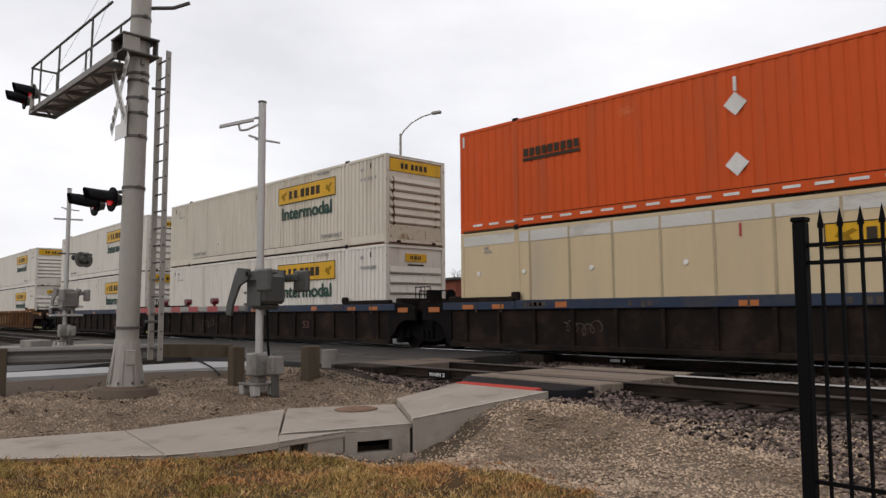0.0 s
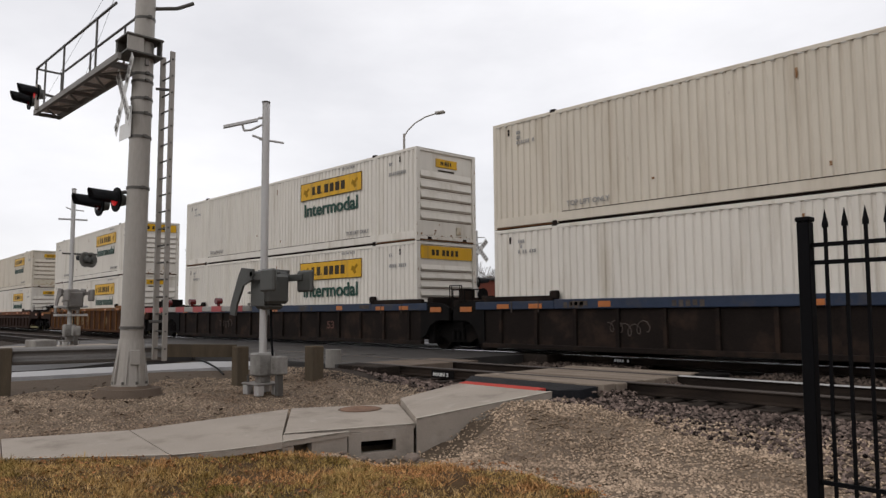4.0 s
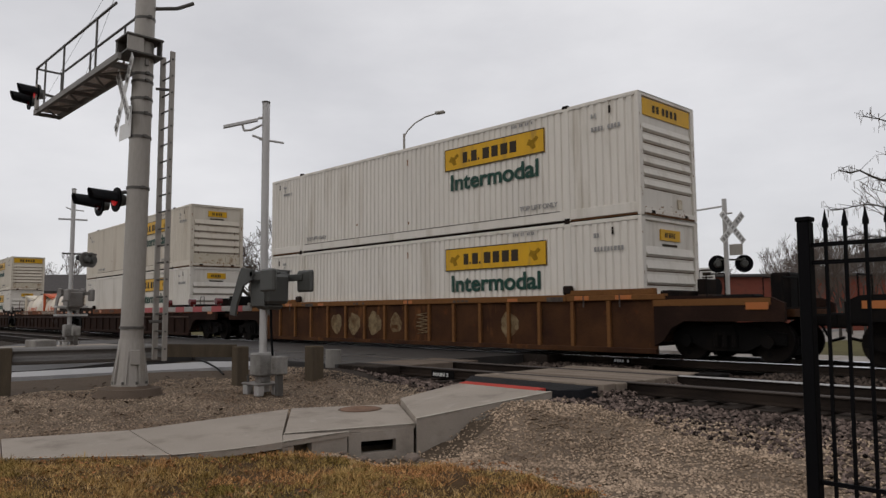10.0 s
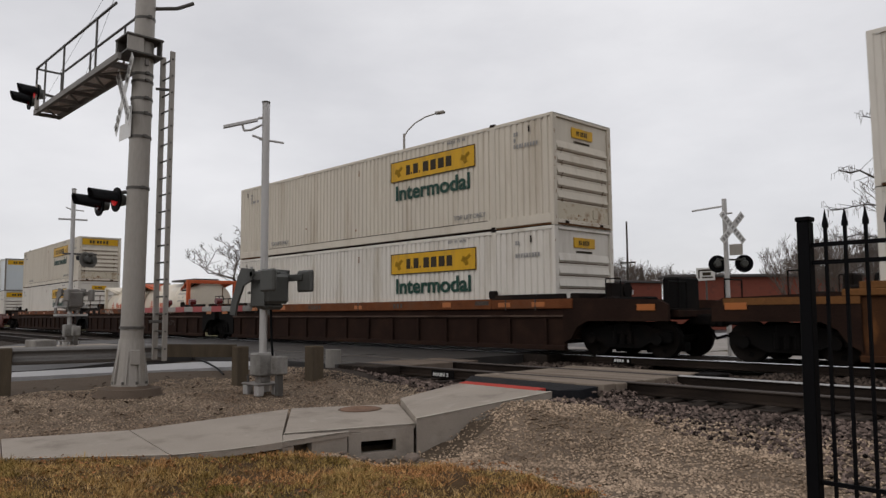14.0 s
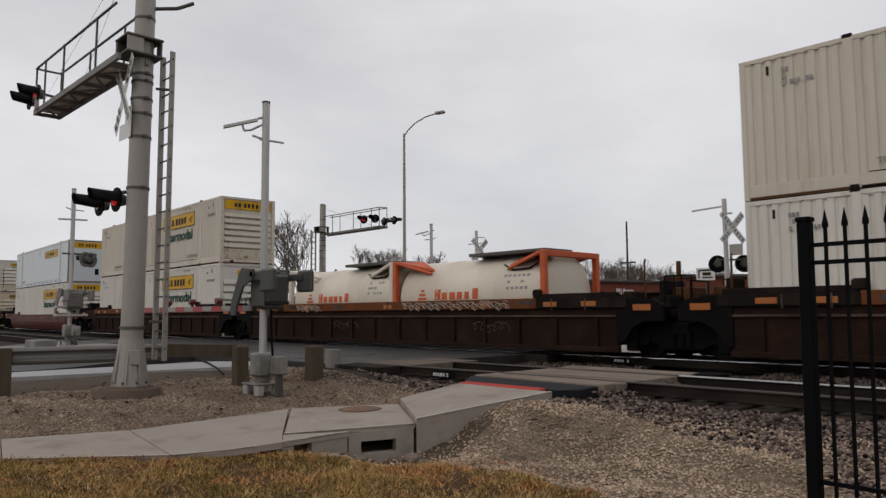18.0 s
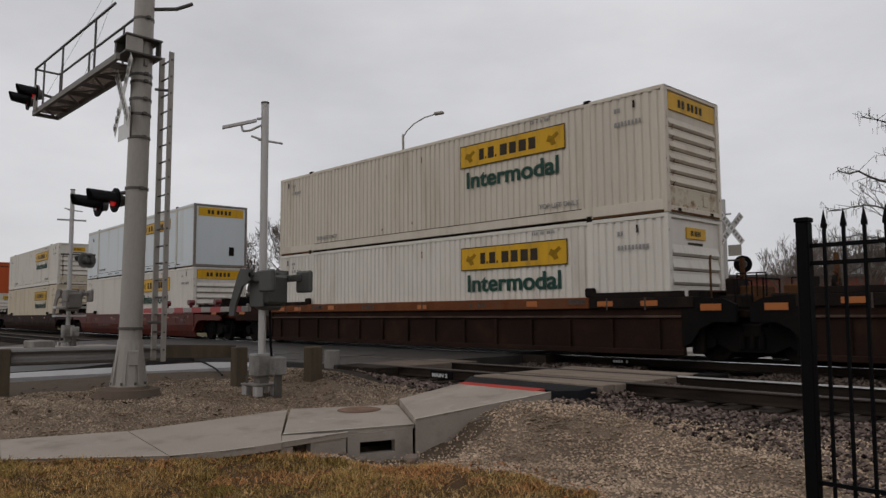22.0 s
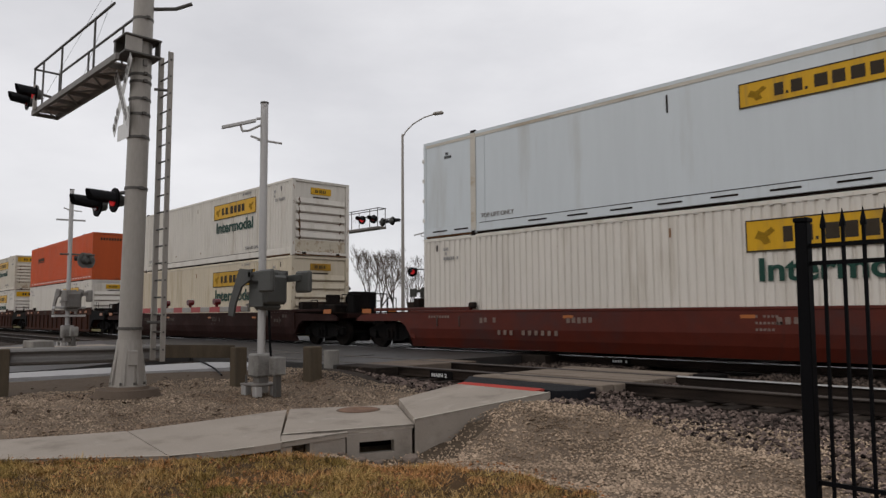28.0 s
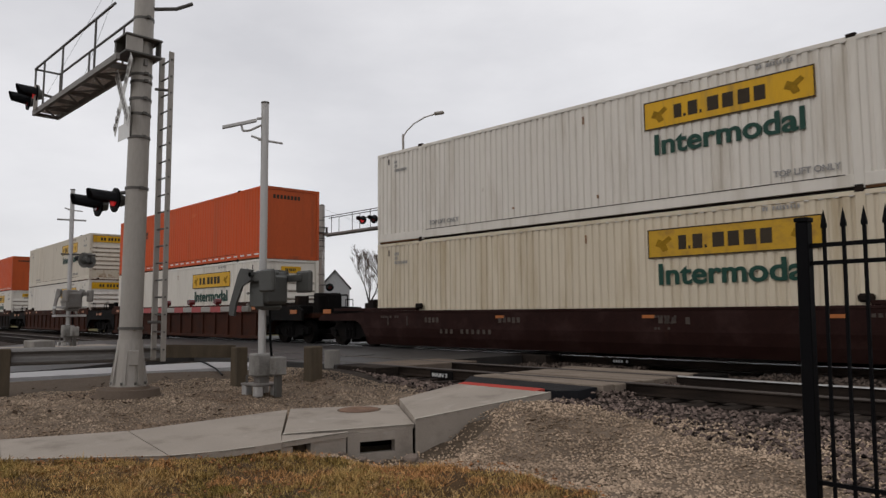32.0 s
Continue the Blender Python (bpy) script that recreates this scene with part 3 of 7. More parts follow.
for name, yc, off in TRACKS:
    track = thing(name, "railway track with rusty rails on dark timber sleepers", "track", kind="structure")
    for s_ in (-0.754, 0.754):
        curve = [(x, yc + s_ + bend(x), 0) for x in (-600, -100, -40, -37, -34, -31, -28)] + [(300, yc + s_, 0)]
        bm = bmesh.new()
        for a, b in zip(curve, curve[1:]):
            extrude(bm, RAIL, a, b)
        r = part("rail", bm, M["rail_steel"], track)
        worn = yc > 0
        for u0, u1, shine in ((-600, -6.3, worn), (-6.3, 300, worn or s_ > 0)):
            bm = bmesh.new()
            line = [q for q in curve if u0 <= q[0] < -20] + [(max(u0, -20), yc + s_, 0), (u1, yc + s_, 0)]
            for a, b in zip(line, line[1:]):
                extrude(bm, HEAD, a, b)
            part("rail_head", bm, M["rail_top" if worn else "rail_half" if shine else "rail_dull"], r, "polished running surface" if shine else "")
    if tie_mesh is None:
        first = part("tie", boxes((-0.115, 0.115, -1.3, 1.3, -0.17, 0.0), bevel=0.012), M["tie"], track)
        tie_mesh = first.data
        first.matrix_basis = pose(-5.95, yc, -0.19)
    for i in range(-96, 14):
        x = i * 0.5 + off
        if -34 < x < -11.5 or -9.1 < x < -6.2:
            continue
        rz = random.uniform(-1.2, 1.2)
        share("tie", tie_mesh, track, pose(x, yc + bend(x) + random.uniform(-0.05, 0.05), -0.19 + random.uniform(-0.015, 0.01), 0, 0, rz))


M["panel_grey"] = mat("worn_grey_crossing_panel", (0.14, 0.11, 0.088), 0.75, vary=0.25, scale=2, stretch=(0.35, 2, 1), dirt=(0.09, 0.068, 0.052), dirt_amount=0.4)


def crossing(name, x0, x1, material, label, joint, board=9.0, dark=None):
    ob = thing(name, label, "crossing", kind="structure")
    for yc in (-4.05, 1.295):
        for a, b, z in ((-1.42, -0.83, 0.0), (-0.67, 0.67, 0.0), (0.83, 1.45, 0.0)):
            if x0 > -10 and yc > 0 and abs(a) > 0.7:
                continue
            n = max(1, round((x1 - x0) / joint))
            for i in range(n):
                u0, u1 = x0 + (x1 - x0) * i / n, x0 + (x1 - x0) * (i + 1) / n
                k = max(1, round((b - a) / board))
                for j in range(k):
                    v0, v1 = yc + a + (b - a) * j / k, yc + a + (b - a) * (j + 1) / k
                    part("panel", boxes((u0 + 0.008 + random.uniform(0, 0.03), u1 - 0.008 - random.uniform(0, 0.03), v0 + 0.006, v1 - 0.006, -0.22, -0.006 + random.uniform(-0.008, 0.005)), bevel=0.012), dark if dark and (yc > 0 or a < -1 and x1 < -10) else material, ob)
    return ob


foot = crossing("foot_crossing", -9.0, -6.28, M["panel"], "worn tan timber boards laid across the tracks", 2.72, 0.3, M["tie"])
road_x = crossing("road_crossing", -33.5, -13.0, M["asphalt"], "wet dark crossing panels between the rails", 2.36)
road_end = crossing("road_crossing_end", -13.0, -11.6, M["panel_grey"], "worn pale concrete crossing panels at the road's edge", 1.4, 9.0, M["tie"])

# footpath
path = thing("footpath", "pale grey concrete footpath with scored joints beside the road", "footpath", kind="structure")
edge_r = [(-10.9, -18.0, -0.48), (-9.05, -12.6, -0.45), (-7.93, -11.25, -0.445)]
edge_l = [(-12.8, -17.5, -0.46), (-10.45, -12.3, -0.44), (-9.92, -10.95, -0.43)]
for i in range(2):
    a, b, c, d = (Vector(q) for q in (edge_r[i], edge_r[i + 1], edge_l[i + 1], edge_l[i]))
    g = (b - a).normalized() * 0.006
    part("paving_slab", slab(bmesh.new(), [a + g, b - g, c - g, d + g], 0.16), M["concrete"], path)
part("paving_slab", slab(bmesh.new(), [(-7.92, -11.24, -0.445), (-7.68, -10.76, -0.427), (-7.57, -10.42, -0.41), (-7.52, -10.11, -0.396), (-7.79, -9.955, -0.362), (-9.63, -8.735, -0.34), (-9.91, -10.94, -0.43)], 0.075), M["concrete"], path)
part("apron", slab(bmesh.new(), [(-7.52, -10.105, -0.396), (-7.425, -9.24, -0.366), (-7.785, -9.95, -0.366)], 0.06), M["concrete"], path)
# dark soil filler: the shadow under the path's overhang is painted by it
part("hollow_edge", slab(bmesh.new(), [(-7.98, -11.0, -0.52), (-7.78, -10.7, -0.5), (-7.62, -10.1, -0.47), (-7.95, -10.0, -0.45)], 0.3), M["dirt"], path, "dark soil standing in for shadow under the path's edge")
part("ramp_slab", slab(bmesh.new(), [(-7.14, -8.40, -0.272), (-6.62, -6.3, -0.062), (-8.5, -6.3, -0.062), (-8.705, -7.345, -0.228)], 0.5), M["concrete"], path)
part("tactile_strip", slab(bmesh.new(), [(-6.90, -6.32, -0.062), (-6.86, -6.14, -0.04), (-8.50, -6.14, -0.04), (-8.50, -6.30, -0.06)], 0.06), M["tactile"], path, "red tactile paving strip")
part("rubber_edge", slab(bmesh.new(), [(-6.95, -6.13, -0.055), (-6.7, -6.05, -0.07), (-6.5, -5.82, -0.07), (-6.4, -5.5, -0.035), (-9.0, -5.5, -0.02), (-8.55, -6.12, -0.045)], 0.25), M["rubber"], path, "black rubber infill beside the track")

M["arris"] = mat("scrubbed_pale_concrete_edge", (0.40, 0.36, 0.305), 0.8, vary=0.2, scale=3, fine=50, bump=0.1, dirt=(0.24, 0.21, 0.175), dirt_amount=0.35, dirt_scale=4)


def arris(parent, a, b, w=0.035):
    """A pale tooled edge along the top of a slab, from a to b, on the left of the way."""
    a, b = Vector(a), Vector(b)
    d = (b - a).normalized()
    n = Vector((-d.y, d.x, 0)) * w
    up = Vector((0, 0, 0.004))
    part("tooled_edge", slab(bmesh.new(), [a + up, b + up, b + n + up, a + n + up], 0.022), M["arris"], parent, "pale scrubbed edge")


arris(path, (-7.14, -8.40, -0.272), (-6.62, -6.3, -0.062), 0.05)
arris(path, (-9.05, -12.6, -0.45), (-7.93, -11.25, -0.445), 0.03)
arris(path, (-7.92, -11.24, -0.445), (-7.68, -10.76, -0.427), 0.03)
arris(path, (-7.68, -10.76, -0.427), (-7.57, -10.42, -0.41), 0.03)
arris(path, (-7.52, -10.105, -0.396), (-7.425, -9.24, -0.366), 0.03)
M["cover_rust"] = mat("rust_brown_iron_cover", (0.19, 0.115, 0.08), 0.75, vary=0.25, scale=5, fine=50, bump=0.3, dirt=(0.10, 0.065, 0.045), dirt_amount=0.4)
inlet = thing("storm_inlet", "concrete storm drain inlet with an iron cover and dark mouth", "drain")
c1, c2, c3 = Vector((-7.78, -9.93, -0.352)), Vector((-7.155, -8.41, -0.335)), Vector((-9.575, -8.715, -0.325))
n_ = (c2 - c1).cross(c3 - c1)
PLANE = Vector((-n_.x / n_.z, -n_.y / n_.z))


def TILT(x, y):
    """Height of the inlet's flat cover slab."""
    return c1.z + PLANE.x * (x - c1.x) + PLANE.y * (y - c1.y)


top_c = [tuple(c1), tuple(c2), (-8.715, -7.38, TILT(-8.715, -7.38)), tuple(c3)]
part("cover_slab", slab(bmesh.new(), top_c, 0.05), M["concrete"], inlet)
arris(inlet, c1, c2, 0.04)


def wall_run(a, b, pieces):
    """Pieces (name, start, end, bottom, top, thickness, material, set back) of a wall that stands under the line from a to b."""
    a, b = Vector((*a, 0)), Vector((*b, 0))
    d = (b - a).normalized()
    nrm = Vector((-d.y, d.x, 0))
    for name, u0, u1, z0, z1, t, material, back in pieces:
        q = [a + d * u0 + nrm * back, a + d * u1 + nrm * back, a + d * u1 + nrm * (t + back), a + d * u0 + nrm * (t + back)]
        part(name, slab(bmesh.new(), [(v.x, v.y, z1) for v in q], z1 - z0), M[material], inlet)


wall_run((-7.54, -10.10), (-7.44, -9.25), (
    ("front_wall", 0.0, 0.14, -0.85, -0.462, 0.12, "concrete", 0.0), ("recess_back", 0.14, 0.37, -0.85, -0.456, 0.05, "dirt", 0.16),
    ("front_wall", 0.37, 0.845, -0.85, -0.434, 0.12, "concrete", 0.0), ("joint", 0.845, 0.857, -0.85, -0.44, 0.08, "iron", 0.03)))
# mouth_back is near-black: the shade inside the drain is put into its colour
wall_run((-7.44, -9.24), (-7.17, -8.42), (
    ("front_wall", 0.0, 0.16, -0.85, -0.40, 0.12, "concrete", 0.0), ("lintel", 0.16, 0.62, -0.505, -0.392, 0.12, "concrete", 0.0),
    ("sill", 0.16, 0.62, -0.85, -0.65, 0.12, "concrete", 0.0), ("front_wall", 0.62, 0.86, -0.85, -0.388, 0.12, "concrete", 0.0),
    ("mouth_back", 0.0, 0.86, -0.85, -0.42, 0.05, "iron", 0.5), ("side_wall", 0.80, 0.86, -0.85, -0.39, 0.9, "concrete", 0.12)))
tilt = pose(-8.72, -8.1, TILT(-8.72, -8.1) + 0.006, math.degrees(math.atan(PLANE.y)), -math.degrees(math.atan(PLANE.x)), 0)
cover = part("iron_cover", rods(((0, 0, -0.05), (0, 0, 0.004), 0.285), seg=28), M["cover_rust"], inlet, "round rust-brown iron cover")
cover.matrix_basis = tilt
part("cover_ring", rods(((0, 0, -0.05), (0, 0, -0.004), 0.32), seg=28), M["footing"], cover)

rng_s = random.Random(5)
for x, y, r in ((-6.98, -8.62, 0.10), (-7.12, -9.0, 0.07), (-7.2, -9.2, 0.062), (-6.8, -8.6, 0.05), (-6.92, -8.88, 0.045), (-7.3, -9.42, 0.05)):
    bm = bmesh.new()
    bmesh.ops.create_icosphere(bm, subdivisions=2, radius=r)
    for v in bm.verts:
        v.co *= 1 + 0.35 * noise.noise(v.co * 9 + Vector((x * 7, y * 5, 0)))
        v.co.z *= 0.6
    ob = tagged(part("stone", bm, M["stone"]), "rough pinkish-grey stone lying before the drain", "stone", "stones before the drain")
    ob.matrix_basis = pose(x, y, ground_z(x, y) + r * 0.3, 0, 0, rng_s.uniform(0, 360))
rng = np.random.default_rng(31)
lv, lf = [], []
for x, y, a, b, r in zip(rng.uniform(-9.6, -2.4, 5600), rng.uniform(-12.6, -8.4, 5600), rng.uniform(0, 6.28, 5600), rng.uniform(-0.5, 0.5, 5600), rng.uniform(0.012, 0.03, 5600)):
    dens = 0.35 + 1.3 * noise.noise((x * 1.1, y * 1.1, 9)) - 0.5 * (noise.noise((x * 1.7, y * 1.7, 31)) + 0.5 * noise.noise((x * 5.0, y * 5.0, 32)))
    if turf(x, y - 0.25) and dens > rng.uniform(0, 1):
        z = ground_z(x, y) + 0.03 + 0.025 * b
        c, s_ = math.cos(a) * r, math.sin(a) * r
        k = len(lv)
        lv += [(x + c, y + s_, z + b * r), (x - s_ * 0.6, y + c * 0.6, z), (x - c, y - s_, z - b * r), (x + s_ * 0.6, y - c * 0.6, z + 0.008)]
        lf.append((k, k + 1, k + 2, k + 3))
me = bpy.data.meshes.new("leaf_litter")
me.from_pydata(lv, [], lf)
me.materials.append(M["leaf"])
tagged(new("leaf_litter", me), "dry red-brown leaves scattered over winter grass and gravel", "leaves", kind="stuff")


lv, lf = [], []
for x, y, a, b, r in zip(rng.uniform(-15.2, -9.9, 260), rng.uniform(-12.0, -6.6, 260), rng.uniform(0, 6.28, 260), rng.uniform(-0.5, 0.5, 260), rng.uniform(0.03, 0.07, 260)):
    if not paved(x, y) and not turf(x, y) and noise.noise((x * 1.1, y * 1.1, 21)) > -0.05:
        z = ground_z(x, y) + 0.035
        c, s_ = math.cos(a) * r, math.sin(a) * r
        k = len(lv)
        lv += [(x + c, y + s_, z + b * r), (x - s_ * 0.6, y + c * 0.6, z), (x - c, y - s_, z - b * r), (x + s_ * 0.6, y - c * 0.6, z + 0.01)]
        lf.append((k, k + 1, k + 2, k + 3))
me = bpy.data.meshes.new("verge_litter")
me.from_pydata(lv, [], lf)
me.materials.append(mat("dark_rotten_leaf", (0.055, 0.036, 0.024), 0.9, vary=0.3, bump=0.1, island=0.5))
tagged(new("verge_litter", me), "dark sodden leaves lying in the gravel", "leaves", kind="stuff")


# ---- the train: boxes ----
BOX_L, BOX_W, BOX_H = 16.154, 2.591, 2.89
PITCH = 0.205
# Dark rust colour; it also paints shade under ribs and between boxes.
M["rust_shade_dark"] = mat("dark_rust", (0.09, 0.045, 0.022), 0.85, vary=0.4, scale=6)
M["scuff"] = mat("rusty_scuff", (0.22, 0.12, 0.06), 0.8, vary=0.4, scale=8, bump=0)
M["frame_dark"] = mat("dark_rust_edged_frame", (0.21, 0.185, 0.16), 0.65, vary=0.3, scale=3, dirt=(0.10, 0.055, 0.03), dirt_amount=0.45, dirt_scale=3)
M["yellow_dull"] = mat("rust_dulled_yellow", (0.36, 0.20, 0.03), 0.6, vary=0.2, scale=3, bump=0.02, dirt=(0.2, 0.11, 0.03), dirt_amount=0.4)
M["yellow_stained"] = mat("brown_stained_yellow_sign", (0.47, 0.27, 0.02), 0.55, vary=0.15, scale=2.5, bump=0, dirt=(0.24, 0.13, 0.03), dirt_amount=0.45, dirt_scale=2.5)
M["emblem"] = mat("brown_print", (0.25, 0.14, 0.012), 0.6, vary=0.3, scale=12, bump=0)


def corrugated(bm, x0, x1, y, z0, z1, pitch, depth, out):
    """A vertical-ribbed sheet along x; out: +1 or -1, the way that its outside faces."""
    n = max(2, round((x1 - x0) / pitch))
    p = (x1 - x0) / n
    prof = []
    for i in range(n):
        for u, k in ((0.0, 0), (0.55, 0), (0.68, 1), (0.87, 1)):
            prof.append((x0 + (i + u) * p, y - out * depth * k))
    prof.append((x1, y))
    lo = [bm.verts.new((x, yy, z0)) for x, yy in prof]
    hi = [bm.verts.new((x, yy, z1)) for x, yy in prof]
    for i in range(len(prof) - 1):
        bm.faces.new((lo[i], lo[i + 1], hi[i + 1], hi[i]))
    bmesh.ops.recalc_face_normals(bm, faces=bm.faces[:])
    return bm


def brand(parent, x0, x1, z0, z1, y=-0.012, paint="yellow"):
    """The yellow brand panel: plain dark blocks stand for the name and its emblems."""
    sign = part("brand_panel", boxes((x0, x1, y, y + 0.014, z0, z1)), M[paint], parent, "yellow panel with dark blocks and border")
    w, h = x1 - x0, z1 - z0
    bm = boxes((x0, x1, y - 0.004, y, z1 - 0.026, z1), (x0, x1, y - 0.004, y, z0, z0 + 0.026), (x0, x0 + 0.026, y - 0.004, y, z0 + 0.026, z1 - 0.026), (x1 - 0.026, x1, y - 0.004, y, z0 + 0.026, z1 - 0.026))
    part("sign_border", bm, M["ink"], sign)
    for u, k in ((0.20, 0.05), (0.262, 0.014), (0.29, 0.06), (0.362, 0.014), (0.41, 0.068), (0.50, 0.064), (0.59, 0.068), (0.68, 0.064)):
        z_hi = z1 - h * 0.27 if k > 0.03 else z0 + h * 0.36
        part("brand_block", boxes((x0 + w * u, x0 + w * (u + k), y - 0.004, y, z0 + h * 0.25, z_hi)), M["ink"], sign)
    for u in (0.05, 0.84):
        bm = bmesh.new()
        v = [bm.verts.new((x0 + w * (u + p), y - 0.005, z0 + h * q)) for p, q in ((0, 0.42), (0.03, 0.36), (0.05, 0.2), (0.085, 0.26), (0.07, 0.45), (0.11, 0.62), (0.09, 0.74), (0.05, 0.58), (0.02, 0.66))]
        bm.faces.new(v)
        part("emblem", bm, M["emblem"], sign)


def small(ob):
    """Marks too small to pick apart."""
    ob["kind"] = "stuff"
    return ob


def bars(bm, x, z, rows, size, seed, y=-0.008, gap=1.5):
    """Rows of small blocks that stand for lettering too small to read, and for numbers."""
    rng = random.Random(seed)
    for r, n in enumerate(rows):
        for i in range(n):
            if rng.random() < 0.12:
                continue
            u, w = x + i * size * 0.85, size * rng.uniform(0.4, 0.62)
            box(bm, u, u + w, y, y + 0.006, z - r * size * gap, z - r * size * gap + size)
    return bm


def nose(parent, material, wide, stain):
    """The leading end, of horizontal ribs with the brand panel above them."""
    L, W, H = BOX_L, BOX_W, BOX_H
    part("end_frame", boxes((L - 0.10, L, 0.002, 0.16, 0.0, H), (L - 0.10, L, W - 0.16, W - 0.002, 0.0, H), (L - 0.10, L, 0.16, W - 0.16, H - 0.10, H), (L - 0.10, L, 0.16, W - 0.16, 0.0, 0.16), bevel=0.01), M[material], parent)
    # rusty sill strip that also paints the shadow gap below the box
    part("end_sill_rust", boxes((L - 0.02, L + 0.003, 0.14, W - 0.14, 0.005, 0.06)), M["rust_shade_dark"], parent, "lower edge dark with rust and painted gap shade")
    rc = random.Random(stain * 7 + (3 if wide else 5))
    bm = bmesh.new()
    for k in range(30):
        w, h = rc.uniform(0.02, 0.09), rc.uniform(0.02, 0.07)
        yy, zz = rc.uniform(0.16, W - 0.3), rc.uniform(0.06, 0.16 + 0.4 * rc.random() ** 2)
        if k > 18:
            yy, zz, w, h = rc.choice((0.004, W - 0.15)) + rc.uniform(0, 0.1), rc.uniform(0.1, 2.7), 0.015 + 0.02 * rc.random(), rc.uniform(0.04, 0.2)
        u = L + 0.0025 if zz + h < 0.16 or k > 18 else L - 0.045
        v = [bm.verts.new((u, yy + a * w * rc.uniform(0.7, 1.2), zz + b * h * rc.uniform(0.7, 1.2))) for a, b in ((0, 0.2), (0.5, 0), (1, 0.3), (0.8, 1), (0.2, 0.9))]
        bm.faces.new(v)
    small(part("rust_chip", bm, M["scuff"], parent, "rusty chips in the paint"))
    end = part("end_wall", boxes((L - 0.09, L - 0.055, 0.16, W - 0.16, 0.16, H - 0.10)), M[material], parent)
    step, rise = (0.265, 0.19) if wide else (0.325, 0.24)
    tops = [0.66 + step * i for i in range(6 if wide else 5)]
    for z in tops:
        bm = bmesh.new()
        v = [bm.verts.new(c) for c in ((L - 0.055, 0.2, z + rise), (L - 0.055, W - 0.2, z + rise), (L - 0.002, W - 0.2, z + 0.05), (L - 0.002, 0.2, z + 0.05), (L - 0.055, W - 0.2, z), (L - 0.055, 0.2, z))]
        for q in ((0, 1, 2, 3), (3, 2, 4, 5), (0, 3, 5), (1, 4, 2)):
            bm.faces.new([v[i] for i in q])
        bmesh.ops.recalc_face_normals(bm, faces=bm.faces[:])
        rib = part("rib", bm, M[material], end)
        # dark strip: rust, and the shade under the rib put into its colour
        part("grime_line", boxes((L - 0.057, L - 0.052, 0.19, W - 0.19, z - 0.024, z - 0.002)), M["rust_shade_dark"], rib)
    y0, y1, z0, z1 = (0.2, W - 0.2, 2.36, 2.76) if wide else (0.85, 1.75, 2.36, 2.62)
    sign = part("end_brand_panel", boxes((L - 0.056, L - 0.02, y0, y1, z0, z1)), M["yellow_dull" if material == "yellowed" else "yellow"], parent, "yellow panel with dark blocks")
    bm = bmesh.new()
    for u in (0.2, 0.28, 0.40, 0.48, 0.57, 0.66):
        box(bm, L - 0.02, L - 0.016, y0 + (y1 - y0) * u, y0 + (y1 - y0) * (u + 0.055), z0 + 0.26 * (z1 - z0), z0 + 0.72 * (z1 - z0))
    small(part("brand_mark", bm, M["ink"], sign))
    if material in ("cream", "yellowed") or stain > 1:
        part("lower_end_panel", boxes((L - 0.056, L - 0.046, 0.18, W - 0.18, 0.17, 0.6)), M["rusty"], end, "rust-stained lower panel")
    if not wide:
        part("number_bar", boxes((L - 0.056, L - 0.05, 0.95, 1.65, 2.22, 2.28)), M["ink"], end)
    part("latch_plate", boxes((L - 0.05, L - 0.02, 1.72, 1.92, 0.26, 0.5), bevel=0.008), M["rusty"], end, "rusty latch plate")
    if stain:
        rng = random.Random(L + stain)
        prof = [(0.34, -0.052)]
        for z in tops:
            prof += [(z - 0.04, -0.052), (z, -0.05), (z + 0.05, 0.001), (z + 0.6 * rise, -0.024), (z + rise, -0.052)]
        columns = [(W - 0.42, 0.05, 1.9, False), (0.40, 0.05, 2.2, False)]
        if stain > 1:
            columns = [(0.35, 0.17, 2.32, True), (W - 0.40, 0.07, 1.9, False)]
        for yy, wd, top, joined in columns:
            bm = bmesh.new()
            last = None
            for i, (z, u) in enumerate(prof):
                if z > top:
                    break
                k = rng.uniform(0.35, 1.0) * (1.0 if i % 5 in (1, 2) else 0.6) * (0.5 + 0.5 * (1 - z / 2.6) if joined else 1.0)
                c = yy + rng.uniform(-0.03, 0.03)
                now = [bm.verts.new((L + u + 0.003, c + q * wd * k, z)) for q in (-0.6, 0.4)]
                if last and (joined or i % 5 in (1, 2, 3)):
                    bm.faces.new((last[0], last[1], now[1], now[0]))
                last = now
            small(part("rust_streak", bm, M["rust_shade_dark"], end, "rust streaks over the ribs"))
    for yy in (0.45, W - 0.62):
        part("fork_pocket", boxes((L - 0.01, L + 0.002, yy, yy + 0.17, 0.03, 0.13)), M["grimy"], end)


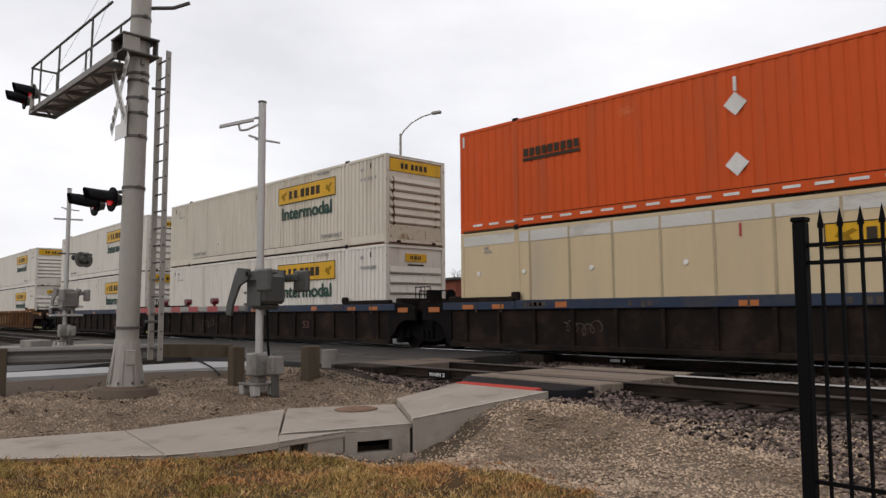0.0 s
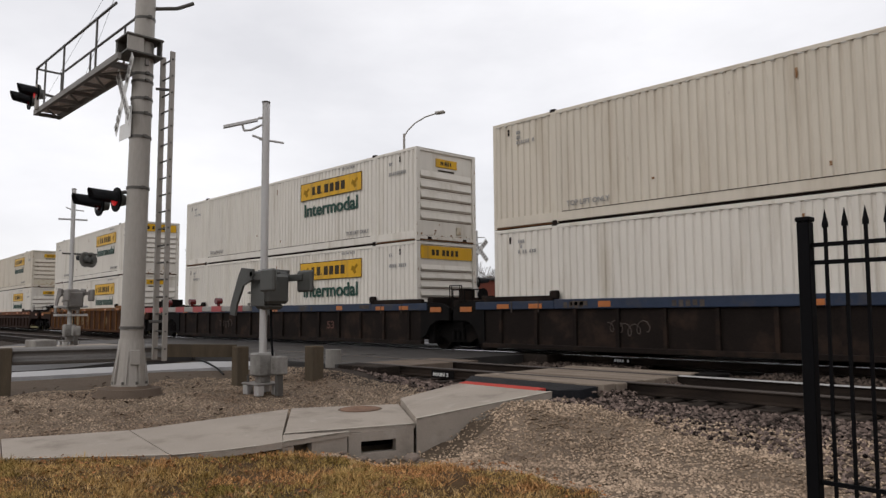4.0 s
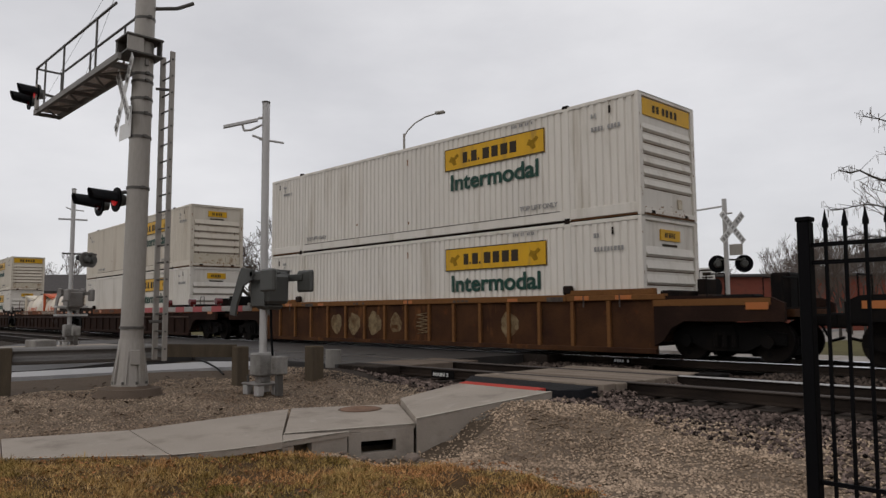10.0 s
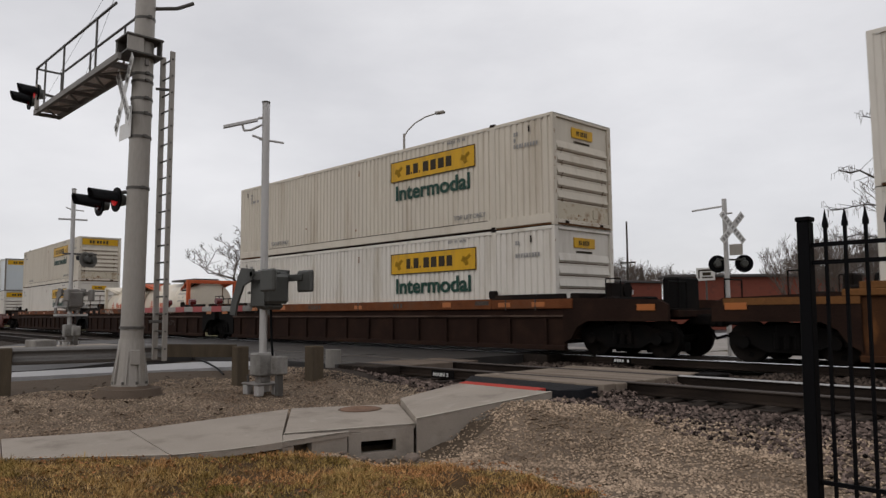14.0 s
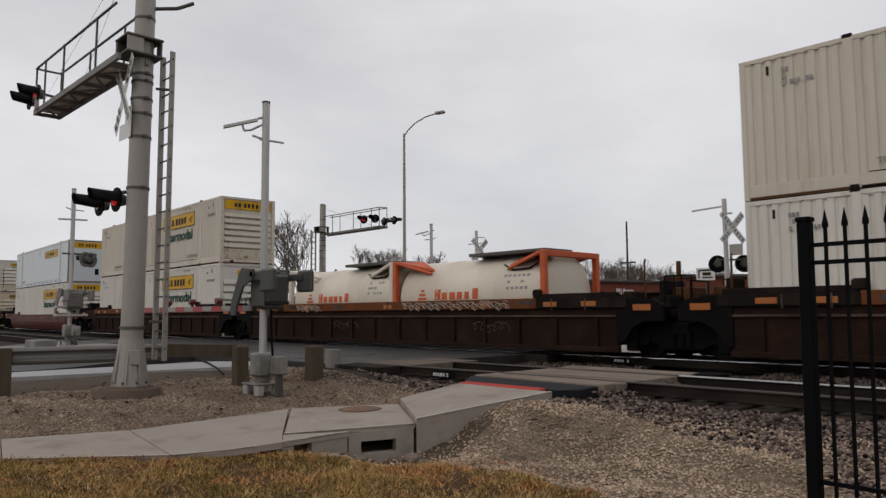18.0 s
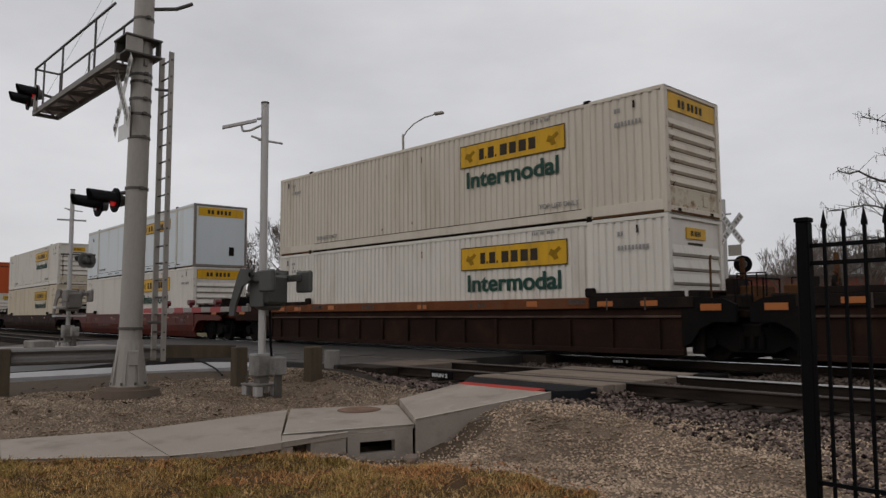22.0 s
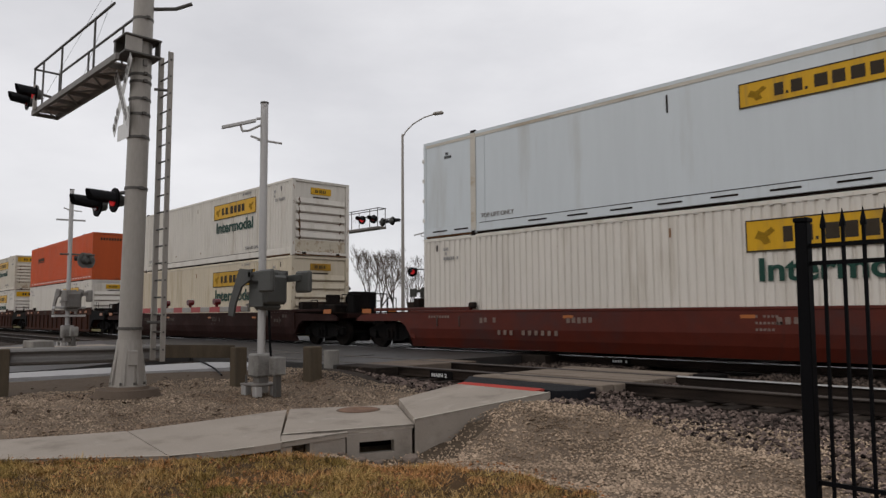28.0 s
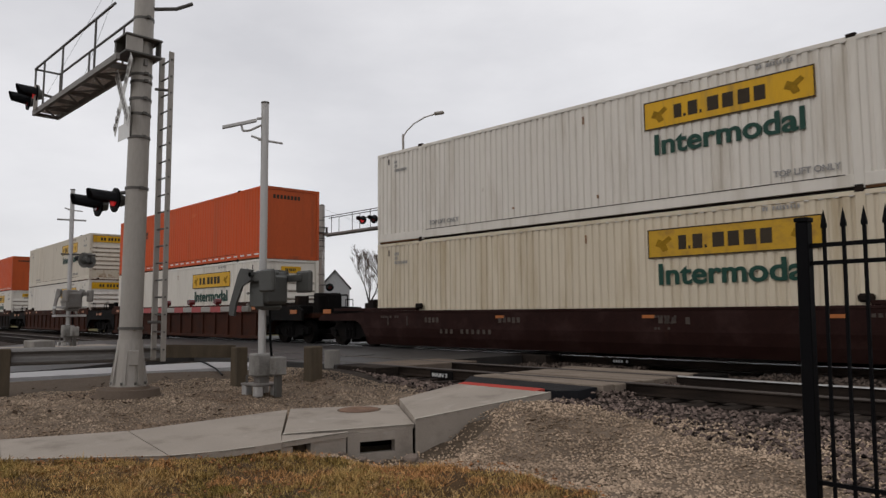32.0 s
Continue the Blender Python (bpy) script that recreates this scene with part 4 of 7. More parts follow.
def frame_parts(ob, material, posts=True):
    L, W, H = BOX_L, BOX_W, BOX_H
    part("roof", boxes((0.0, L, 0.02, W - 0.02, H - 0.03, H - 0.006)), M[material], ob)
    part("floor", boxes((0.05, L - 0.05, 0.06, W - 0.06, 0.0, 0.17)), M["grimy"], ob)
    for y0, y1 in ((0.0, 0.07), (W - 0.07, W)):
        part("top_rail", boxes((0.0, L - 0.1, y0, y1, H - 0.09, H), bevel=0.008), M[material], ob)
        part("bottom_rail", boxes((0.0, L - 0.1, y0 + 0.004, y1 - 0.004, 0.06, 0.30), bevel=0.008), M[material], ob)
        part("rail_groove", boxes((2.3, L - 2.3, y0 - 0.002 if y0 < 1 else y1 - 0.01, y0 + 0.01 if y0 < 1 else y1 + 0.002, 0.285, 0.302)), M["grimy"], ob)
        # dark edge strips: rust, plus the shadow between stacked boxes painted in
        for u0, u1 in ((0.1, 1.97), (L - 1.97, L - 0.1)):
            part("lower_edge", boxes((u0, u1, y0 + 0.001, y1 - 0.001, 0.01, 0.055)), M["rust_shade_dark"], ob, "lower edge dark with rust and painted gap shade")
        part("corner_post", boxes((0.0, 0.12, y0 - 0.002, y1 + 0.002, 0.0, H), bevel=0.01), M[material], ob)
        for x in (1.98, L - 2.16):
            if posts:
                part("lifting_post", boxes((x, x + 0.18, y0 - 0.006, y1 + 0.006, 0.02, H - 0.005), bevel=0.01), M[material], ob)
            part("corner_casting", boxes((x - 0.01, x + 0.17, y0 - 0.012, y1 + 0.012, H - 0.04, H + 0.045), bevel=0.012), M["grimy"], ob, "dark lifting casting")
            part("twist_foot", boxes((x, x + 0.17, y0 - 0.008, y1 + 0.008, -0.02, 0.10), bevel=0.01), M["grimy"], ob, "dark foot casting")


def white_box(name, material, wide, seed, stain=False, emblem=True, upper=True):
    """A corrugated domestic box with its brand panel, lettering and ribbed nose."""
    L, W, H = BOX_L, BOX_W, BOX_H
    ob = thing(name, "", "container")
    frame_parts(ob, material)
    for x0, x1 in ((0.12, 1.98), (2.16, L - 2.16), (L - 1.98, L - 0.10)):
        part("side_wall", corrugated(bmesh.new(), x0, x1, 0.012, 0.28, H - 0.08, PITCH, 0.028, -1), M[material], ob)
        part("side_wall", corrugated(bmesh.new(), x0, x1, W - 0.012, 0.28, H - 0.08, PITCH, 0.028, 1), M[material], ob)
    door = part("rear_door", boxes((0.03, 0.075, 0.12, W / 2 - 0.01, 0.12, H - 0.1)), M[material], ob)
    part("rear_door", boxes((0.03, 0.075, W / 2 + 0.01, W - 0.12, 0.12, H - 0.1)), M[material], ob)
    for yy in (0.45, 0.95, 1.65, 2.15):
        part("lock_rod", rods(((0.015, yy, 0.15), (0.015, yy, H - 0.15), 0.017), seg=6), M["rail_grey"], door)
    nose(ob, material, wide, stain)
    if emblem:
        brand(ob, 9.72, 13.42, 1.88, 2.52, paint="yellow_stained" if material == "yellowed" else "yellow")
        words("lettering", "Intermodal", 0.47, 3.24, M["green"], ob, pose(9.96, -0.008, 1.28), 0.006)
    words("notice", "TOP LIFT ONLY", 0.13, 1.25, M["grey_print"], ob, pose(12.55, -0.009, 0.42))
    words("notice", "TOP LIFT ONLY", 0.13, 1.25, M["grey_print"], ob, pose(2.45, -0.009, 0.41))
    bm = bmesh.new()
    bars(bm, 0.85, 2.5, (3, 2, 8), 0.09, seed)
    bars(bm, 14.85, 2.45, (2, 1, 9), 0.11, seed + 1)
    bars(bm, 12.3, 2.68, (11,), 0.08, seed + 2)
    small(part("number_mark", bm, M["grey_print"], ob, "small grey number bars"))
    rng = random.Random(seed)
    bm = bmesh.new()
    for x, z, w, h in ((8.02, rng.uniform(2.3, 2.38), 0.045, 0.2), (8.0 + rng.uniform(-0.6, 0.6), 0.5, 0.05, 0.09), (rng.uniform(4.5, 7), rng.uniform(0.4, 0.9), 0.07, 0.05)):
        box(bm, x, x + w, -0.006, 0.0, z, z + h)
    small(part("scuff", bm, M["scuff"], ob, "small rusty scuff marks"))
    bm = bmesh.new()
    for x in (0.55, 15.35):
        box(bm, x, x + 0.05, -0.006, 0.0, 2.5, 2.68)
    small(part("vent_tab", bm, M["grimy"], ob))
    bm = bmesh.new()
    n = 60
    for i in range(n):
        u = 0.15 + i * (L - 0.3) / n
        box(bm, u, u + 0.09, -0.003, 0.0, H - 0.105, H - 0.085)
    small(part("drip_edge", bm, M["rail_grey"], ob))
    return ob


def orange_box(name, seed, patched):
    L, W, H = BOX_L, BOX_W, BOX_H
    ob = thing(name, "", "container")
    frame_parts(ob, "orange")
    for x0, x1 in ((0.12, 1.98), (2.16, L - 2.16), (L - 1.98, L - 0.10)):
        part("side_wall", corrugated(bmesh.new(), x0, x1, 0.010, 0.28, H - 0.08, 0.25, 0.018, -1), M["orange"], ob)
        part("side_wall", corrugated(bmesh.new(), x0, x1, W - 0.010, 0.28, H - 0.08, 0.25, 0.018, 1), M["orange"], ob)
    part("rear_door", boxes((0.03, 0.075, 0.12, W - 0.12, 0.12, H - 0.1)), M["orange"], ob)
    part("end_wall", boxes((L - 0.1, L - 0.03, 0.02, W - 0.02, 0.0, H)), M["orange_dark"], ob, "deep orange front end")
    part("end_frame", boxes((L - 0.1, L, 0.0, 0.13, 0.0, H), (L - 0.1, L, W - 0.13, W, 0.0, H), (L - 0.1, L, 0.13, W - 0.13, H - 0.12, H), (L - 0.1, L, 0.13, W - 0.13, 0.0, 0.14), bevel=0.01), M["orange_dark"], ob)
    bm = bmesh.new()
    for i in range(8):
        box(bm, L - 0.03, L - 0.024, 0.45 + i * 0.16, 0.45 + i * 0.16 + 0.11, 2.42, 2.58)
    small(part("brand_mark", bm, M["ink"], ob, "dark brand blocks on the end"))
    bm = bmesh.new()
    box(bm, 2.33, 4.13, -0.009, 0.0, 1.72, 1.80)
    for i in range(9):
        box(bm, 2.35 + i * 0.2, 2.35 + i * 0.2 + 0.15, -0.009, 0.0, 1.84, 2.05)
    small(part("brand_mark", bm, M["ink"], ob, "dark brand blocks on the side"))
    if patched:
        for x, z in ((8.03, 2.06), (8.02, 0.80)):
            r = 0.25
            bm = bmesh.new()
            va = [bm.verts.new((x + p, yy, z + q)) for yy in (-0.012, 0.0) for p, q in ((0, -r), (r, 0), (0, r), (-r, 0))]
            bm.faces.new(va[:4])
            bm.faces.new(va[4:][::-1])
            for i in range(4):
                bm.faces.new((va[i], va[(i + 1) % 4], va[4 + (i + 1) % 4], va[4 + i]))
            bmesh.ops.recalc_face_normals(bm, faces=bm.faces[:])
            part("placard_holder", bm, M["pale"], ob, "pale diamond placard holder")
        part("seam_mark", boxes((8.0, 8.07, -0.012, 0.0, 2.33, 2.63), (0.13, 0.19, -0.012, 0, 2.45, 2.75)), M["pale"], ob)
    bm = bmesh.new()
    for i in range(26):
        u = 0.5 + i * 0.6
        box(bm, u, u + 0.34, -0.006, 0.0, 0.16, 0.22)
    small(part("reflective_strip", bm, M["pale"], ob, "row of pale dashes along the lower rail"))
    return ob


def panel_box(name, material, seed, brand_at, dashes, seams):
    """A smooth-sided box of flat panels with seams."""
    L, W, H = BOX_L, BOX_W, BOX_H
    ob = thing(name, "", "container")
    frame_parts(ob, material)
    edges = [0.12, 2.05] + [2.5 + i * seams for i in range(0, int((L - 4.6) / seams) + 1)] + [L - 2.0, L - 0.1]
    for u0, u1 in zip(edges, edges[1:]):
        part("side_panel", boxes((u0 + 0.004, u1 - 0.004, 0.008, 0.03, 0.28, H - 0.08), bevel=0.004), M[material], ob)
        part("side_panel", boxes((u0 + 0.004, u1 - 0.004, W - 0.03, W - 0.008, 0.28, H - 0.08), bevel=0.004), M[material], ob)
    part("rear_door", boxes((0.03, 0.075, 0.12, W - 0.12, 0.12, H - 0.1)), M[material], ob)
    part("end_wall", boxes((L - 0.1, L - 0.03, 0.1, W - 0.1, 0.12, H - 0.1)), M[material], ob)
    part("end_frame", boxes((L - 0.1, L, 0.002, 0.11, 0.0, H), (L - 0.1, L, W - 0.11, W - 0.002, 0.0, H), (L - 0.1, L, 0.11, W - 0.11, H - 0.1, H), (L - 0.1, L, 0.11, W - 0.11, 0.0, 0.12), bevel=0.01), M["frame_dark"], ob)
    part("latch_plate", boxes((L - 0.03, L - 0.01, 1.7, 1.95, 0.55, 0.95), bevel=0.01), M["grimy"], ob)
    sign = part("end_brand_panel", boxes((L - 0.03, L - 0.016, 0.2, W - 0.2, 2.34, 2.74)), M["yellow"], ob, "yellow panel with dark blocks")
    bm = bmesh.new()
    for u in (0.2, 0.28, 0.40, 0.48, 0.57, 0.66):
        box(bm, L - 0.016, L - 0.012, 0.2 + 2.19 * u, 0.2 + 2.19 * (u + 0.055), 2.44, 2.63)
    small(part("brand_mark", bm, M["ink"], sign))
    if brand_at:
        brand(ob, brand_at, brand_at + 3.6, 1.85 if not dashes else 1.93, 2.32 if not dashes else 2.45)
    if dashes:
        part("upper_band", boxes((0.12, L - 0.1, -0.004, 0.01, H - 0.17, H - 0.09)), M["rail_worn"], ob, "rust-worn beige upper band")
        for x in (1.98, L - 2.16):
            part("post_cover", boxes((x - 0.01, x + 0.19, -0.012, -0.004, 0.1, H - 0.05), bevel=0.003), M["rail_worn"], ob, "dirty beige post")
        for z in (0.5, 1.1, 1.7, 2.3):
            part("hinge", boxes((-0.03, 0.06, -0.02, 0.05, z, z + 0.1)), M["pale"], ob)
    bm = bmesh.new()
    if dashes:
        for i in range(9):
            box(bm, 4.04 + i * 1.24, 4.04 + i * 1.24 + 0.6, -0.004, 0.006, 0.16, 0.20)
        box(bm, 8.05, 8.09, -0.006, 0.006, 2.2, 2.6)
        box(bm, 0.4, 1.0, -0.004, 0.006, 0.16, 0.20)
        box(bm, 1.3, 1.85, -0.004, 0.006, 0.16, 0.20)
    bars(bm, 0.9, 2.4, (3, 5), 0.07, seed)
    small(part("rail_print", bm, M["grimy" if dashes else "grey_print"], ob))
    if not dashes:
        bm = bmesh.new()
        for u in (0.7, 2.3, 4.39, 6.81, 9.3):
            rod(bm, (u, -0.016, 1.75), (u, 0.01, 1.75), 0.06, seg=12)
        small(part("plug", bm, M["pale"], ob, "pale round plugs"))
        bm = bmesh.new()
        for u in edges[1:-1]:
            box(bm, u - 0.03, u + 0.03, -0.004, 0.01, 0.28, H - 0.08)
        small(part("seam_strip", bm, M["seam_tan"], ob))
        small(part("scuff", boxes((8.0, 8.05, -0.006, 0.0, 2.2, 2.48)), M["red"], ob))
        part("upper_band", boxes((0.12, L - 0.1, -0.003, 0.01, H - 0.36, H - 0.09)), M["rail_grey"], ob, "grey-beige upper band")
    words("notice", "TOP LIFT ONLY", 0.12, 1.2, M["grey_print"], ob, pose(2.35, -0.006, 0.42))
    return ob


M["rail_worn"] = mat("rust_worn_beige_paint", (0.50, 0.46, 0.395), 0.55, vary=0.12, scale=2, dirt=(0.34, 0.26, 0.17), dirt_amount=0.35, dirt_scale=1.5, stretch=(0.4, 1, 1), layers=(((0.20, 0.11, 0.05), 0.15, 4.0, (0.4, 1, 1)),))
M["seam_tan"] = mat("dirty_tan_seam", (0.36, 0.29, 0.19), 0.6, vary=0.25, scale=2, dirt=(0.2, 0.15, 0.1), dirt_amount=0.4, stretch=STREAK)
M["orange_dark"] = mat("deep_orange_end_paint", (0.42, 0.075, 0.018), 0.55, vary=0.15, scale=1.5, dirt=(0.2, 0.05, 0.02), dirt_amount=0.3, stretch=STREAK)


def tank_box(name, seed, paint, label):
    """A short tank in an orange end-frame, 6.06 m long, 2.44 m wide."""
    L, W, H = 6.06, 2.44, 2.3
    ob = thing(name, label, "tank container", group="tank containers")
    y0 = 0.075
    for x in (0.0, L - 0.16):
        fr = part("end_frame", boxes((x, x + 0.16, y0, y0 + 0.16, 0, H), (x, x + 0.16, y0 + W - 0.16, y0 + W, 0, H), (x, x + 0.16, y0 + 0.16, y0 + W - 0.16, H - 0.16, H), (x, x + 0.16, y0 + 0.16, y0 + W - 0.16, 0, 0.16), bevel=0.015), M[paint], ob, "orange end frame" if paint == "tank_orange" else "white end frame")
        s_ = 1 if x < 1 else -1
        xx = x + 0.16 if s_ > 0 else x
        for yy, inner in ((y0, y0 + 0.75), (y0 + W, y0 + W - 0.75)):
            # a flat wedge from the frame's corner down onto the shell
            corners = [(xx, yy, H - 0.01), (xx + s_ * 1.35, (yy * 0.45 + inner * 0.55), H - 0.30), (xx + s_ * 0.5, inner, H + 0.0), (xx, inner, H - 0.01)]
            part("gusset", slab(bmesh.new(), corners if (s_ > 0) == (yy < 1) else corners[::-1], 0.07), M[paint], fr)
            part("strut", rods(((xx, yy + (0.06 if yy < 1 else -0.06), H - 0.06), (xx + s_ * 1.3, yy + (0.30 if yy < 1 else -0.30), H - 0.42), 0.045), seg=8), M[paint], fr)
    bm = bmesh.new()
    cy, cz, r = y0 + W / 2, 1.14, 1.13
    prof = [(0.10, 0.0), (0.12, 0.5), (0.16, 0.9), (0.22, 1.07), (0.30, r), (1.9, r), (1.905, r + 0.008), (1.96, r + 0.008), (1.965, r), (4.1, r), (4.105, r + 0.008), (4.16, r + 0.008), (4.165, r), (L - 0.30, r), (L - 0.22, 1.07), (L - 0.16, 0.9), (L - 0.12, 0.5), (L - 0.10, 0.0)]
    seg = 36
    ringv = [[bm.verts.new((x, cy + q * math.cos(2 * math.pi * i / seg), cz + q * math.sin(2 * math.pi * i / seg))) for i in range(seg)] if q else [bm.verts.new((x, cy, cz))] for x, q in prof]
    for p_, q_ in zip(ringv, ringv[1:]):
        for i in range(seg):
            if len(p_) == 1:
                bm.faces.new((p_[0], q_[i], q_[(i + 1) % seg]))
            elif len(q_) == 1:
                bm.faces.new((p_[i], q_[0], p_[(i + 1) % seg]))
            else:
                bm.faces.new((p_[i], q_[i], q_[(i + 1) % seg], p_[(i + 1) % seg]))
    bmesh.ops.recalc_face_normals(bm, faces=bm.faces[:])
    for f in bm.faces:
        f.smooth = True
    part("tank_shell", bm, M["tank"], ob)
    part("walkway", boxes((2.9, L - 0.35, cy - 0.75, cy + 0.45, cz + r + 0.03, cz + r + 0.12), bevel=0.01), M["dark_galv"], ob, "dark grating walkway")
    part("manlid", rods(((L / 2, cy + 0.1, cz + r - 0.02), (L / 2, cy + 0.1, cz + r + 0.14), 0.28), seg=18), M["dark_galv"], ob)
    bm = bmesh.new()
    pipe(bm, [(L - 0.2, cy - 0.75, cz + 1.0), (L - 0.75, cy - 0.93, cz + 0.72), (L - 1.3, cy - 0.93, cz + 0.70), (L - 1.7, cy - 0.82, cz + 0.86)], 0.022)
    part("hose", bm, M["black"], ob)

    def on_shell(x0, x1, z0, z1, material, bm):
        for zz0, zz1 in ((z0, (z0 + z1) / 2), ((z0 + z1) / 2, z1)):
            q = [(x, cy - math.sqrt(max(0.01, (r + 0.008) ** 2 - (z - cz) ** 2)), z) for x, z in ((x0, zz0), (x1, zz0), (x1, zz1), (x0, zz1))]
            v = [bm.verts.new(c) for c in q]
            bm.faces.new(v)
    bm = bmesh.new()
    for i, w in enumerate((0.23, 0.2, 0.23, 0.2, 0.16, 0.2)):
        u = 1.85 + i * 0.31
        on_shell(u, u + w * 1.05, 1.08, 1.08 + (0.30 if i in (0, 5) else 0.21), None, bm)
    small(part("brand_mark", bm, M["tank_orange"], ob, "orange brand blocks"))
    bm = bmesh.new()
    for i in range(3):
        on_shell(1.1 + 0.06 * i, 1.5 - 0.06 * i, 1.08 + 0.12 * i, 1.15 + 0.12 * i, None, bm)
    part("emblem", bm, M["tank_orange"], ob)
    bm = bmesh.new()
    rng = random.Random(seed)
    for rr in range(4):
        for i in range(6):
            if rng.random() < 0.7:
                on_shell(4.5 + i * 0.16, 4.5 + i * 0.16 + 0.1, 1.82 - rr * 0.17, 1.89 - rr * 0.17, None, bm)
    small(part("number_mark", bm, M["grey_print"], ob))
    return ob


# ---- the train: cars ----
def ring(bm, x, y0, y1, z, r0, r1, seg=24):
    """A disc or tyre with its axis along y."""
    rod(bm, (x, y0, z), (x, y1, z), r0, r1, seg=seg)


def truck(car, x):
    """A two-axle truck whose wheelsets turn; its middle is at x."""
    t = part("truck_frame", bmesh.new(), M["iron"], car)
    me = t.data
    bm = bmesh.new()
    for yy in (0.26, 2.20):
        prof = [(-1.2, 0.36), (-1.2, 0.60), (-0.95, 0.64), (-0.55, 0.74), (0.55, 0.74), (0.95, 0.64), (1.2, 0.60), (1.2, 0.36), (0.72, 0.36), (0.42, 0.22), (-0.42, 0.22), (-0.72, 0.36)]
        va = [bm.verts.new((x + a, yy, b)) for a, b in prof]
        vb = [bm.verts.new((x + a, yy + 0.13, b)) for a, b in prof]
        for i in range(len(prof)):
            k = (i + 1) % len(prof)
            bm.faces.new((va[i], va[k], vb[k], vb[i]))
        bm.faces.new(va[::-1])
        bm.faces.new(vb)
        for a in (-0.88, 0.88):
            rod(bm, (x + a, yy - 0.08, 0.42), (x + a, yy + 0.1, 0.42), 0.13, seg=14)
        for a in (-0.2, 0.0, 0.2):
            rod(bm, (x + a, yy - 0.02, 0.30), (x + a, yy - 0.02, 0.60), 0.065, seg=10)
    box(bm, x - 0.22, x + 0.22, 0.2, 2.39, 0.52, 0.80, 0.03)
    for a in (-0.36, 0.36):
        box(bm, x + a - 0.05, x + a + 0.05, 0.45, 2.14, 0.24, 0.46, 0.015)
    box(bm, x - 0.5, x + 0.5, 0.95, 1.65, 0.40, 0.62, 0.03)
    for a in (-0.42, 0.42):
        box(bm, x + a - 0.06, x + a + 0.06, 0.62, 1.97, 0.10, 0.30, 0.02)
    box(bm, x - 1.05, x + 1.05, 1.12, 1.46, 0.12, 0.34, 0.03)
    bmesh.ops.recalc_face_normals(bm, faces=bm.faces[:])
    bm.to_mesh(me)
    bm.free()
    for a in (-0.88, 0.88):
        bm = bmesh.new()
        rod(bm, (0, -1.0, 0), (0, 1.0, 0), 0.08, seg=12)
        for yy, s_ in ((-0.76, 1), (0.76, -1)):
            ring(bm, 0, yy - 0.065, yy + 0.065, 0, 0.42, 0.42, 28)
            ring(bm, 0, yy + s_ * 0.05, yy + s_ * 0.085, 0, 0.448, 0.448, 28)
            ring(bm, 0, yy - 0.12, yy + 0.12, 0, 0.14, 0.14, 14)
            for q in range(3):
                u = q * 2.094
                box(bm, 0.27 * math.cos(u) - 0.05, 0.27 * math.cos(u) + 0.05, yy - 0.075, yy + 0.075, 0.27 * math.sin(u) - 0.05, 0.27 * math.sin(u) + 0.05)
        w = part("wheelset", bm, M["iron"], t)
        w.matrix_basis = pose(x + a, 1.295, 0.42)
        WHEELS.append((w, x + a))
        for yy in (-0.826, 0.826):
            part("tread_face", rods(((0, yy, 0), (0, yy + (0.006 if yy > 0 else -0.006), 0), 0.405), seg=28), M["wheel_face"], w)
    return t


WHEELS = []
# Sill lighter than the side sheet: its highlight is put into the colour.
M["mid_sill"] = mat("highlit_brown_sill", (0.075, 0.05, 0.038), 0.6, vary=0.4, scale=1.5, dirt=(0.03, 0.018, 0.013), dirt_amount=0.5, dirt_scale=1.2)
M["end_rust"] = mat("rust_brown_end_frame", (0.085, 0.04, 0.018), 0.8, vary=0.35, scale=4, dirt=(0.04, 0.02, 0.012), dirt_amount=0.4)
M["grimy_brown"] = mat("grimy_brown_steel", (0.021, 0.0115, 0.0085), 0.85, vary=0.4, scale=1.2, dirt=(0.032, 0.017, 0.011), dirt_amount=0.35)
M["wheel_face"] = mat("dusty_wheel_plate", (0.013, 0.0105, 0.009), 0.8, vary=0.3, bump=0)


def grab(bm, x, y, z0, z1, w=0.35):
    pipe(bm, [(x, y, z0), (x, y, z1), (x + w, y, z1), (x + w, y, z0)], 0.014, 6)


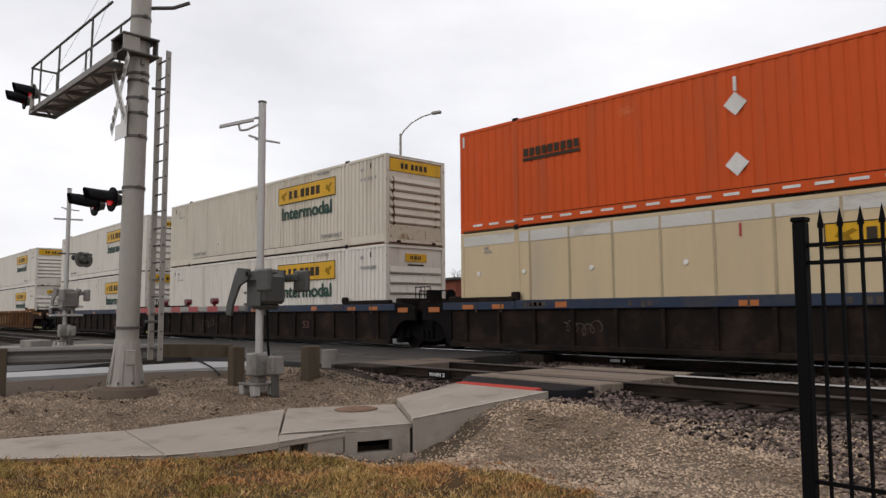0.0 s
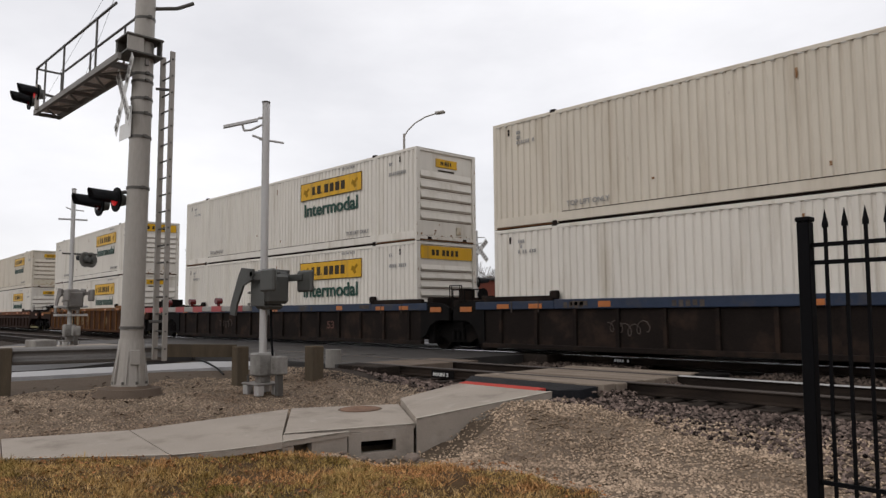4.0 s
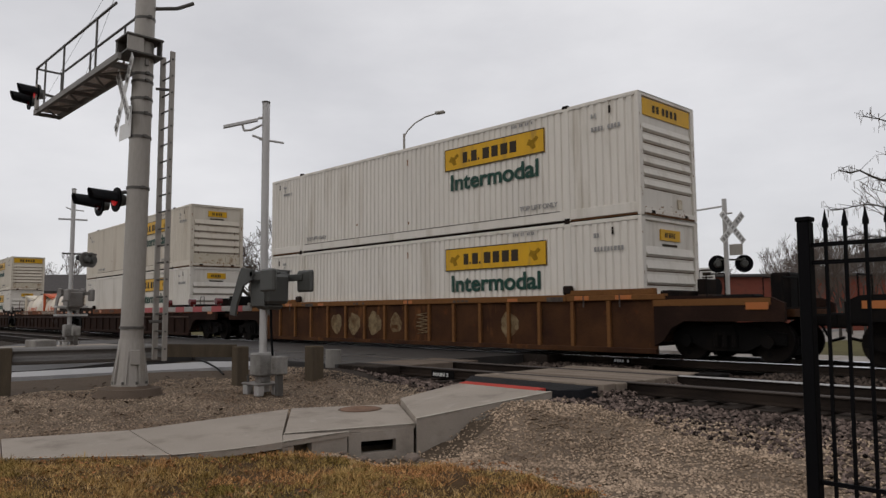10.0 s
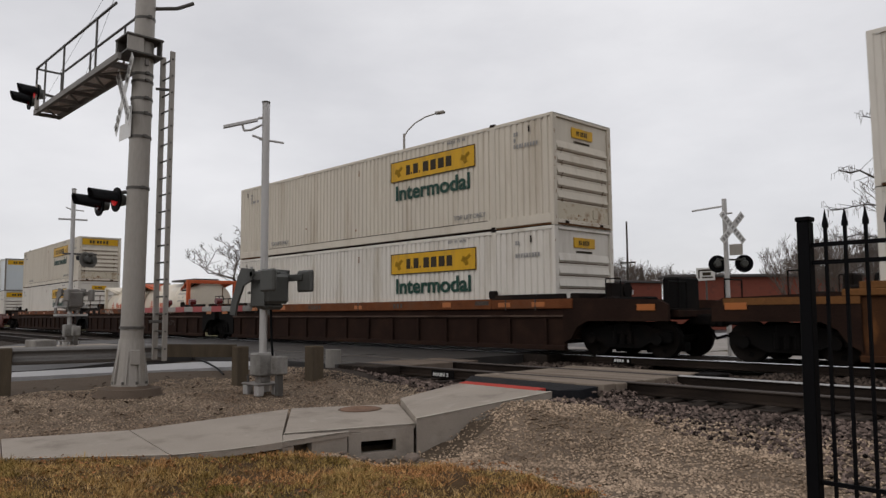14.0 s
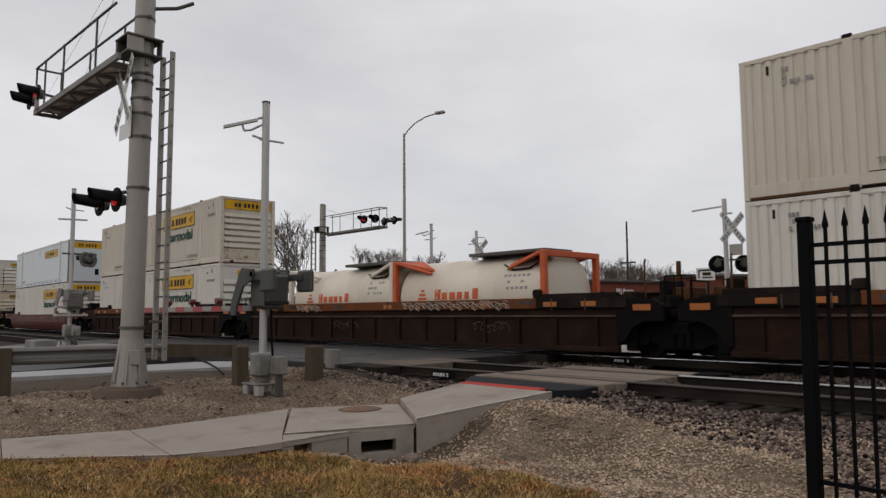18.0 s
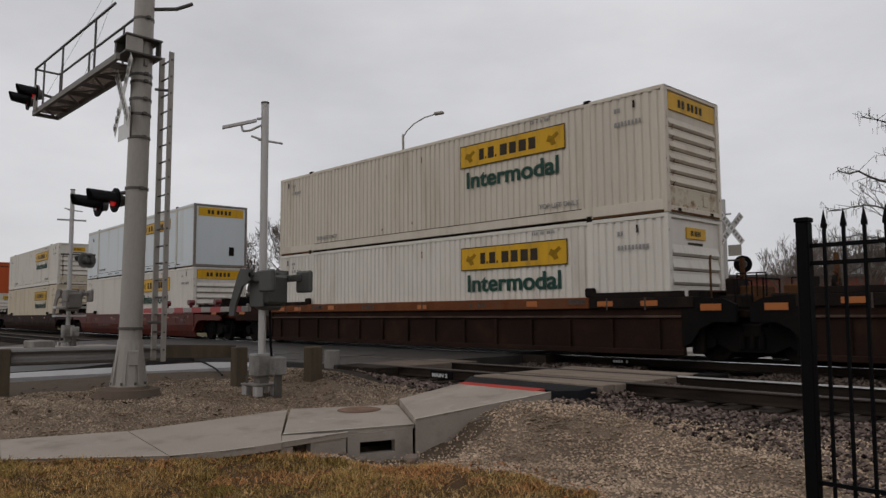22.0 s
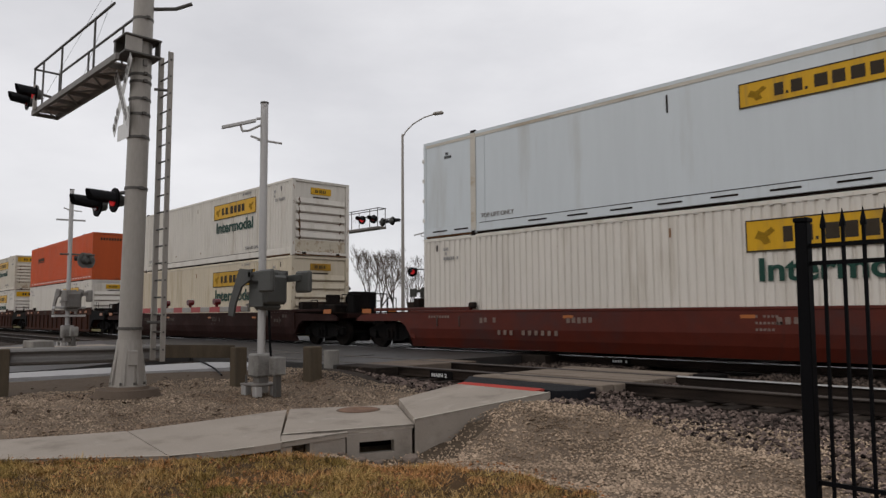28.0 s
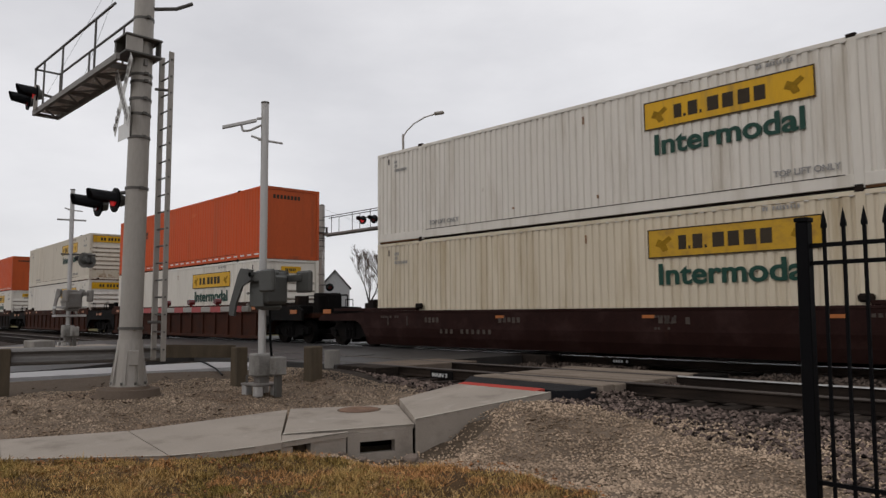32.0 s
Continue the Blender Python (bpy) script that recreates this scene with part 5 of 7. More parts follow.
def well_car(name, label, side, chord, style, ends, seed, paint=None):
    """One well unit. Boxes lie from x = 0 to 16.15 on its floor at z = 0.36. ends: kinds of the left and right end,
    'joint' for a shared truck, 'open' for none, 'coupler' for a free end."""
    car = thing(name, label, "well car", group="cars of the freight train")
    rng = random.Random(seed)
    base, ct = (1.13, 1.37) if chord == "blue_car" else (1.14, 1.41) if side == "grimy_brown" else (1.31, 1.47) if side == "rust_car" else (1.13, 1.47)
    part("well_floor", boxes((-0.1, 16.25, 0.1, 2.5, 0.27, 0.35), bevel=0.02), M["grimy"], car)
    for y_out, y_in, s_ in ((-0.15, 0.0, -1), (2.74, 2.59, 1)):
        under = 0.0 if s_ < 0 else 0.2
        lo, hi = min(y_out, y_in), max(y_out, y_in)
        if style == "ribbed":
            wall = part("side_sheet", boxes((-0.35, 16.5, lo + (0.08 if s_ < 0 else 0.02), hi - (0.02 if s_ < 0 else 0.08), 0.16 + under, base + 0.03)), M[side], car)
            part("top_chord", boxes((2.1, 14.1, lo, hi, base, ct), bevel=0.015), M[chord], car)
            for u0, u1, kind in ((-0.6, 2.095, ends[0]), (14.105, 16.75, ends[1])):
                part("chord_end", boxes((u0, u1, lo, hi, base, ct - 0.03), bevel=0.015), M["grimy" if side == "grimy_brown" and kind == "joint" else chord], car)
            part("bottom_sill", boxes((-0.35, 16.5, lo, hi, 0.12 + under, 0.24 + under), bevel=0.012), M[side], car)
            for i in range(15 if side == "rust_car" else 14):
                x = 8.03 + 1.03 * (i - 7) if side == "rust_car" else 0.25 + i * 1.2
                # rust car's ribs use the lighter chord colour: the light on them is painted
                part("rib", boxes((x, x + 0.09, lo + (0.012 if s_ < 0 else 0.07), hi - (0.07 if s_ < 0 else 0.012), 0.24 + under, 0.9 if side == "grimy_brown" else base)), M[chord if side == "rust_car" else side], wall)
            for u0, u1 in ((-0.3, 2.05), (14.1, 16.5)):
                part("end_ledge", boxes((u0, u1, lo + 0.01, hi - 0.01, ct - 0.03, ct + 0.1), bevel=0.01), M["grimy" if chord in ("blue_car", "chord") else chord], car)
            if side == "grimy_brown":
                part("mid_sill", boxes((-0.3, 16.45, lo + 0.02, hi - 0.02, 0.93, 0.98), bevel=0.008), M["mid_sill"], car)
        else:
            bm = bmesh.new()
            o = y_out
            prof = [(o, 1.14), (o, 0.62), (o - s_ * 0.05, 0.36), (o - s_ * 0.16, 0.10 + under), (o - s_ * 0.22, 0.10 + under), (o - s_ * 0.1, 0.4), (o - s_ * 0.09, 1.14)]
            va = [bm.verts.new((-0.5, a, b)) for a, b in prof]
            vb = [bm.verts.new((16.65, a, b)) for a, b in prof]
            k = len(prof)
            for i in range(k):
                bm.faces.new((va[i], va[(i + 1) % k], vb[(i + 1) % k], vb[i]))
            bm.faces.new(va)
            bm.faces.new(vb[::-1])
            bmesh.ops.recalc_face_normals(bm, faces=bm.faces[:])
            part("side_sheet", bm, M[side], car)
            part("top_chord", boxes((-0.5, 16.65, lo - 0.012 if s_ < 0 else lo, hi if s_ < 0 else hi + 0.012, 1.08, 1.15), bevel=0.012), M[chord], car)
            for u0, u1 in ((-2.2, 2.0), (14.2, 18.4)):
                part("end_ledge", boxes((u0, u1, lo, hi, 1.152, 1.24), bevel=0.012), M[chord], car)
        for x in (2.08, 14.12):
            part("guide_block", boxes((x - 0.14, x + 0.14, lo - 0.005 if s_ < 0 else lo + 0.02, hi - 0.02 if s_ < 0 else hi + 0.005, ct if style == "ribbed" else 1.2, ct + 0.22 if style == "ribbed" else 1.36), bevel=0.04), M["grimy"], car)
    # ends over the trucks
    for kind, x0, s_ in ((ends[0], 0.0, -1), (ends[1], 16.154, 1)):
        if kind == "open":
            continue
        reach = 3.12 if kind == "coupler" else 1.5

        def bx(a, b, y0, y1, z0, z1):
            u, v = x0 + s_ * a, x0 + s_ * b
            return (min(u, v), max(u, v), y0, y1, z0, z1)
        deck = part("end_deck", boxes(bx(0.3, reach, 0.35, 2.24, 0.92, 1.08), bx(0.3, 0.45, 0.0, 2.59, 0.4, 1.2), bevel=0.015), M[side], car)
        for yy in (-0.12, 2.55):
            bm = bmesh.new()
            h = 1.40 if style == "ribbed" else 1.12
            prof = [(0.3, h), (reach - 0.25, h - 0.08), (reach, h - 0.2), (reach, 0.84), (1.0, 0.84), (0.72, 0.7), (0.52, 0.42), (0.3, 0.3)]
            va = [bm.verts.new((x0 + s_ * a_, yy, b_)) for a_, b_ in prof]
            vb = [bm.verts.new((x0 + s_ * a_, yy + 0.1, b_)) for a_, b_ in prof]
            k = len(prof)
            for i in range(k):
                bm.faces.new((va[i], va[(i + 1) % k], vb[(i + 1) % k], vb[i]))
            bm.faces.new(va)
            bm.faces.new(vb[::-1])
            bmesh.ops.recalc_face_normals(bm, faces=bm.faces[:])
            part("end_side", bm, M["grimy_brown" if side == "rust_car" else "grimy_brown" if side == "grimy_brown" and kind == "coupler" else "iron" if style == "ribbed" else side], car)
            if side == "rust_car":
                part("end_chord", boxes(bx(0.3, reach - 0.26, yy - 0.012 if yy < 0 else yy + 0.1, yy if yy < 0 else yy + 0.112, h - 0.23, h - 0.09), bevel=0.004), M[chord], car)
            bm = boxes(bx(reach - 0.75, reach - 0.3, yy - 0.026 if yy < 0 else yy + 0.112, yy - 0.012 if yy < 0 else yy + 0.126, 1.08, 1.22))
            part("reflector", bm, M["reflector"], car, "orange reflector")
            bm = bmesh.new()
            grab(bm, x0 + s_ * 1.55, yy + (0.0 if yy < 0 else 0.1), h - 0.05, h + 0.42, 0.4)
            part("grab_iron", bm, M["iron"], car)
        bm = bmesh.new()
        yy = 1.3
        rod(bm, (x0 + s_ * 0.6, 2.2, 1.05), (x0 + s_ * 0.6, 2.2, 1.75), 0.03)
        rod(bm, (x0 + s_ * 0.6, 2.2, 1.62), (x0 + s_ * 0.68, 2.2, 1.62), 0.2, seg=18)
        part("brake_wheel", bm, M["iron"], deck)
        part("end_bulkhead", boxes(bx(0.34, 0.62, 0.1, 2.49, 1.08, 1.52), bevel=0.03), M["grimy"], deck)
        part("valve_box", boxes(bx(1.0, 1.35, 0.5, 1.1, 1.12, 1.42), bevel=0.03), M["grimy"], deck)
        part("air_reservoir", rods(((x0 + s_ * 0.8, 0.75, 1.26), (x0 + s_ * 0.8, 1.9, 1.26), 0.14), seg=14), M["grimy"], deck)
        part("brake_stand", boxes(bx(0.75, 0.95, 1.0, 1.55, 1.12, 1.78), bevel=0.03), M["grimy"], deck)
        part("hand_rail", pipe(bmesh.new(), [(x0 + s_ * (reach - 0.15), 0.2, 1.1), (x0 + s_ * (reach - 0.15), 0.2, 1.72), (x0 + s_ * (reach - 0.15), 1.0, 1.72), (x0 + s_ * (reach - 0.15), 1.0, 1.1)], 0.018, 6), M["iron"], deck)
        part("step_grating", boxes(bx(0.75, reach - 0.1, 0.0, 2.55, 1.09, 1.12)), M["grimy"], deck)
        if kind == "coupler" and s_ > 0:
            part("brake_housing", boxes(bx(reach - 0.62, reach - 0.22, 0.75, 1.75, 1.08, 1.84), bevel=0.04), M["iron"], deck)
            part("chain_box", boxes(bx(reach - 1.5, reach - 0.8, 0.35, 0.9, 1.1, 1.4), bevel=0.04), M["iron"], deck)
        if kind == "coupler":
            part("coupler", boxes(bx(reach - 0.2, reach + 0.42, 1.18, 1.41, 0.74, 0.98), bx(reach + 0.35, reach + 0.55, 1.08, 1.42, 0.70, 1.0), bevel=0.03), M["iron"], car)
            part("air_hose", pipe(bmesh.new(), [(x0 + s_ * reach, 1.6, 0.85), (x0 + s_ * (reach + 0.22), 1.62, 0.42), (x0 + s_ * (reach + 0.5), 1.55, 0.5)], 0.03), M["black"], car)
            truck(car, x0 + s_ * 1.75)
        if kind == "joint":
            # the lowest block is added to darken the bright gap under the joint
            part("joint_casting", boxes(bx(0.4, reach + 0.1, 0.5, 2.1, 0.5, 0.95), bx(0.42, 0.7, 0.05, 2.54, 0.16, 0.9), bx(0.42, 1.5, 0.75, 1.85, 0.08, 0.49), bevel=0.03), M["iron"], car)
            if side == "grimy_brown":
                r0 = x0 + s_ * 0.62
                part("end_rail", pipe(bmesh.new(), [(r0, 0.62, 1.1), (r0, 0.62, 2.22), (r0, 0.66, 2.28)], 0.024, 6), M["rust_shade_dark"], deck)
                part("end_rail", pipe(bmesh.new(), [(r0, 0.62, 1.5), (r0, 2.35, 1.5)], 0.024, 6), M["rust_shade_dark"], deck)
                part("end_post", boxes(bx(0.58, 0.66, 2.14, 2.26, 1.1, 2.3), bx(0.58, 0.64, 2.02, 2.3, 1.85, 1.9), bx(0.58, 0.64, 2.02, 2.3, 1.6, 1.65), bevel=0.008), M["end_rust"], deck, "rust-brown end post")
                part("end_locker", boxes(bx(0.9, 1.4, 1.3, 2.1, 1.12, 1.62), bevel=0.03), M["end_rust"], deck, "rust-brown locker")
        if kind == "joint" and s_ < 0:
            part("drawbar", boxes((-2.0, -1.3, 1.05, 1.54, 0.78, 0.95), bevel=0.03), M["iron"], car)
            truck(car, -1.63)
    # markings on the near side
    y = -0.15
    for x in (3.4, 12.2) if style == "ribbed" else (5.2, 9.6, 13.5):
        part("reflector", boxes((x, x + 0.34, y - 0.006, y, max(base + 0.02, ct - 0.2), ct - 0.06) if style == "ribbed" else (x, x + 0.3, y - 0.006, y, 0.92, 0.99)), M["reflector"], car, "orange reflector")
    bm = bmesh.new()
    zt = ct - 0.06 if style == "ribbed" else 0.95
    for x, w in ((2.4, 4), (5.3, 5), (10.0, 5)):
        for i in range(w):
            if rng.random() < 0.8:
                u = x + i * 0.16
                box(bm, u, u + 0.1, y - 0.006, y, zt - (0.16 if ct - base > 0.2 else 0.08) + 0.03 * rng.random(), zt - 0.01)
    if style != "ribbed":
        for i in range(9):
            u = 3.05 + i * 0.21 + (0.2 if i > 2 else 0)
            box(bm, u, u + 0.095, y - 0.006, y, 0.49, 0.61)
        for x, z, n, h in ((0.35, 0.93, 8, 0.07), (14.2, 0.93, 8, 0.07), (9.9, 0.93, 7, 0.05), (9.9, 0.80, 7, 0.05), (9.9, 0.67, 5, 0.05), (15.2, 0.78, 3, 0.12), (15.8, 0.95, 2, 0.12)):
            for i in range(n):
                if rng.random() < 0.75:
                    box(bm, x + i * h * 1.6, x + i * h * 1.6 + h, y - 0.006, y, z, z + h)
    small(part("number_mark", bm, M["stencil" if side == "maroon" else "pale_dim"], car, "pale number bars"))
    bm = bmesh.new()
    for x in (0.7, 1.6, 14.6, 15.6):
        box(bm, x, x + 0.03, y - 0.02, y, zt - 0.25, zt + 0.03)
    small(part("ladder_bar", bm, M["pale_dim"], car))
    if style == "ribbed":
        for x in (0.2, 1.3, 14.35, 15.5):
            part("reflector", boxes((x, x + 0.42, y - 0.014, y, max(base + 0.02, ct - 0.22), max(base + 0.12, ct - 0.1)), bevel=0.004), M["reflector"], car, "orange reflector")
        for x in (2.6, 13.5):
            part("stencil", boxes((x, x + 0.5, y - 0.006, y, ct - 0.16, ct - 0.05)), M["pale_dim"], car)
        part("reflector", boxes((8.0, 8.4, y - 0.006, y, max(base + 0.02, ct - 0.22), max(base + 0.12, ct - 0.1)), bevel=0.002), M["reflector"], car, "orange reflector")
        part("post_mark", boxes((8.18, 8.23, y - 0.012, y, base, ct)), M["pale_dim"], car)
    if paint == "blobs":
        for x, r in ((4.42, 0.30), (5.42, 0.32), (6.5, 0.33), (7.55, 0.27), (12.2, 0.3)):
            bm = bmesh.new()
            v = [bm.verts.new((x + r * math.cos(q * 0.2618) * (1 + 0.08 * math.sin(2 * q + x)), -0.075, 0.74 + 1.1 * r * math.sin(q * 0.2618) * (1 + 0.16 * math.cos(0.79 * q + x)))) for q in range(24)]
            bm.faces.new(v)
            part("paint_blob", bm, M["scrawl"], car, "faded pale spray paint")
        bm = bmesh.new()
        pipe(bm, [(8.55 + 0.5 * (k % 2) + 0.05 * math.sin(k), -0.078, 0.45 + 0.055 * k) for k in range(12)], 0.016, 4)
        part("paint_scrawl", bm, M["scrawl"], car, "faded pale spray paint")
    if paint == "scrawl":
        for x0, z0, n in ((8.9, 1.26, 26), (3.0, 1.25, 9)):
            bm = bmesh.new()
            for ph in (0.0, 1.3):
                pipe(bm, [(x0 + 0.042 * k + 0.13 * math.sin(0.9 * k + ph), y - 0.004, z0 - 0.02 + 0.095 * math.cos(0.9 * k + 2 * ph) + 0.04 * math.sin(0.31 * k + ph)) for k in range(n * 4)], 0.014, 4)
            part("paint_scrawl", bm, M["pale_print_light"], car, "pale looping spray-paint scrawl")
        for x0 in (5.2, 11.8):
            bm = bmesh.new()
            pipe(bm, [(x0 + 0.03 * k + 0.12 * math.sin(0.8 * k), -0.075, 0.66 + 0.1 * math.cos(0.8 * k) + 0.05 * math.sin(0.23 * k)) for k in range(44)], 0.012, 4)
            part("paint_scrawl", bm, M["pale_dim"], car)
    if paint == "number":
        words("size_number", "53", 0.26, 0.42, M["faded_red"], car, pose(11.55, -0.078, 0.55))
        bm = bmesh.new()
        pipe(bm, [(3.6 + 0.026 * k + 0.1 * math.sin(0.7 * k), -0.076, 0.68 + 0.13 * math.cos(0.7 * k) + 0.05 * math.sin(0.2 * k)) for k in range(42)], 0.013, 4)
        part("paint_scrawl", bm, M["pale_dim"], car, "pale spray-paint scrawl")
    return car


M["pale_print_light"] = mat("pale_spray_paint", (0.30, 0.25, 0.205), 0.8, vary=0.4, scale=7, bump=0)
M["stencil"] = mat("worn_white_stencil", (0.17, 0.125, 0.105), 0.7, vary=0.3, scale=7, bump=0)
M["faded_red"] = mat("faded_red_number", (0.085, 0.045, 0.036), 0.8, vary=0.4, scale=7, bump=0)
M["pale_dim"] = mat("faded_pale_print", (0.07, 0.056, 0.048), 0.8, vary=0.5, scale=7, bump=0)


def motions():
    spin = np.arange(0, 32.01, 0.1)
    for ob, off, along, z in RIDERS:
        rows = []
        for t in range(33):
            x = off + run(t)
            turn = math.degrees(math.atan2(bend(x + BOX_L) - bend(x), BOX_L))
            rows.append((t, pose(x, bend(x), 0, 0, 0, turn) @ pose(along, 0, z)))
        walk(ob, rows)
    for w, x in WHEELS:
        walk(w, [(float(t), Matrix.Translation((x, 1.295, 0.42)) @ Matrix.Rotation((run(float(t)) - run(0)) / 0.42, 4, "Y")) for t in spin])


# ---- the make-up of the train, from the head backwards ----
RIDERS = []
WHITE = "white corrugated container, yellow brand panel, green lettering"
kinds = {
    "wide": (white_box("container", "white", True, 3), WHITE),
    "small": (white_box("container", "white", False, 5), WHITE),
    "streaked": (white_box("container", "white", False, 6, stain=2), "white corrugated container with a rust-streaked ribbed end"),
    "stained": (white_box("container", "cream", True, 7, stain=True), "cream-white corrugated container with rust-streaked ribbed end"),
    "rusted": (white_box("container", "cream", True, 8, stain=2), "cream-white corrugated container, its ribbed end dark with rust"),
    "cream": (white_box("container", "cream", False, 9, stain=1), "cream-white corrugated container with a yellow brand panel"),
    "yellowed": (white_box("container", "yellowed", False, 10, stain=1), "yellowed cream corrugated container with a ribbed end"),
    "orange": (orange_box("container", 11, False), "orange ribbed container with dark brand blocks"),
    "patched": (orange_box("container", 12, True), "bright orange container with two pale diamonds"),
    "beige": (panel_box("container", "beige", 13, 9.62, False, 1.24), "beige flat-panelled container with dark seams"),
    "smooth": (panel_box("container", "smooth", 14, 9.7, True, 14.3), "pale blue-grey smooth container with a yellow brand panel"),
}
SPARE = {k: v[0] for k, v in kinds.items()}
tank_first = tank_box("tank_container", 15, "tank", "white tank container with white end frames in the well")
tank_second = tank_box("tank_container", 16, "tank_orange", "white tank container with orange end frames in the well")
# offset, upper, lower, side paint, chord paint, style, ends (left, right), label
TRAIN = (
    (68.59, "patched", "beige", "grimy", "blue_car", "ribbed", ("joint", "open"), "grimy well car with a dark blue top chord"),
    (49.11, "rusted", "small", "grimy", "blue_car", "ribbed", ("joint", "joint"), "grimy well car with a dark blue top chord"),
    (29.78, "small", "wide", "grimy", "blue_car", "ribbed", ("coupler", "joint"), "grimy well car with a dark blue top chord"),
    (6.32, "wide", "small", "rust_car", "rust_chord", "ribbed", ("coupler", "coupler"), "rust-brown ribbed well car"),
    (-17.07, "cream", "small", "grimy_brown", "chord", "ribbed", ("joint", "coupler"), "dark brown well car with a grimy lower side"),
    (-36.56, None, None, "grimy_brown", "chord", "ribbed", ("joint", "joint"), "grimy brown well car with an orange-brown chord and scrawled paint"),
    (-56.0, "stained", "small", "grimy_brown", "chord", "ribbed", ("coupler", "joint"), "grimy brown well car with an orange-brown chord"),
    (-79.58, "smooth", "wide", "maroon", "maroon", "smooth", ("coupler", "coupler"), "maroon smooth-sided well car with pale number bars"),
    (-103.04, "streaked", "yellowed", "dark_maroon", "dark_maroon", "smooth", ("coupler", "coupler"), "dark maroon smooth-sided well car"),
    (-126.4, "orange", "small", "brown_car", "brown_car", "ribbed", ("coupler", "coupler"), "dark brown ribbed well car"),
    (-148.4, "stained", "wide", "brown_car", "brown_car", "ribbed", ("coupler", "coupler"), "dark brown ribbed well car"),
    (-171.0, "orange", "small", "grimy", "brown_car", "ribbed", ("coupler", "coupler"), "dark brown ribbed well car"),
    (-194.0, "cream", "small", "grimy", "brown_car", "ribbed", ("coupler", "coupler"), "dark brown ribbed well car"),
)
used = set()
for i, (off, up, low, side, chord, style, ends, label) in enumerate(TRAIN):
    RIDERS.append((well_car("well_car", label, side, chord, style, ends, 30 + i, {0: "number", 1: "number", 2: "number", 3: "blobs", 5: "scrawl"}.get(i)), off, 0.0, 0.0))
    for kind, z in ((low, 0.36), (up, 3.262)):
        if kind is None:
            continue
        ob = SPARE[kind] if kind not in used else copy_thing(SPARE[kind], pose(0, 0, 0))
        used.add(kind)
        tagged(ob, kinds[kind][1] + (", stacked" if z > 1 else ", in its well"), "container", "stacked containers")
        RIDERS.append((ob, off, 0.0, z))
RIDERS.append((tank_first, -36.56, 2.1, 0.36))
RIDERS.append((tank_second, -36.56, 8.17, 0.36))


# ---- crossing signals ----
M["lamp_back"] = mat("grey_lamp_back", (0.13, 0.125, 0.115), 0.6, metal=0.2, vary=0.2, dirt=(0.07, 0.06, 0.05), dirt_amount=0.3)
M["arm_white"] = mat("dulled_white_sheet", (0.29, 0.275, 0.255), 0.55, vary=0.15, bump=0, dirt=(0.25, 0.22, 0.19), dirt_amount=0.3)
M["galv_dull"] = mat("dull_grey_casting", (0.24, 0.228, 0.21), 0.6, metal=0.2, vary=0.2, dirt=(0.08, 0.07, 0.058), dirt_amount=0.4)
M["mech"] = mat("grey_cast_aluminium", (0.062, 0.062, 0.056), 0.55, metal=0.2, vary=0.15, dirt=(0.028, 0.026, 0.022), dirt_amount=0.35)
M["rail_pipe"] = mat("dull_pipe_rail", (0.075, 0.07, 0.064), 0.55, metal=0.35, vary=0.2, bump=0.02)
M["grate_brown"] = mat("brown_weathered_grating", (0.30, 0.235, 0.19), 0.65, metal=0.2, vary=0.3, scale=3, bump=0.02)
# Steel with the shade under the arm put into its colour; gates share it.
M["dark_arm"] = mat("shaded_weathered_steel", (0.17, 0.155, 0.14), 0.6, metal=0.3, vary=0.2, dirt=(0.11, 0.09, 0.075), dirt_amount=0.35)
def flasher(parent, x, y, z, rz, lit, gap=0.4, long=0.45, disc=0.215, face="black"):
    """A pair of round crossing lamps on a cross bar, facing local -y; turned by rz about the upright."""
    head = part("lamp_bar", rods(((-gap - 0.05, 0, 0), (gap + 0.05, 0, 0), 0.03)), M["dark_galv"], parent)
    head.matrix_basis = pose(x, y, z, 0, 0, rz)
    for u, on in ((-gap, lit[0]), (gap, lit[1])):
        bm = bmesh.new()
        rod(bm, (u, -0.01, -0.13), (u, -0.04, -0.13), disc, seg=28)
        lamp = part("lamp_backing", bm, M[face], head, "round black backing disc")
        bm = bmesh.new()
        rod(bm, (u, -0.04, -0.13), (u, -0.07, -0.13), 0.11, seg=24)
        part("lens", bm, M["lit" if on else "lens"], lamp, "glowing red lens" if on else "dark red lens")
        bm = bmesh.new()
        seg = 20
        ringa, ringb = [], []
        for i in range(seg + 1):
            a = math.pi * (-0.12 + 1.24 * i / seg)
            ringa.append(bm.verts.new((u + 0.145 * math.cos(a), -0.04, -0.13 + 0.145 * math.sin(a))))
            ringb.append(bm.verts.new((u + 0.128 * math.cos(a), -long - 0.05 * math.sin(a), -0.10 + 0.128 * math.sin(a))))
        for i in range(seg):
            bm.faces.new((ringa[i], ringa[i + 1], ringb[i + 1], ringb[i]))
        bmesh.ops.solidify(bm, geom=bm.faces[:], thickness=0.006)
        part("visor", bm, M["visor"], lamp, "black half-round visor")
        bm = bmesh.new()
        rod(bm, (u, 0.0, -0.13), (u, 0.13, -0.13), 0.13, 0.09, seg=16)
        rod(bm, (u, 0.04, -0.1), (u, 0.0, 0.05), 0.045, seg=10)
        part("lamp_housing", bm, M["mech"], lamp)
    return head


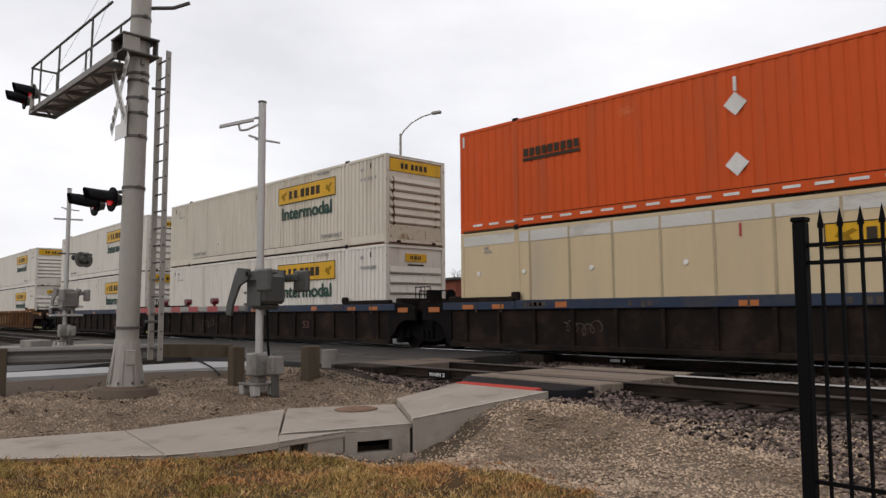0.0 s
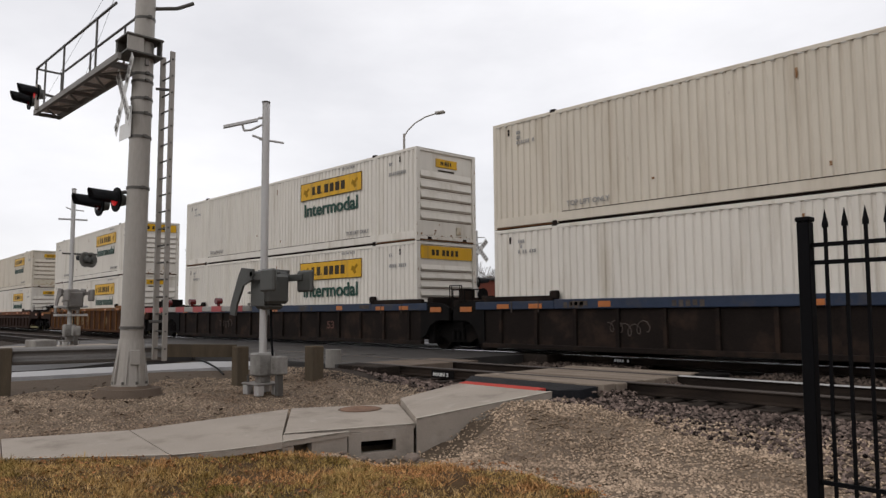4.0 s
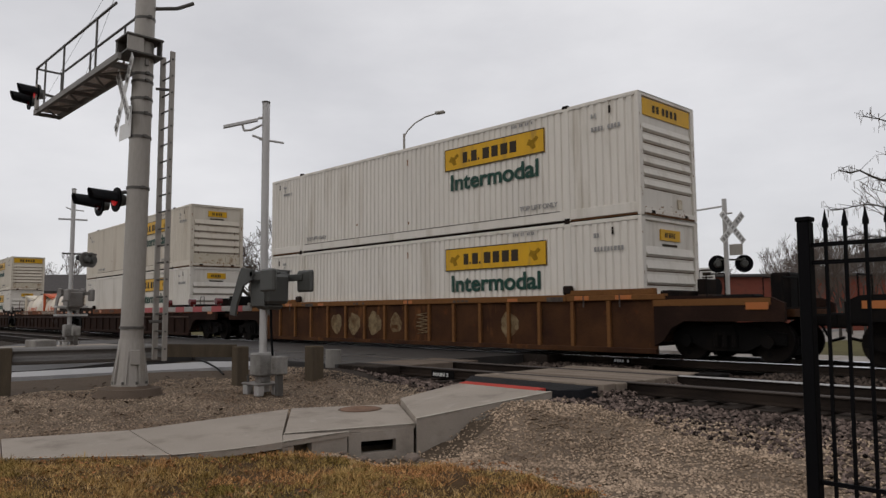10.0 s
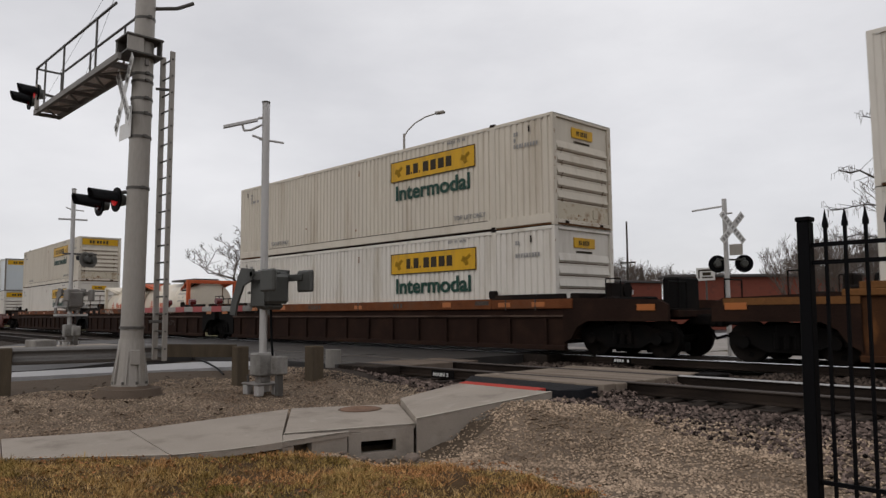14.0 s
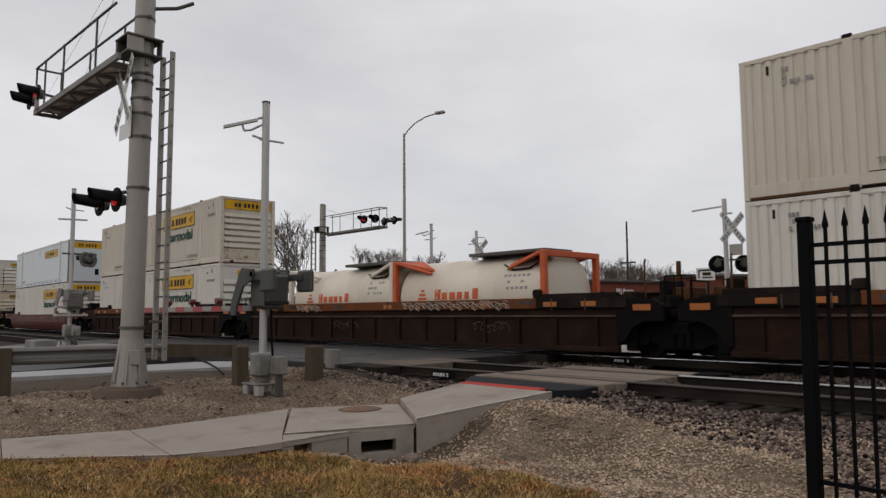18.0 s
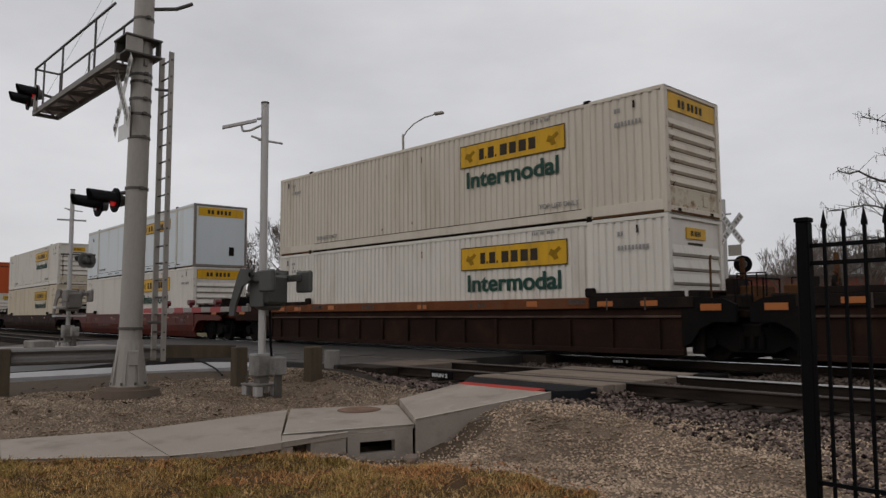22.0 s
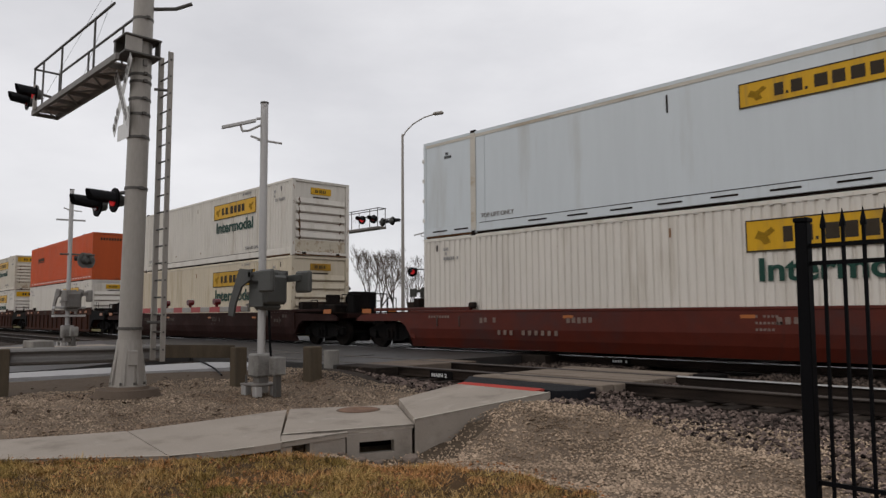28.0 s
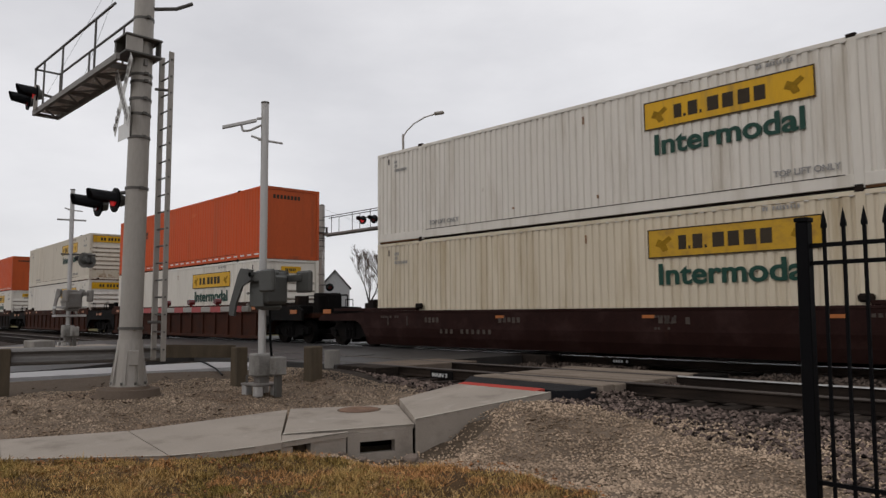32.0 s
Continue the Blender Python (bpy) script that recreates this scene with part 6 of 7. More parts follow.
def crossbuck(parent, x, y, z, rz, size=1.2, tilt=0):
    ob = part("crossbuck", bmesh.new(), M["sign_white"], parent, "white crossed warning boards with dark bars")
    bm = bmesh.new()
    for k, s_ in ((0, 1), (1, -1)):
        m = Matrix.Rotation(radians(45 * s_), 4, "Y")
        made = bmesh.ops.create_cube(bm, size=1.0, matrix=m @ Matrix.Translation((0, 0.012 * k, 0)) @ Matrix.Diagonal((size, 0.008, 0.225, 1)))["verts"]
    bm.to_mesh(ob.data)
    bm.free()
    ob.matrix_basis = pose(x, y, z, 0, 0, rz)
    bm = bmesh.new()
    for s_ in (1, -1):
        m = Matrix.Rotation(radians(45 * s_), 4, "Y")
        for i in range(9):
            u = -size * 0.42 + i * size * 0.105
            if s_ < 0 and abs(u) < 0.17:
                continue
            bmesh.ops.create_cube(bm, size=1.0, matrix=m @ Matrix.Translation((u, -0.010, 0)) @ Matrix.Diagonal((size * 0.06, 0.01, 0.12, 1)))
    small(part("dark_print", bm, M["grey_print"], ob))
    return ob


def crosswise(bm, x, y, z, r, h=0.045, gap=0.012):
    rod(bm, (x, y, z - h / 2), (x, y, z + h / 2), r + gap, seg=20)
    for u in (-1, 1):
        box(bm, x + u * (r + 0.01), x + u * (r + 0.075), y - 0.03, y + 0.03, z - h / 2, z + h / 2)


def mast_with_arm(name, label, bx, by, bz, s_, lit_tip, lit_mast):
    """A cantilever signal mast whose walkway arm reaches along x by s_ (-1 or 1), with traffic facing it from -y * s_."""
    near = s_ < 0
    ob = thing(name, label, "signal mast", m=pose(bx, by, bz, -0.69, 0.26, 0) if near else pose(bx, by, bz))
    part("footing", rods(((0, 0, -0.3), (0, 0, 0.035), 0.60, 0.585), ((0, 0, 0.03), (0, 0, 0.15), 0.535, 0.50), ((0, 0, 0.14), (0, 0, 0.195), 0.36, 0.33), seg=26), M["footing"], ob, "brown stained round concrete footing")
    top = 8.1 if near else 7.45
    part("mast", rods(((0, 0, 0.10), (0, 0, top), 0.19, 0.165), seg=28), M["galv"], ob)
    part("mast_cap", rods(((0, 0, top), (0, 0, top + 0.06), 0.18, 0.12), seg=20), M["dark_galv"], ob)
    bm = bmesh.new()
    rod(bm, (0, 0, 0.19), (0, 0, 0.225), 0.31, seg=8)
    rod(bm, (0, 0, 0.22), (0, 0, 0.98), 0.27, 0.2, seg=16)
    base = part("flared_base", bm, M["galv"], ob)
    for i in range(8):
        a = i * math.pi / 4 + 0.2
        bm = bmesh.new()
        c, s2 = math.cos(a), math.sin(a)
        v = [bm.verts.new((c * r + k * s2 * 0.012, s2 * r - k * c * 0.012, z)) for k in (-1, 1) for r, z in ((0.18, 0.22), (0.305, 0.22), (0.29, 0.36), (0.195, 0.95))]
        for q in ((0, 1, 2, 3), (7, 6, 5, 4), (0, 4, 5, 1), (1, 5, 6, 2), (2, 6, 7, 3), (3, 7, 4, 0)):
            bm.faces.new([v[j] for j in q])
        part("gusset", bm, M["galv"], base)
        bm = bmesh.new()
        rod(bm, (c * 0.28 + 0.05 * s2, s2 * 0.28 - 0.05 * c, 0.19), (c * 0.28 + 0.05 * s2, s2 * 0.28 - 0.05 * c, 0.27), 0.02, seg=6)
        part("anchor_bolt", bm, M["dark_galv"], base)
    part("access_cover", boxes((-0.01, 0.15, -0.275, -0.2, 0.55, 0.80), (0.05, 0.09, -0.285, -0.27, 0.76, 0.80), bevel=0.012), M["galv"], ob).matrix_basis = pose(0, 0, 0, 0, 0, 69)
    for z in (1.17, 3.58, 4.48, 4.89, 5.16, 5.47, 5.60, 6.62):
        bm = bmesh.new()
        crosswise(bm, 0, 0, z, 0.20 - 0.005 * z)
        part("band_clamp", bm, M["dark_galv"], ob)
    # bracket of the arm
    z0 = 5.79
    for z in (z0 + 0.12, z0 + 0.42):
        part("bracket_plate", boxes((-0.30, 0.30, -0.40, 0.24, z - 0.02, z + 0.02), bevel=0.01), M["dark_galv"], ob)
    part("bracket_web", boxes((-0.30, -0.22, -0.38, 0.22, z0 + 0.14, z0 + 0.40), (0.1, 0.28, 0.19, 0.22, z0 + 0.14, z0 + 0.40)), M["dark_galv"], ob)
    part("bracket_face", boxes((0.24, 0.27, -0.38, -0.1, z0 + 0.14, z0 + 0.40)), M["galv"], ob)
    reach = 4.8 if near else 5.1
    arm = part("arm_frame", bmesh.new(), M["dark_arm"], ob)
    arm.matrix_basis = pose(0, s_ * 0.25, 0)
    bm = bmesh.new()
    for yy in (-0.24, 0.24):
        a0, a1 = -s_ * 0.22, s_ * reach
        box(bm, min(a0, a1), max(a0, a1), yy - 0.03, yy + 0.03, z0 - 0.05, z0 + 0.06)
    for i in range(7):
        x = s_ * (0.3 + i * (reach - 0.33) / 6)
        box(bm, x - 0.02, x + 0.02, -0.23, 0.23, z0 - 0.05, z0 + 0.03)
        if i < 6:
            x2 = s_ * (0.3 + (i + 1) * (reach - 0.33) / 6)
            rod(bm, (x, -0.23 if i % 2 else 0.23, z0 - 0.03), (x2, 0.23 if i % 2 else -0.23, z0 - 0.03), 0.02, seg=6)
    bm.to_mesh(arm.data)
    bm.free()
    bm = bmesh.new()
    for i in range(13):
        yy = -0.21 + i * 0.42 / 12
        a0, a1 = s_ * 0.28, s_ * (reach - 0.02)
        box(bm, min(a0, a1), max(a0, a1), yy - 0.009, yy + 0.009, z0 + 0.05, z0 + 0.066)
    for i in range(40):
        x = s_ * (0.3 + i * (reach - 0.36) / 39)
        box(bm, x - 0.012, x + 0.012, -0.22, 0.22, z0 + 0.046, z0 + 0.056)
    part("walkway_grating", bm, M["grate_brown"], arm, "brown weathered grating")
    bm = bmesh.new()
    for yy in (-0.25, 0.25):
        for i, x in enumerate((0.95, 2.85, reach - 0.05)):
            rod(bm, (s_ * x, yy, z0), (s_ * x, yy, z0 + 1.0), 0.021, seg=6)
        rod(bm, (0, yy, z0 + 1.0), (s_ * reach, yy, z0 + 1.0), 0.024, seg=6)
    rod(bm, (s_ * reach, -0.25, z0 + 1.0), (s_ * reach, 0.25, z0 + 1.0), 0.024, seg=6)
    rod(bm, (s_ * (reach - 0.7), -0.25, z0 + 0.0), (s_ * (reach - 0.7), -0.25, z0 + 1.0), 0.02, seg=6)
    part("handrail", bm, M["rail_pipe"], arm, "galvanised pipe handrail")
    bm = bmesh.new()
    for yy in (-0.3, 0.3):
        rod(bm, (0, 0, top - 0.2), (s_ * (reach - 0.8), yy, z0 + 0.05), 0.003, seg=4)
    part("stay_cable", bm, M["dark_galv"], arm)
    rz = 0 if s_ < 0 else 180
    part("lamp_support", rods(((s_ * (reach - 0.35), -s_ * -0.3, z0), (s_ * (reach - 0.35), -s_ * -0.3, z0 + 0.55), 0.045), seg=10), M["galv"], arm)
    return ob, z0, reach


def ladder(name, label, x, y, z0, z1, lean):
    """Rungs along x; it leans out by lean at the top."""
    ob = thing(name, label, "ladder", m=pose(x, y, 0, 0, lean, 0))
    for u in (-0.2, 0.2):
        part("side_rail", boxes((u - 0.012, u + 0.012, -0.045, 0.045, z0, z1), (u - 0.03 if u < 0 else u + 0.012, u - 0.012 if u < 0 else u + 0.03, -0.045, -0.03, z0, z1)), M["galv"], ob)
    n = int((z1 - z0) / 0.3)
    for i in range(n):
        z = z0 + 0.2 + i * 0.3
        part("rung", rods(((-0.23, 0, z), (0.23, 0, z), 0.016), seg=6), M["dark_galv"], ob)
    for z in (0.95, 5.05):
        part("standoff", rods(((0.1, 0, z), (0.0, -0.2, z), 0.025), seg=6), M["dark_galv"], ob)
    return ob


MX, MY, MZ = -12.9, -9.835, -0.32
mast, az, reach = mast_with_arm("signal_mast", "tall grey steel cantilever signal mast over the road, with walkway arm", MX, MY, MZ, -1, None, None)
flasher(mast, -0.74, -0.22, 3.53, 1, (False, True))
part("lamp_bracket", rods(((0, 0, 3.55), (-0.45, -0.12, 3.55), 0.035)), M["dark_galv"], mast)
flasher(mast, -reach - 0.07, -0.5, az + 0.50, -3, (False, True), 0.36, 0.36, 0.2)
part("lamp_bracket", rods(((-reach + 0.35, 0.3, az + 0.3), (-reach - 0.07, -0.48, az + 0.50), 0.03)), M["dark_galv"], mast)
crossbuck(mast, -0.2, -0.25, 5.24, -8, 1.6)
part("track_count_sign", boxes((-0.45, 0.08, -0.20, -0.19, 4.46, 4.74), (-0.20, 0.08, -0.20, -0.19, 4.74, 5.02), bevel=0.003), M["sign_white"], mast, "pale blank sign plate")
bm = bmesh.new()
pipe(bm, [(0.07, 0.15, 6.85), (0.2, 0.5, 6.92), (0.3, 0.75, 7.06)], 0.035)
part("top_bracket", bm, M["dark_galv"], mast)
ladder("mast_ladder", "narrow aluminium ladder fixed to the signal mast", MX + 0.12, MY + 0.45, 0.28, 5.72, 0.6)


def gate(name, label, x, y, z, rz, arm_len, lit, top=5.14, heavy=True, turn=1, cast="mech", drop=0.0, wind=True):
    """A crossing gate on its pole, with the mechanism, counterweights, lowered striped arm and wind tee."""
    ob = thing(name, label, "crossing gate", m=pose(x, y, z, 0, 0, rz))
    part("pole", rods(((0, 0, 0.55), (0, 0, top), 0.068), seg=18), M["galv_light"], ob)
    part("base_casting", boxes((-0.17, 0.15, -0.17, 0.17, 0.28, 0.68), bevel=0.03), M["galv_dull"], ob)
    for u, v in ((-0.2, -0.17), (-0.2, 0.17), (0.18, -0.17), (0.18, 0.17)):
        part("foot", boxes((u - 0.07, u + 0.07, v - 0.07, v + 0.07, -0.05, 0.15), bevel=0.02), M["galv_light"], ob)
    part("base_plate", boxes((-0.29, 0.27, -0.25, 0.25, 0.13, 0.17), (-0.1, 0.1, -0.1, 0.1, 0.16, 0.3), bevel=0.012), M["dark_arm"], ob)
    part("levelling_rod", rods(((-0.2, -0.17, 0.09), (-0.2, -0.17, 0.3), 0.02)), M["dark_galv"], ob)
    part("junction_box", boxes((0.28, 0.50, -0.02, 0.20, 0.32, 0.63), bevel=0.02), M["galv_dull"], ob)
    part("box_post", boxes((0.34, 0.44, 0.04, 0.14, -0.05, 0.32)), M["dark_galv"], ob)
    mech = part("gate_mechanism", boxes((-0.20, 0.34, -0.14, 0.32, 1.20, 1.72), (-0.14, 0.26, -0.1, 0.26, 1.10, 1.22), bevel=0.05), M[cast], ob, "grey cast gate mechanism")
    for z in (1.2, 1.4, 1.6):
        part("hinge_bolt", rods(((-0.21, -0.18, z), (-0.17, -0.18, z), 0.025), seg=8), M["galv"], mech)
    part("conduit", pipe(bmesh.new(), [(0.08, 0.1, 1.1), (0.09, 0.1, 0.85), (0.12, 0.1, 0.5), (0.16, 0.1, 0.30)], 0.022), M["black"], mech)
    part("mechanism_cap", boxes((-0.14, 0.24, -0.1, 0.22, 1.70, 1.80), bevel=0.04), M[cast], mech)
    part("mechanism_lid", boxes((-0.16, 0.30, -0.17, -0.14, 1.16, 1.66), bevel=0.01), M[cast], mech)
    bm = bmesh.new()
    rod(bm, (0.08, -0.3, 1.72), (0.08, 0.45, 1.72), 0.05)
    for yy in (-0.28, 0.42):
        prof = [(0.10, 1.62), (0.14, 1.80), (-0.26, 1.84), (-0.36, 1.72), (-0.64, 1.20), (-0.66, 1.02), (-0.48, 1.0), (-0.42, 1.20), (-0.2, 1.52)]
        va = [bm.verts.new((a_, yy - 0.02, b_)) for a_, b_ in prof]
        vb = [bm.verts.new((a_, yy + 0.02, b_)) for a_, b_ in prof]
        k = len(prof)
        for i in range(k):
            bm.faces.new((va[i], va[(i + 1) % k], vb[(i + 1) % k], vb[i]))
        bm.faces.new(va)
        bm.faces.new(vb[::-1])
    bmesh.ops.recalc_face_normals(bm, faces=bm.faces[:])
    part("arm_cradle", bm, M[cast], mech)
    if heavy:
        for yy in (-0.33, 0.40):
            part("counterweight", boxes((0.42, 0.86, yy, yy + 0.09, 1.40, 1.78), bevel=0.03), M[cast], mech, "dark slab counterweight")
        for yy in (-0.25, 0.37):
            part("weight_arm", boxes((0.1, 0.62, yy, yy + 0.05, 1.60, 1.72), bevel=0.01), M[cast], mech)
    arm = part("gate_arm", boxes((-arm_len, -0.45, -0.03, 0.03, 1.41, 1.51), bevel=0.01), M["arm_white"], ob, "lowered white and red striped gate arm")
    n = int(arm_len / 0.82)
    for i in range(n):
        u = -0.7 - i * 0.82
        part("stripe", boxes((u - 0.41, u, -0.034, 0.034, 1.407, 1.513)), M["red"], arm)
    for k in range(3 if arm_len > 4 else 0):
        u = -1.7 - 1.15 * k
        bm = rods(((u, 0, 1.51), (u, 0, 1.57), 0.03))
        rod(bm, (u, -0.06, 1.61), (u, 0.06, 1.61), 0.06, seg=12)
        part("arm_lamp", bm, M["lit" if lit else "lens"], arm, "small red arm lamp")
    part("cross_bar", rods(((-0.06, -0.10, top - 0.66), (0.15, 0.28, top - 0.71), 0.02), ((-0.12, -0.2, top - 0.60), (-0.02, -0.05, top - 0.66), 0.02)), M["galv_light"], ob)
    bm = bmesh.new()
    slab(bm, [(turn * a_, turn * b_, c_) for a_, b_, c_ in ((-0.36, -0.64, top - 0.46), (-0.07, -0.13, top - 0.30), (-0.02, -0.15, top - 0.29), (-0.32, -0.66, top - 0.45))], 0.05)
    pipe(bm, [(-0.07, -0.12, top - 0.28), (0.02, 0.05, top - 0.26)], 0.025)
    pipe(bm, [(turn * a_, turn * b_, c_) for a_, b_, c_ in ((-0.20, -0.36, top - 0.40), (-0.19, -0.33, top - 0.52), (-0.13, -0.22, top - 0.50), (0.0, 0.0, top - 0.36))], 0.02)
    if wind:
        part("wind_bracket", bm, M["galv_light"], ob)
    else:
        bm.free()
        part("wind_bracket", rods(((-0.1, -0.42, top - 1.0), (0.1, 0.42, top - 1.0), 0.03)), M["galv_light"], ob)
    for piece in ob.children:
        if piece.name.split(".")[0] in ("gate_mechanism",):
            piece.matrix_basis = pose(0, 0, 0.33 - drop)
    part("pole_cap", rods(((0, 0, top), (0, 0, top + 0.03), 0.075), seg=18), M["dark_galv"], ob)
    return ob


gate("crossing_gate", "grey crossing gate with its striped arm lowered across the road", -11.62, -8.03, -0.29, 0, 5.7, False)
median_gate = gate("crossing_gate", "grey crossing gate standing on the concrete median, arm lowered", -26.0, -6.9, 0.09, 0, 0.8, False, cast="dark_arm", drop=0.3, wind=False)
flasher(median_gate, 0.06, 0.52, 2.95, -62, (False, False), 0.12, 0.3, 0.255, "lamp_back")
part("lamp_arm", rods(((0.0, -0.3, 3.0), (0.1, 0.75, 3.0), 0.03), ((0.1, 0.62, 2.8), (0.1, 0.62, 3.0), 0.025)), M["dark_galv"], median_gate)
for z in (0.95, 1.22):
    part("guard_bar", boxes((-0.15, 0.2, -0.45, 0.5, z, z + 0.07), bevel=0.01), M["galv_light"], median_gate)
far_gate = gate("crossing_gate", "grey crossing gate on the far side of the tracks", -24.69, 8.0, 0.08, 180, 1.3, False, 5.0, True, -1)
flasher(far_gate, 0.47, 0.15, 3.0, -115, (True, False))
far_post = thing("crossbuck_post", "slim grey post with a crossbuck and dark lamps beyond the tracks", "crossing signal", m=pose(-21.83, 8.0, -0.3))
part("pole", rods(((0, 0, 0), (0, 0, 4.85), 0.065), seg=14), M["galv_light"], far_post)
crossbuck(far_post, 0.25, -0.05, 4.0, 88, 1.25)
flasher(far_post, 0.1, -0.2, 2.75, 150, (False, False))
part("cross_bar", rods(((-0.5, 0, 4.3), (0.3, 0, 4.3), 0.02), ((0, 0, 4.55), (0.35, 0.15, 4.55), 0.02)), M["galv_light"], far_post)
side_post = thing("crossbuck_post", "pale grey post with crossbuck and two round lamps", "crossing signal", m=pose(-10.79, 8.0, -0.4))
part("pole", rods(((0, 0, 0), (0, 0, 5.03), 0.075), seg=16), M["galv_light"], side_post)
crossbuck(side_post, 0.2, 0.1, 4.1, 70, 1.3)
flasher(side_post, 0.05, 0.2, 3.08, 215, (False, False), disc=0.28)
part("wind_bracket", rods(((-1.0, -0.2, 4.72), (0, 0, 4.8), 0.03), ((-0.15, 0, 4.55), (0.25, 0, 4.55), 0.03)), M["galv_light"], side_post)
part("sign_plate", boxes((0.12, 0.55, -0.03, 0.0, 3.2, 3.55), bevel=0.01), M["galv"], side_post)
notice = thing("notice_board", "small white notice board on a post beyond the tracks", "sign", m=pose(-12.05, 9.1, -0.2))
part("post", rods(((0, 0, 0), (0, 0, 2.3), 0.03)), M["dark_galv"], notice)
part("board", boxes((-0.34, 0.34, -0.05, -0.03, 2.28, 2.72), bevel=0.01), M["sign_white"], notice)
small(part("dark_print", boxes((-0.26, 0.26, -0.056, -0.05, 2.60, 2.66), (-0.26, -0.21, -0.056, -0.05, 2.36, 2.60), (-0.12, 0.26, -0.056, -0.05, 2.36, 2.41), (-0.1, 0.2, -0.056, -0.05, 2.45, 2.56)), M["ink"], notice))

far_mast, faz, freach = mast_with_arm("signal_mast", "grey cantilever signal mast with a walkway arm beyond the tracks", -34.3, 8.6, -0.35, 1, None, None)
flasher(far_mast, freach + 0.1, 0.5, faz + 0.45, 180, (False, False))
flasher(far_mast, freach - 0.25, -0.45, faz + 0.5, 20, (True, False), 0.34)
crossbuck(far_mast, 0.55, -0.3, 4.4, -28, 1.2)
flasher(far_mast, 0.4, -0.2, 3.0, 60, (False, False))
ladder("mast_ladder", "narrow aluminium ladder fixed to the far signal mast", -34.75, 8.3, 0.0, 5.7, 0)

lamp = thing("street_lamp", "tall grey street lamp with a curved bracket arm beyond the tracks", "street lamp", m=pose(-28.1, 9.3, -0.3))
part("pole", rods(((0, 0, 0), (0, 0, 10.45), 0.10, 0.06), seg=14), M["galv"], lamp)
bm = bmesh.new()
pts = [Vector((0, 0, 10.3)), Vector((0.12, 0.12, 10.6)), Vector((0.45, 0.35, 10.98)), Vector((0.95, 0.62, 11.25)), Vector((1.5, 0.9, 11.38))]
pipe(bm, pts, 0.035)
part("bracket_arm", bm, M["galv"], lamp)
bm = boxes((-0.1, 0.42, -0.12, 0.12, -0.07, 0.08), bevel=0.05)
lum = part("luminaire", bm, M["galv"], lamp, "grey cobra-head luminaire")
lum.matrix_basis = pose(1.5, 0.9, 11.38, 0, -4, 30)

# guard rail and posts
M["guard_steel"] = mat("dull_grey_guard_steel", (0.15, 0.14, 0.13), 0.5, metal=0.35, vary=0.2, scale=1.5, stretch=(1, 0.3, 1), dirt=(0.09, 0.078, 0.066), dirt_amount=0.35)
guard = thing("guard_rail", "galvanised corrugated guard rail on weathered timber posts", "guard rail")
W_BEAM = [(0.0, -0.155), (0.05, -0.13), (0.07, -0.09), (0.01, -0.04), (0.0, 0.0), (0.01, 0.04), (0.07, 0.09), (0.05, 0.13), (0.0, 0.155), (-0.006, 0.155), (-0.006, 0.0), (-0.006, -0.155)]
g0, g1, g2 = Vector((-15.6, -13.9, 0.35)), Vector((-14.72, -11.36, 0.36)), Vector((-13.72, -8.95, 0.37))
part("beam", extrude(bmesh.new(), W_BEAM, g0, g2), M["guard_steel"], guard)
part("timber_beam", extrude(bmesh.new(), [(-0.04, -0.12), (0.04, -0.12), (0.04, 0.12), (-0.04, 0.12)], g2 + Vector((0.02, 0, 0.03)), (-13.2, -7.7, 0.36)), M["timber"], guard, "weathered timber end beam")
for q, w in ((g1, 0.11), (Vector((-13.15, -7.72, 0.3)), 0.12)):
    part("post", boxes((q.x + 0.02, q.x + 0.02 + 2 * w, q.y - w, q.y + w, -0.6, q.z + 0.15), bevel=0.015), M["timber"], guard)
post = thing("timber_post", "squat weathered timber post beside the gate", "post", m=pose(-12.25, -6.55, -0.32))
part("body", boxes((-0.15, 0.15, -0.13, 0.13, -0.3, 0.76), bevel=0.02), M["timber"], post)
M["bollard"] = mat("weathered_grey_bollard", (0.22, 0.205, 0.185), 0.75, vary=0.2, scale=2, dirt=(0.13, 0.115, 0.10), dirt_amount=0.35, stretch=(1, 1, 0.3))
bol = thing("bollard", "pale grey round concrete bollard by the track", "bollard", m=pose(-13.25, -5.4, -0.24))
part("body", rods(((0, 0, -0.15), (0, 0, 0.53), 0.165), seg=22), M["bollard"], bol)
box_ = thing("relay_box", "grey concrete block beside the median gate", "block", m=pose(-25.0, -8.0, 0.09))
part("body", boxes((-0.55, 0.55, -0.3, 0.3, 0, 0.24), bevel=0.03), M["bollard"], box_)
blk = thing("switch_box", "small dark iron box lying between the rails", "box", m=pose(-6.08, -2.62, -0.2))
part("body", boxes((-0.2, 0.2, -0.25, 0.25, 0.0, 0.2), bevel=0.02), M["iron"], blk)
mark = thing("track_marker", "white lettering painted on a dark plate at the rail", "marker", m=pose(-10.64, -4.93, -0.19))
part("plate", boxes((0, 0.62, 0.0, 0.02, 0.0, 0.16), bevel=0.004), M["iron"], mark)
words("lettering", "MAIN 2", 0.07, 0.42, M["sign_white"], mark, pose(0.06, -0.006, 0.04))

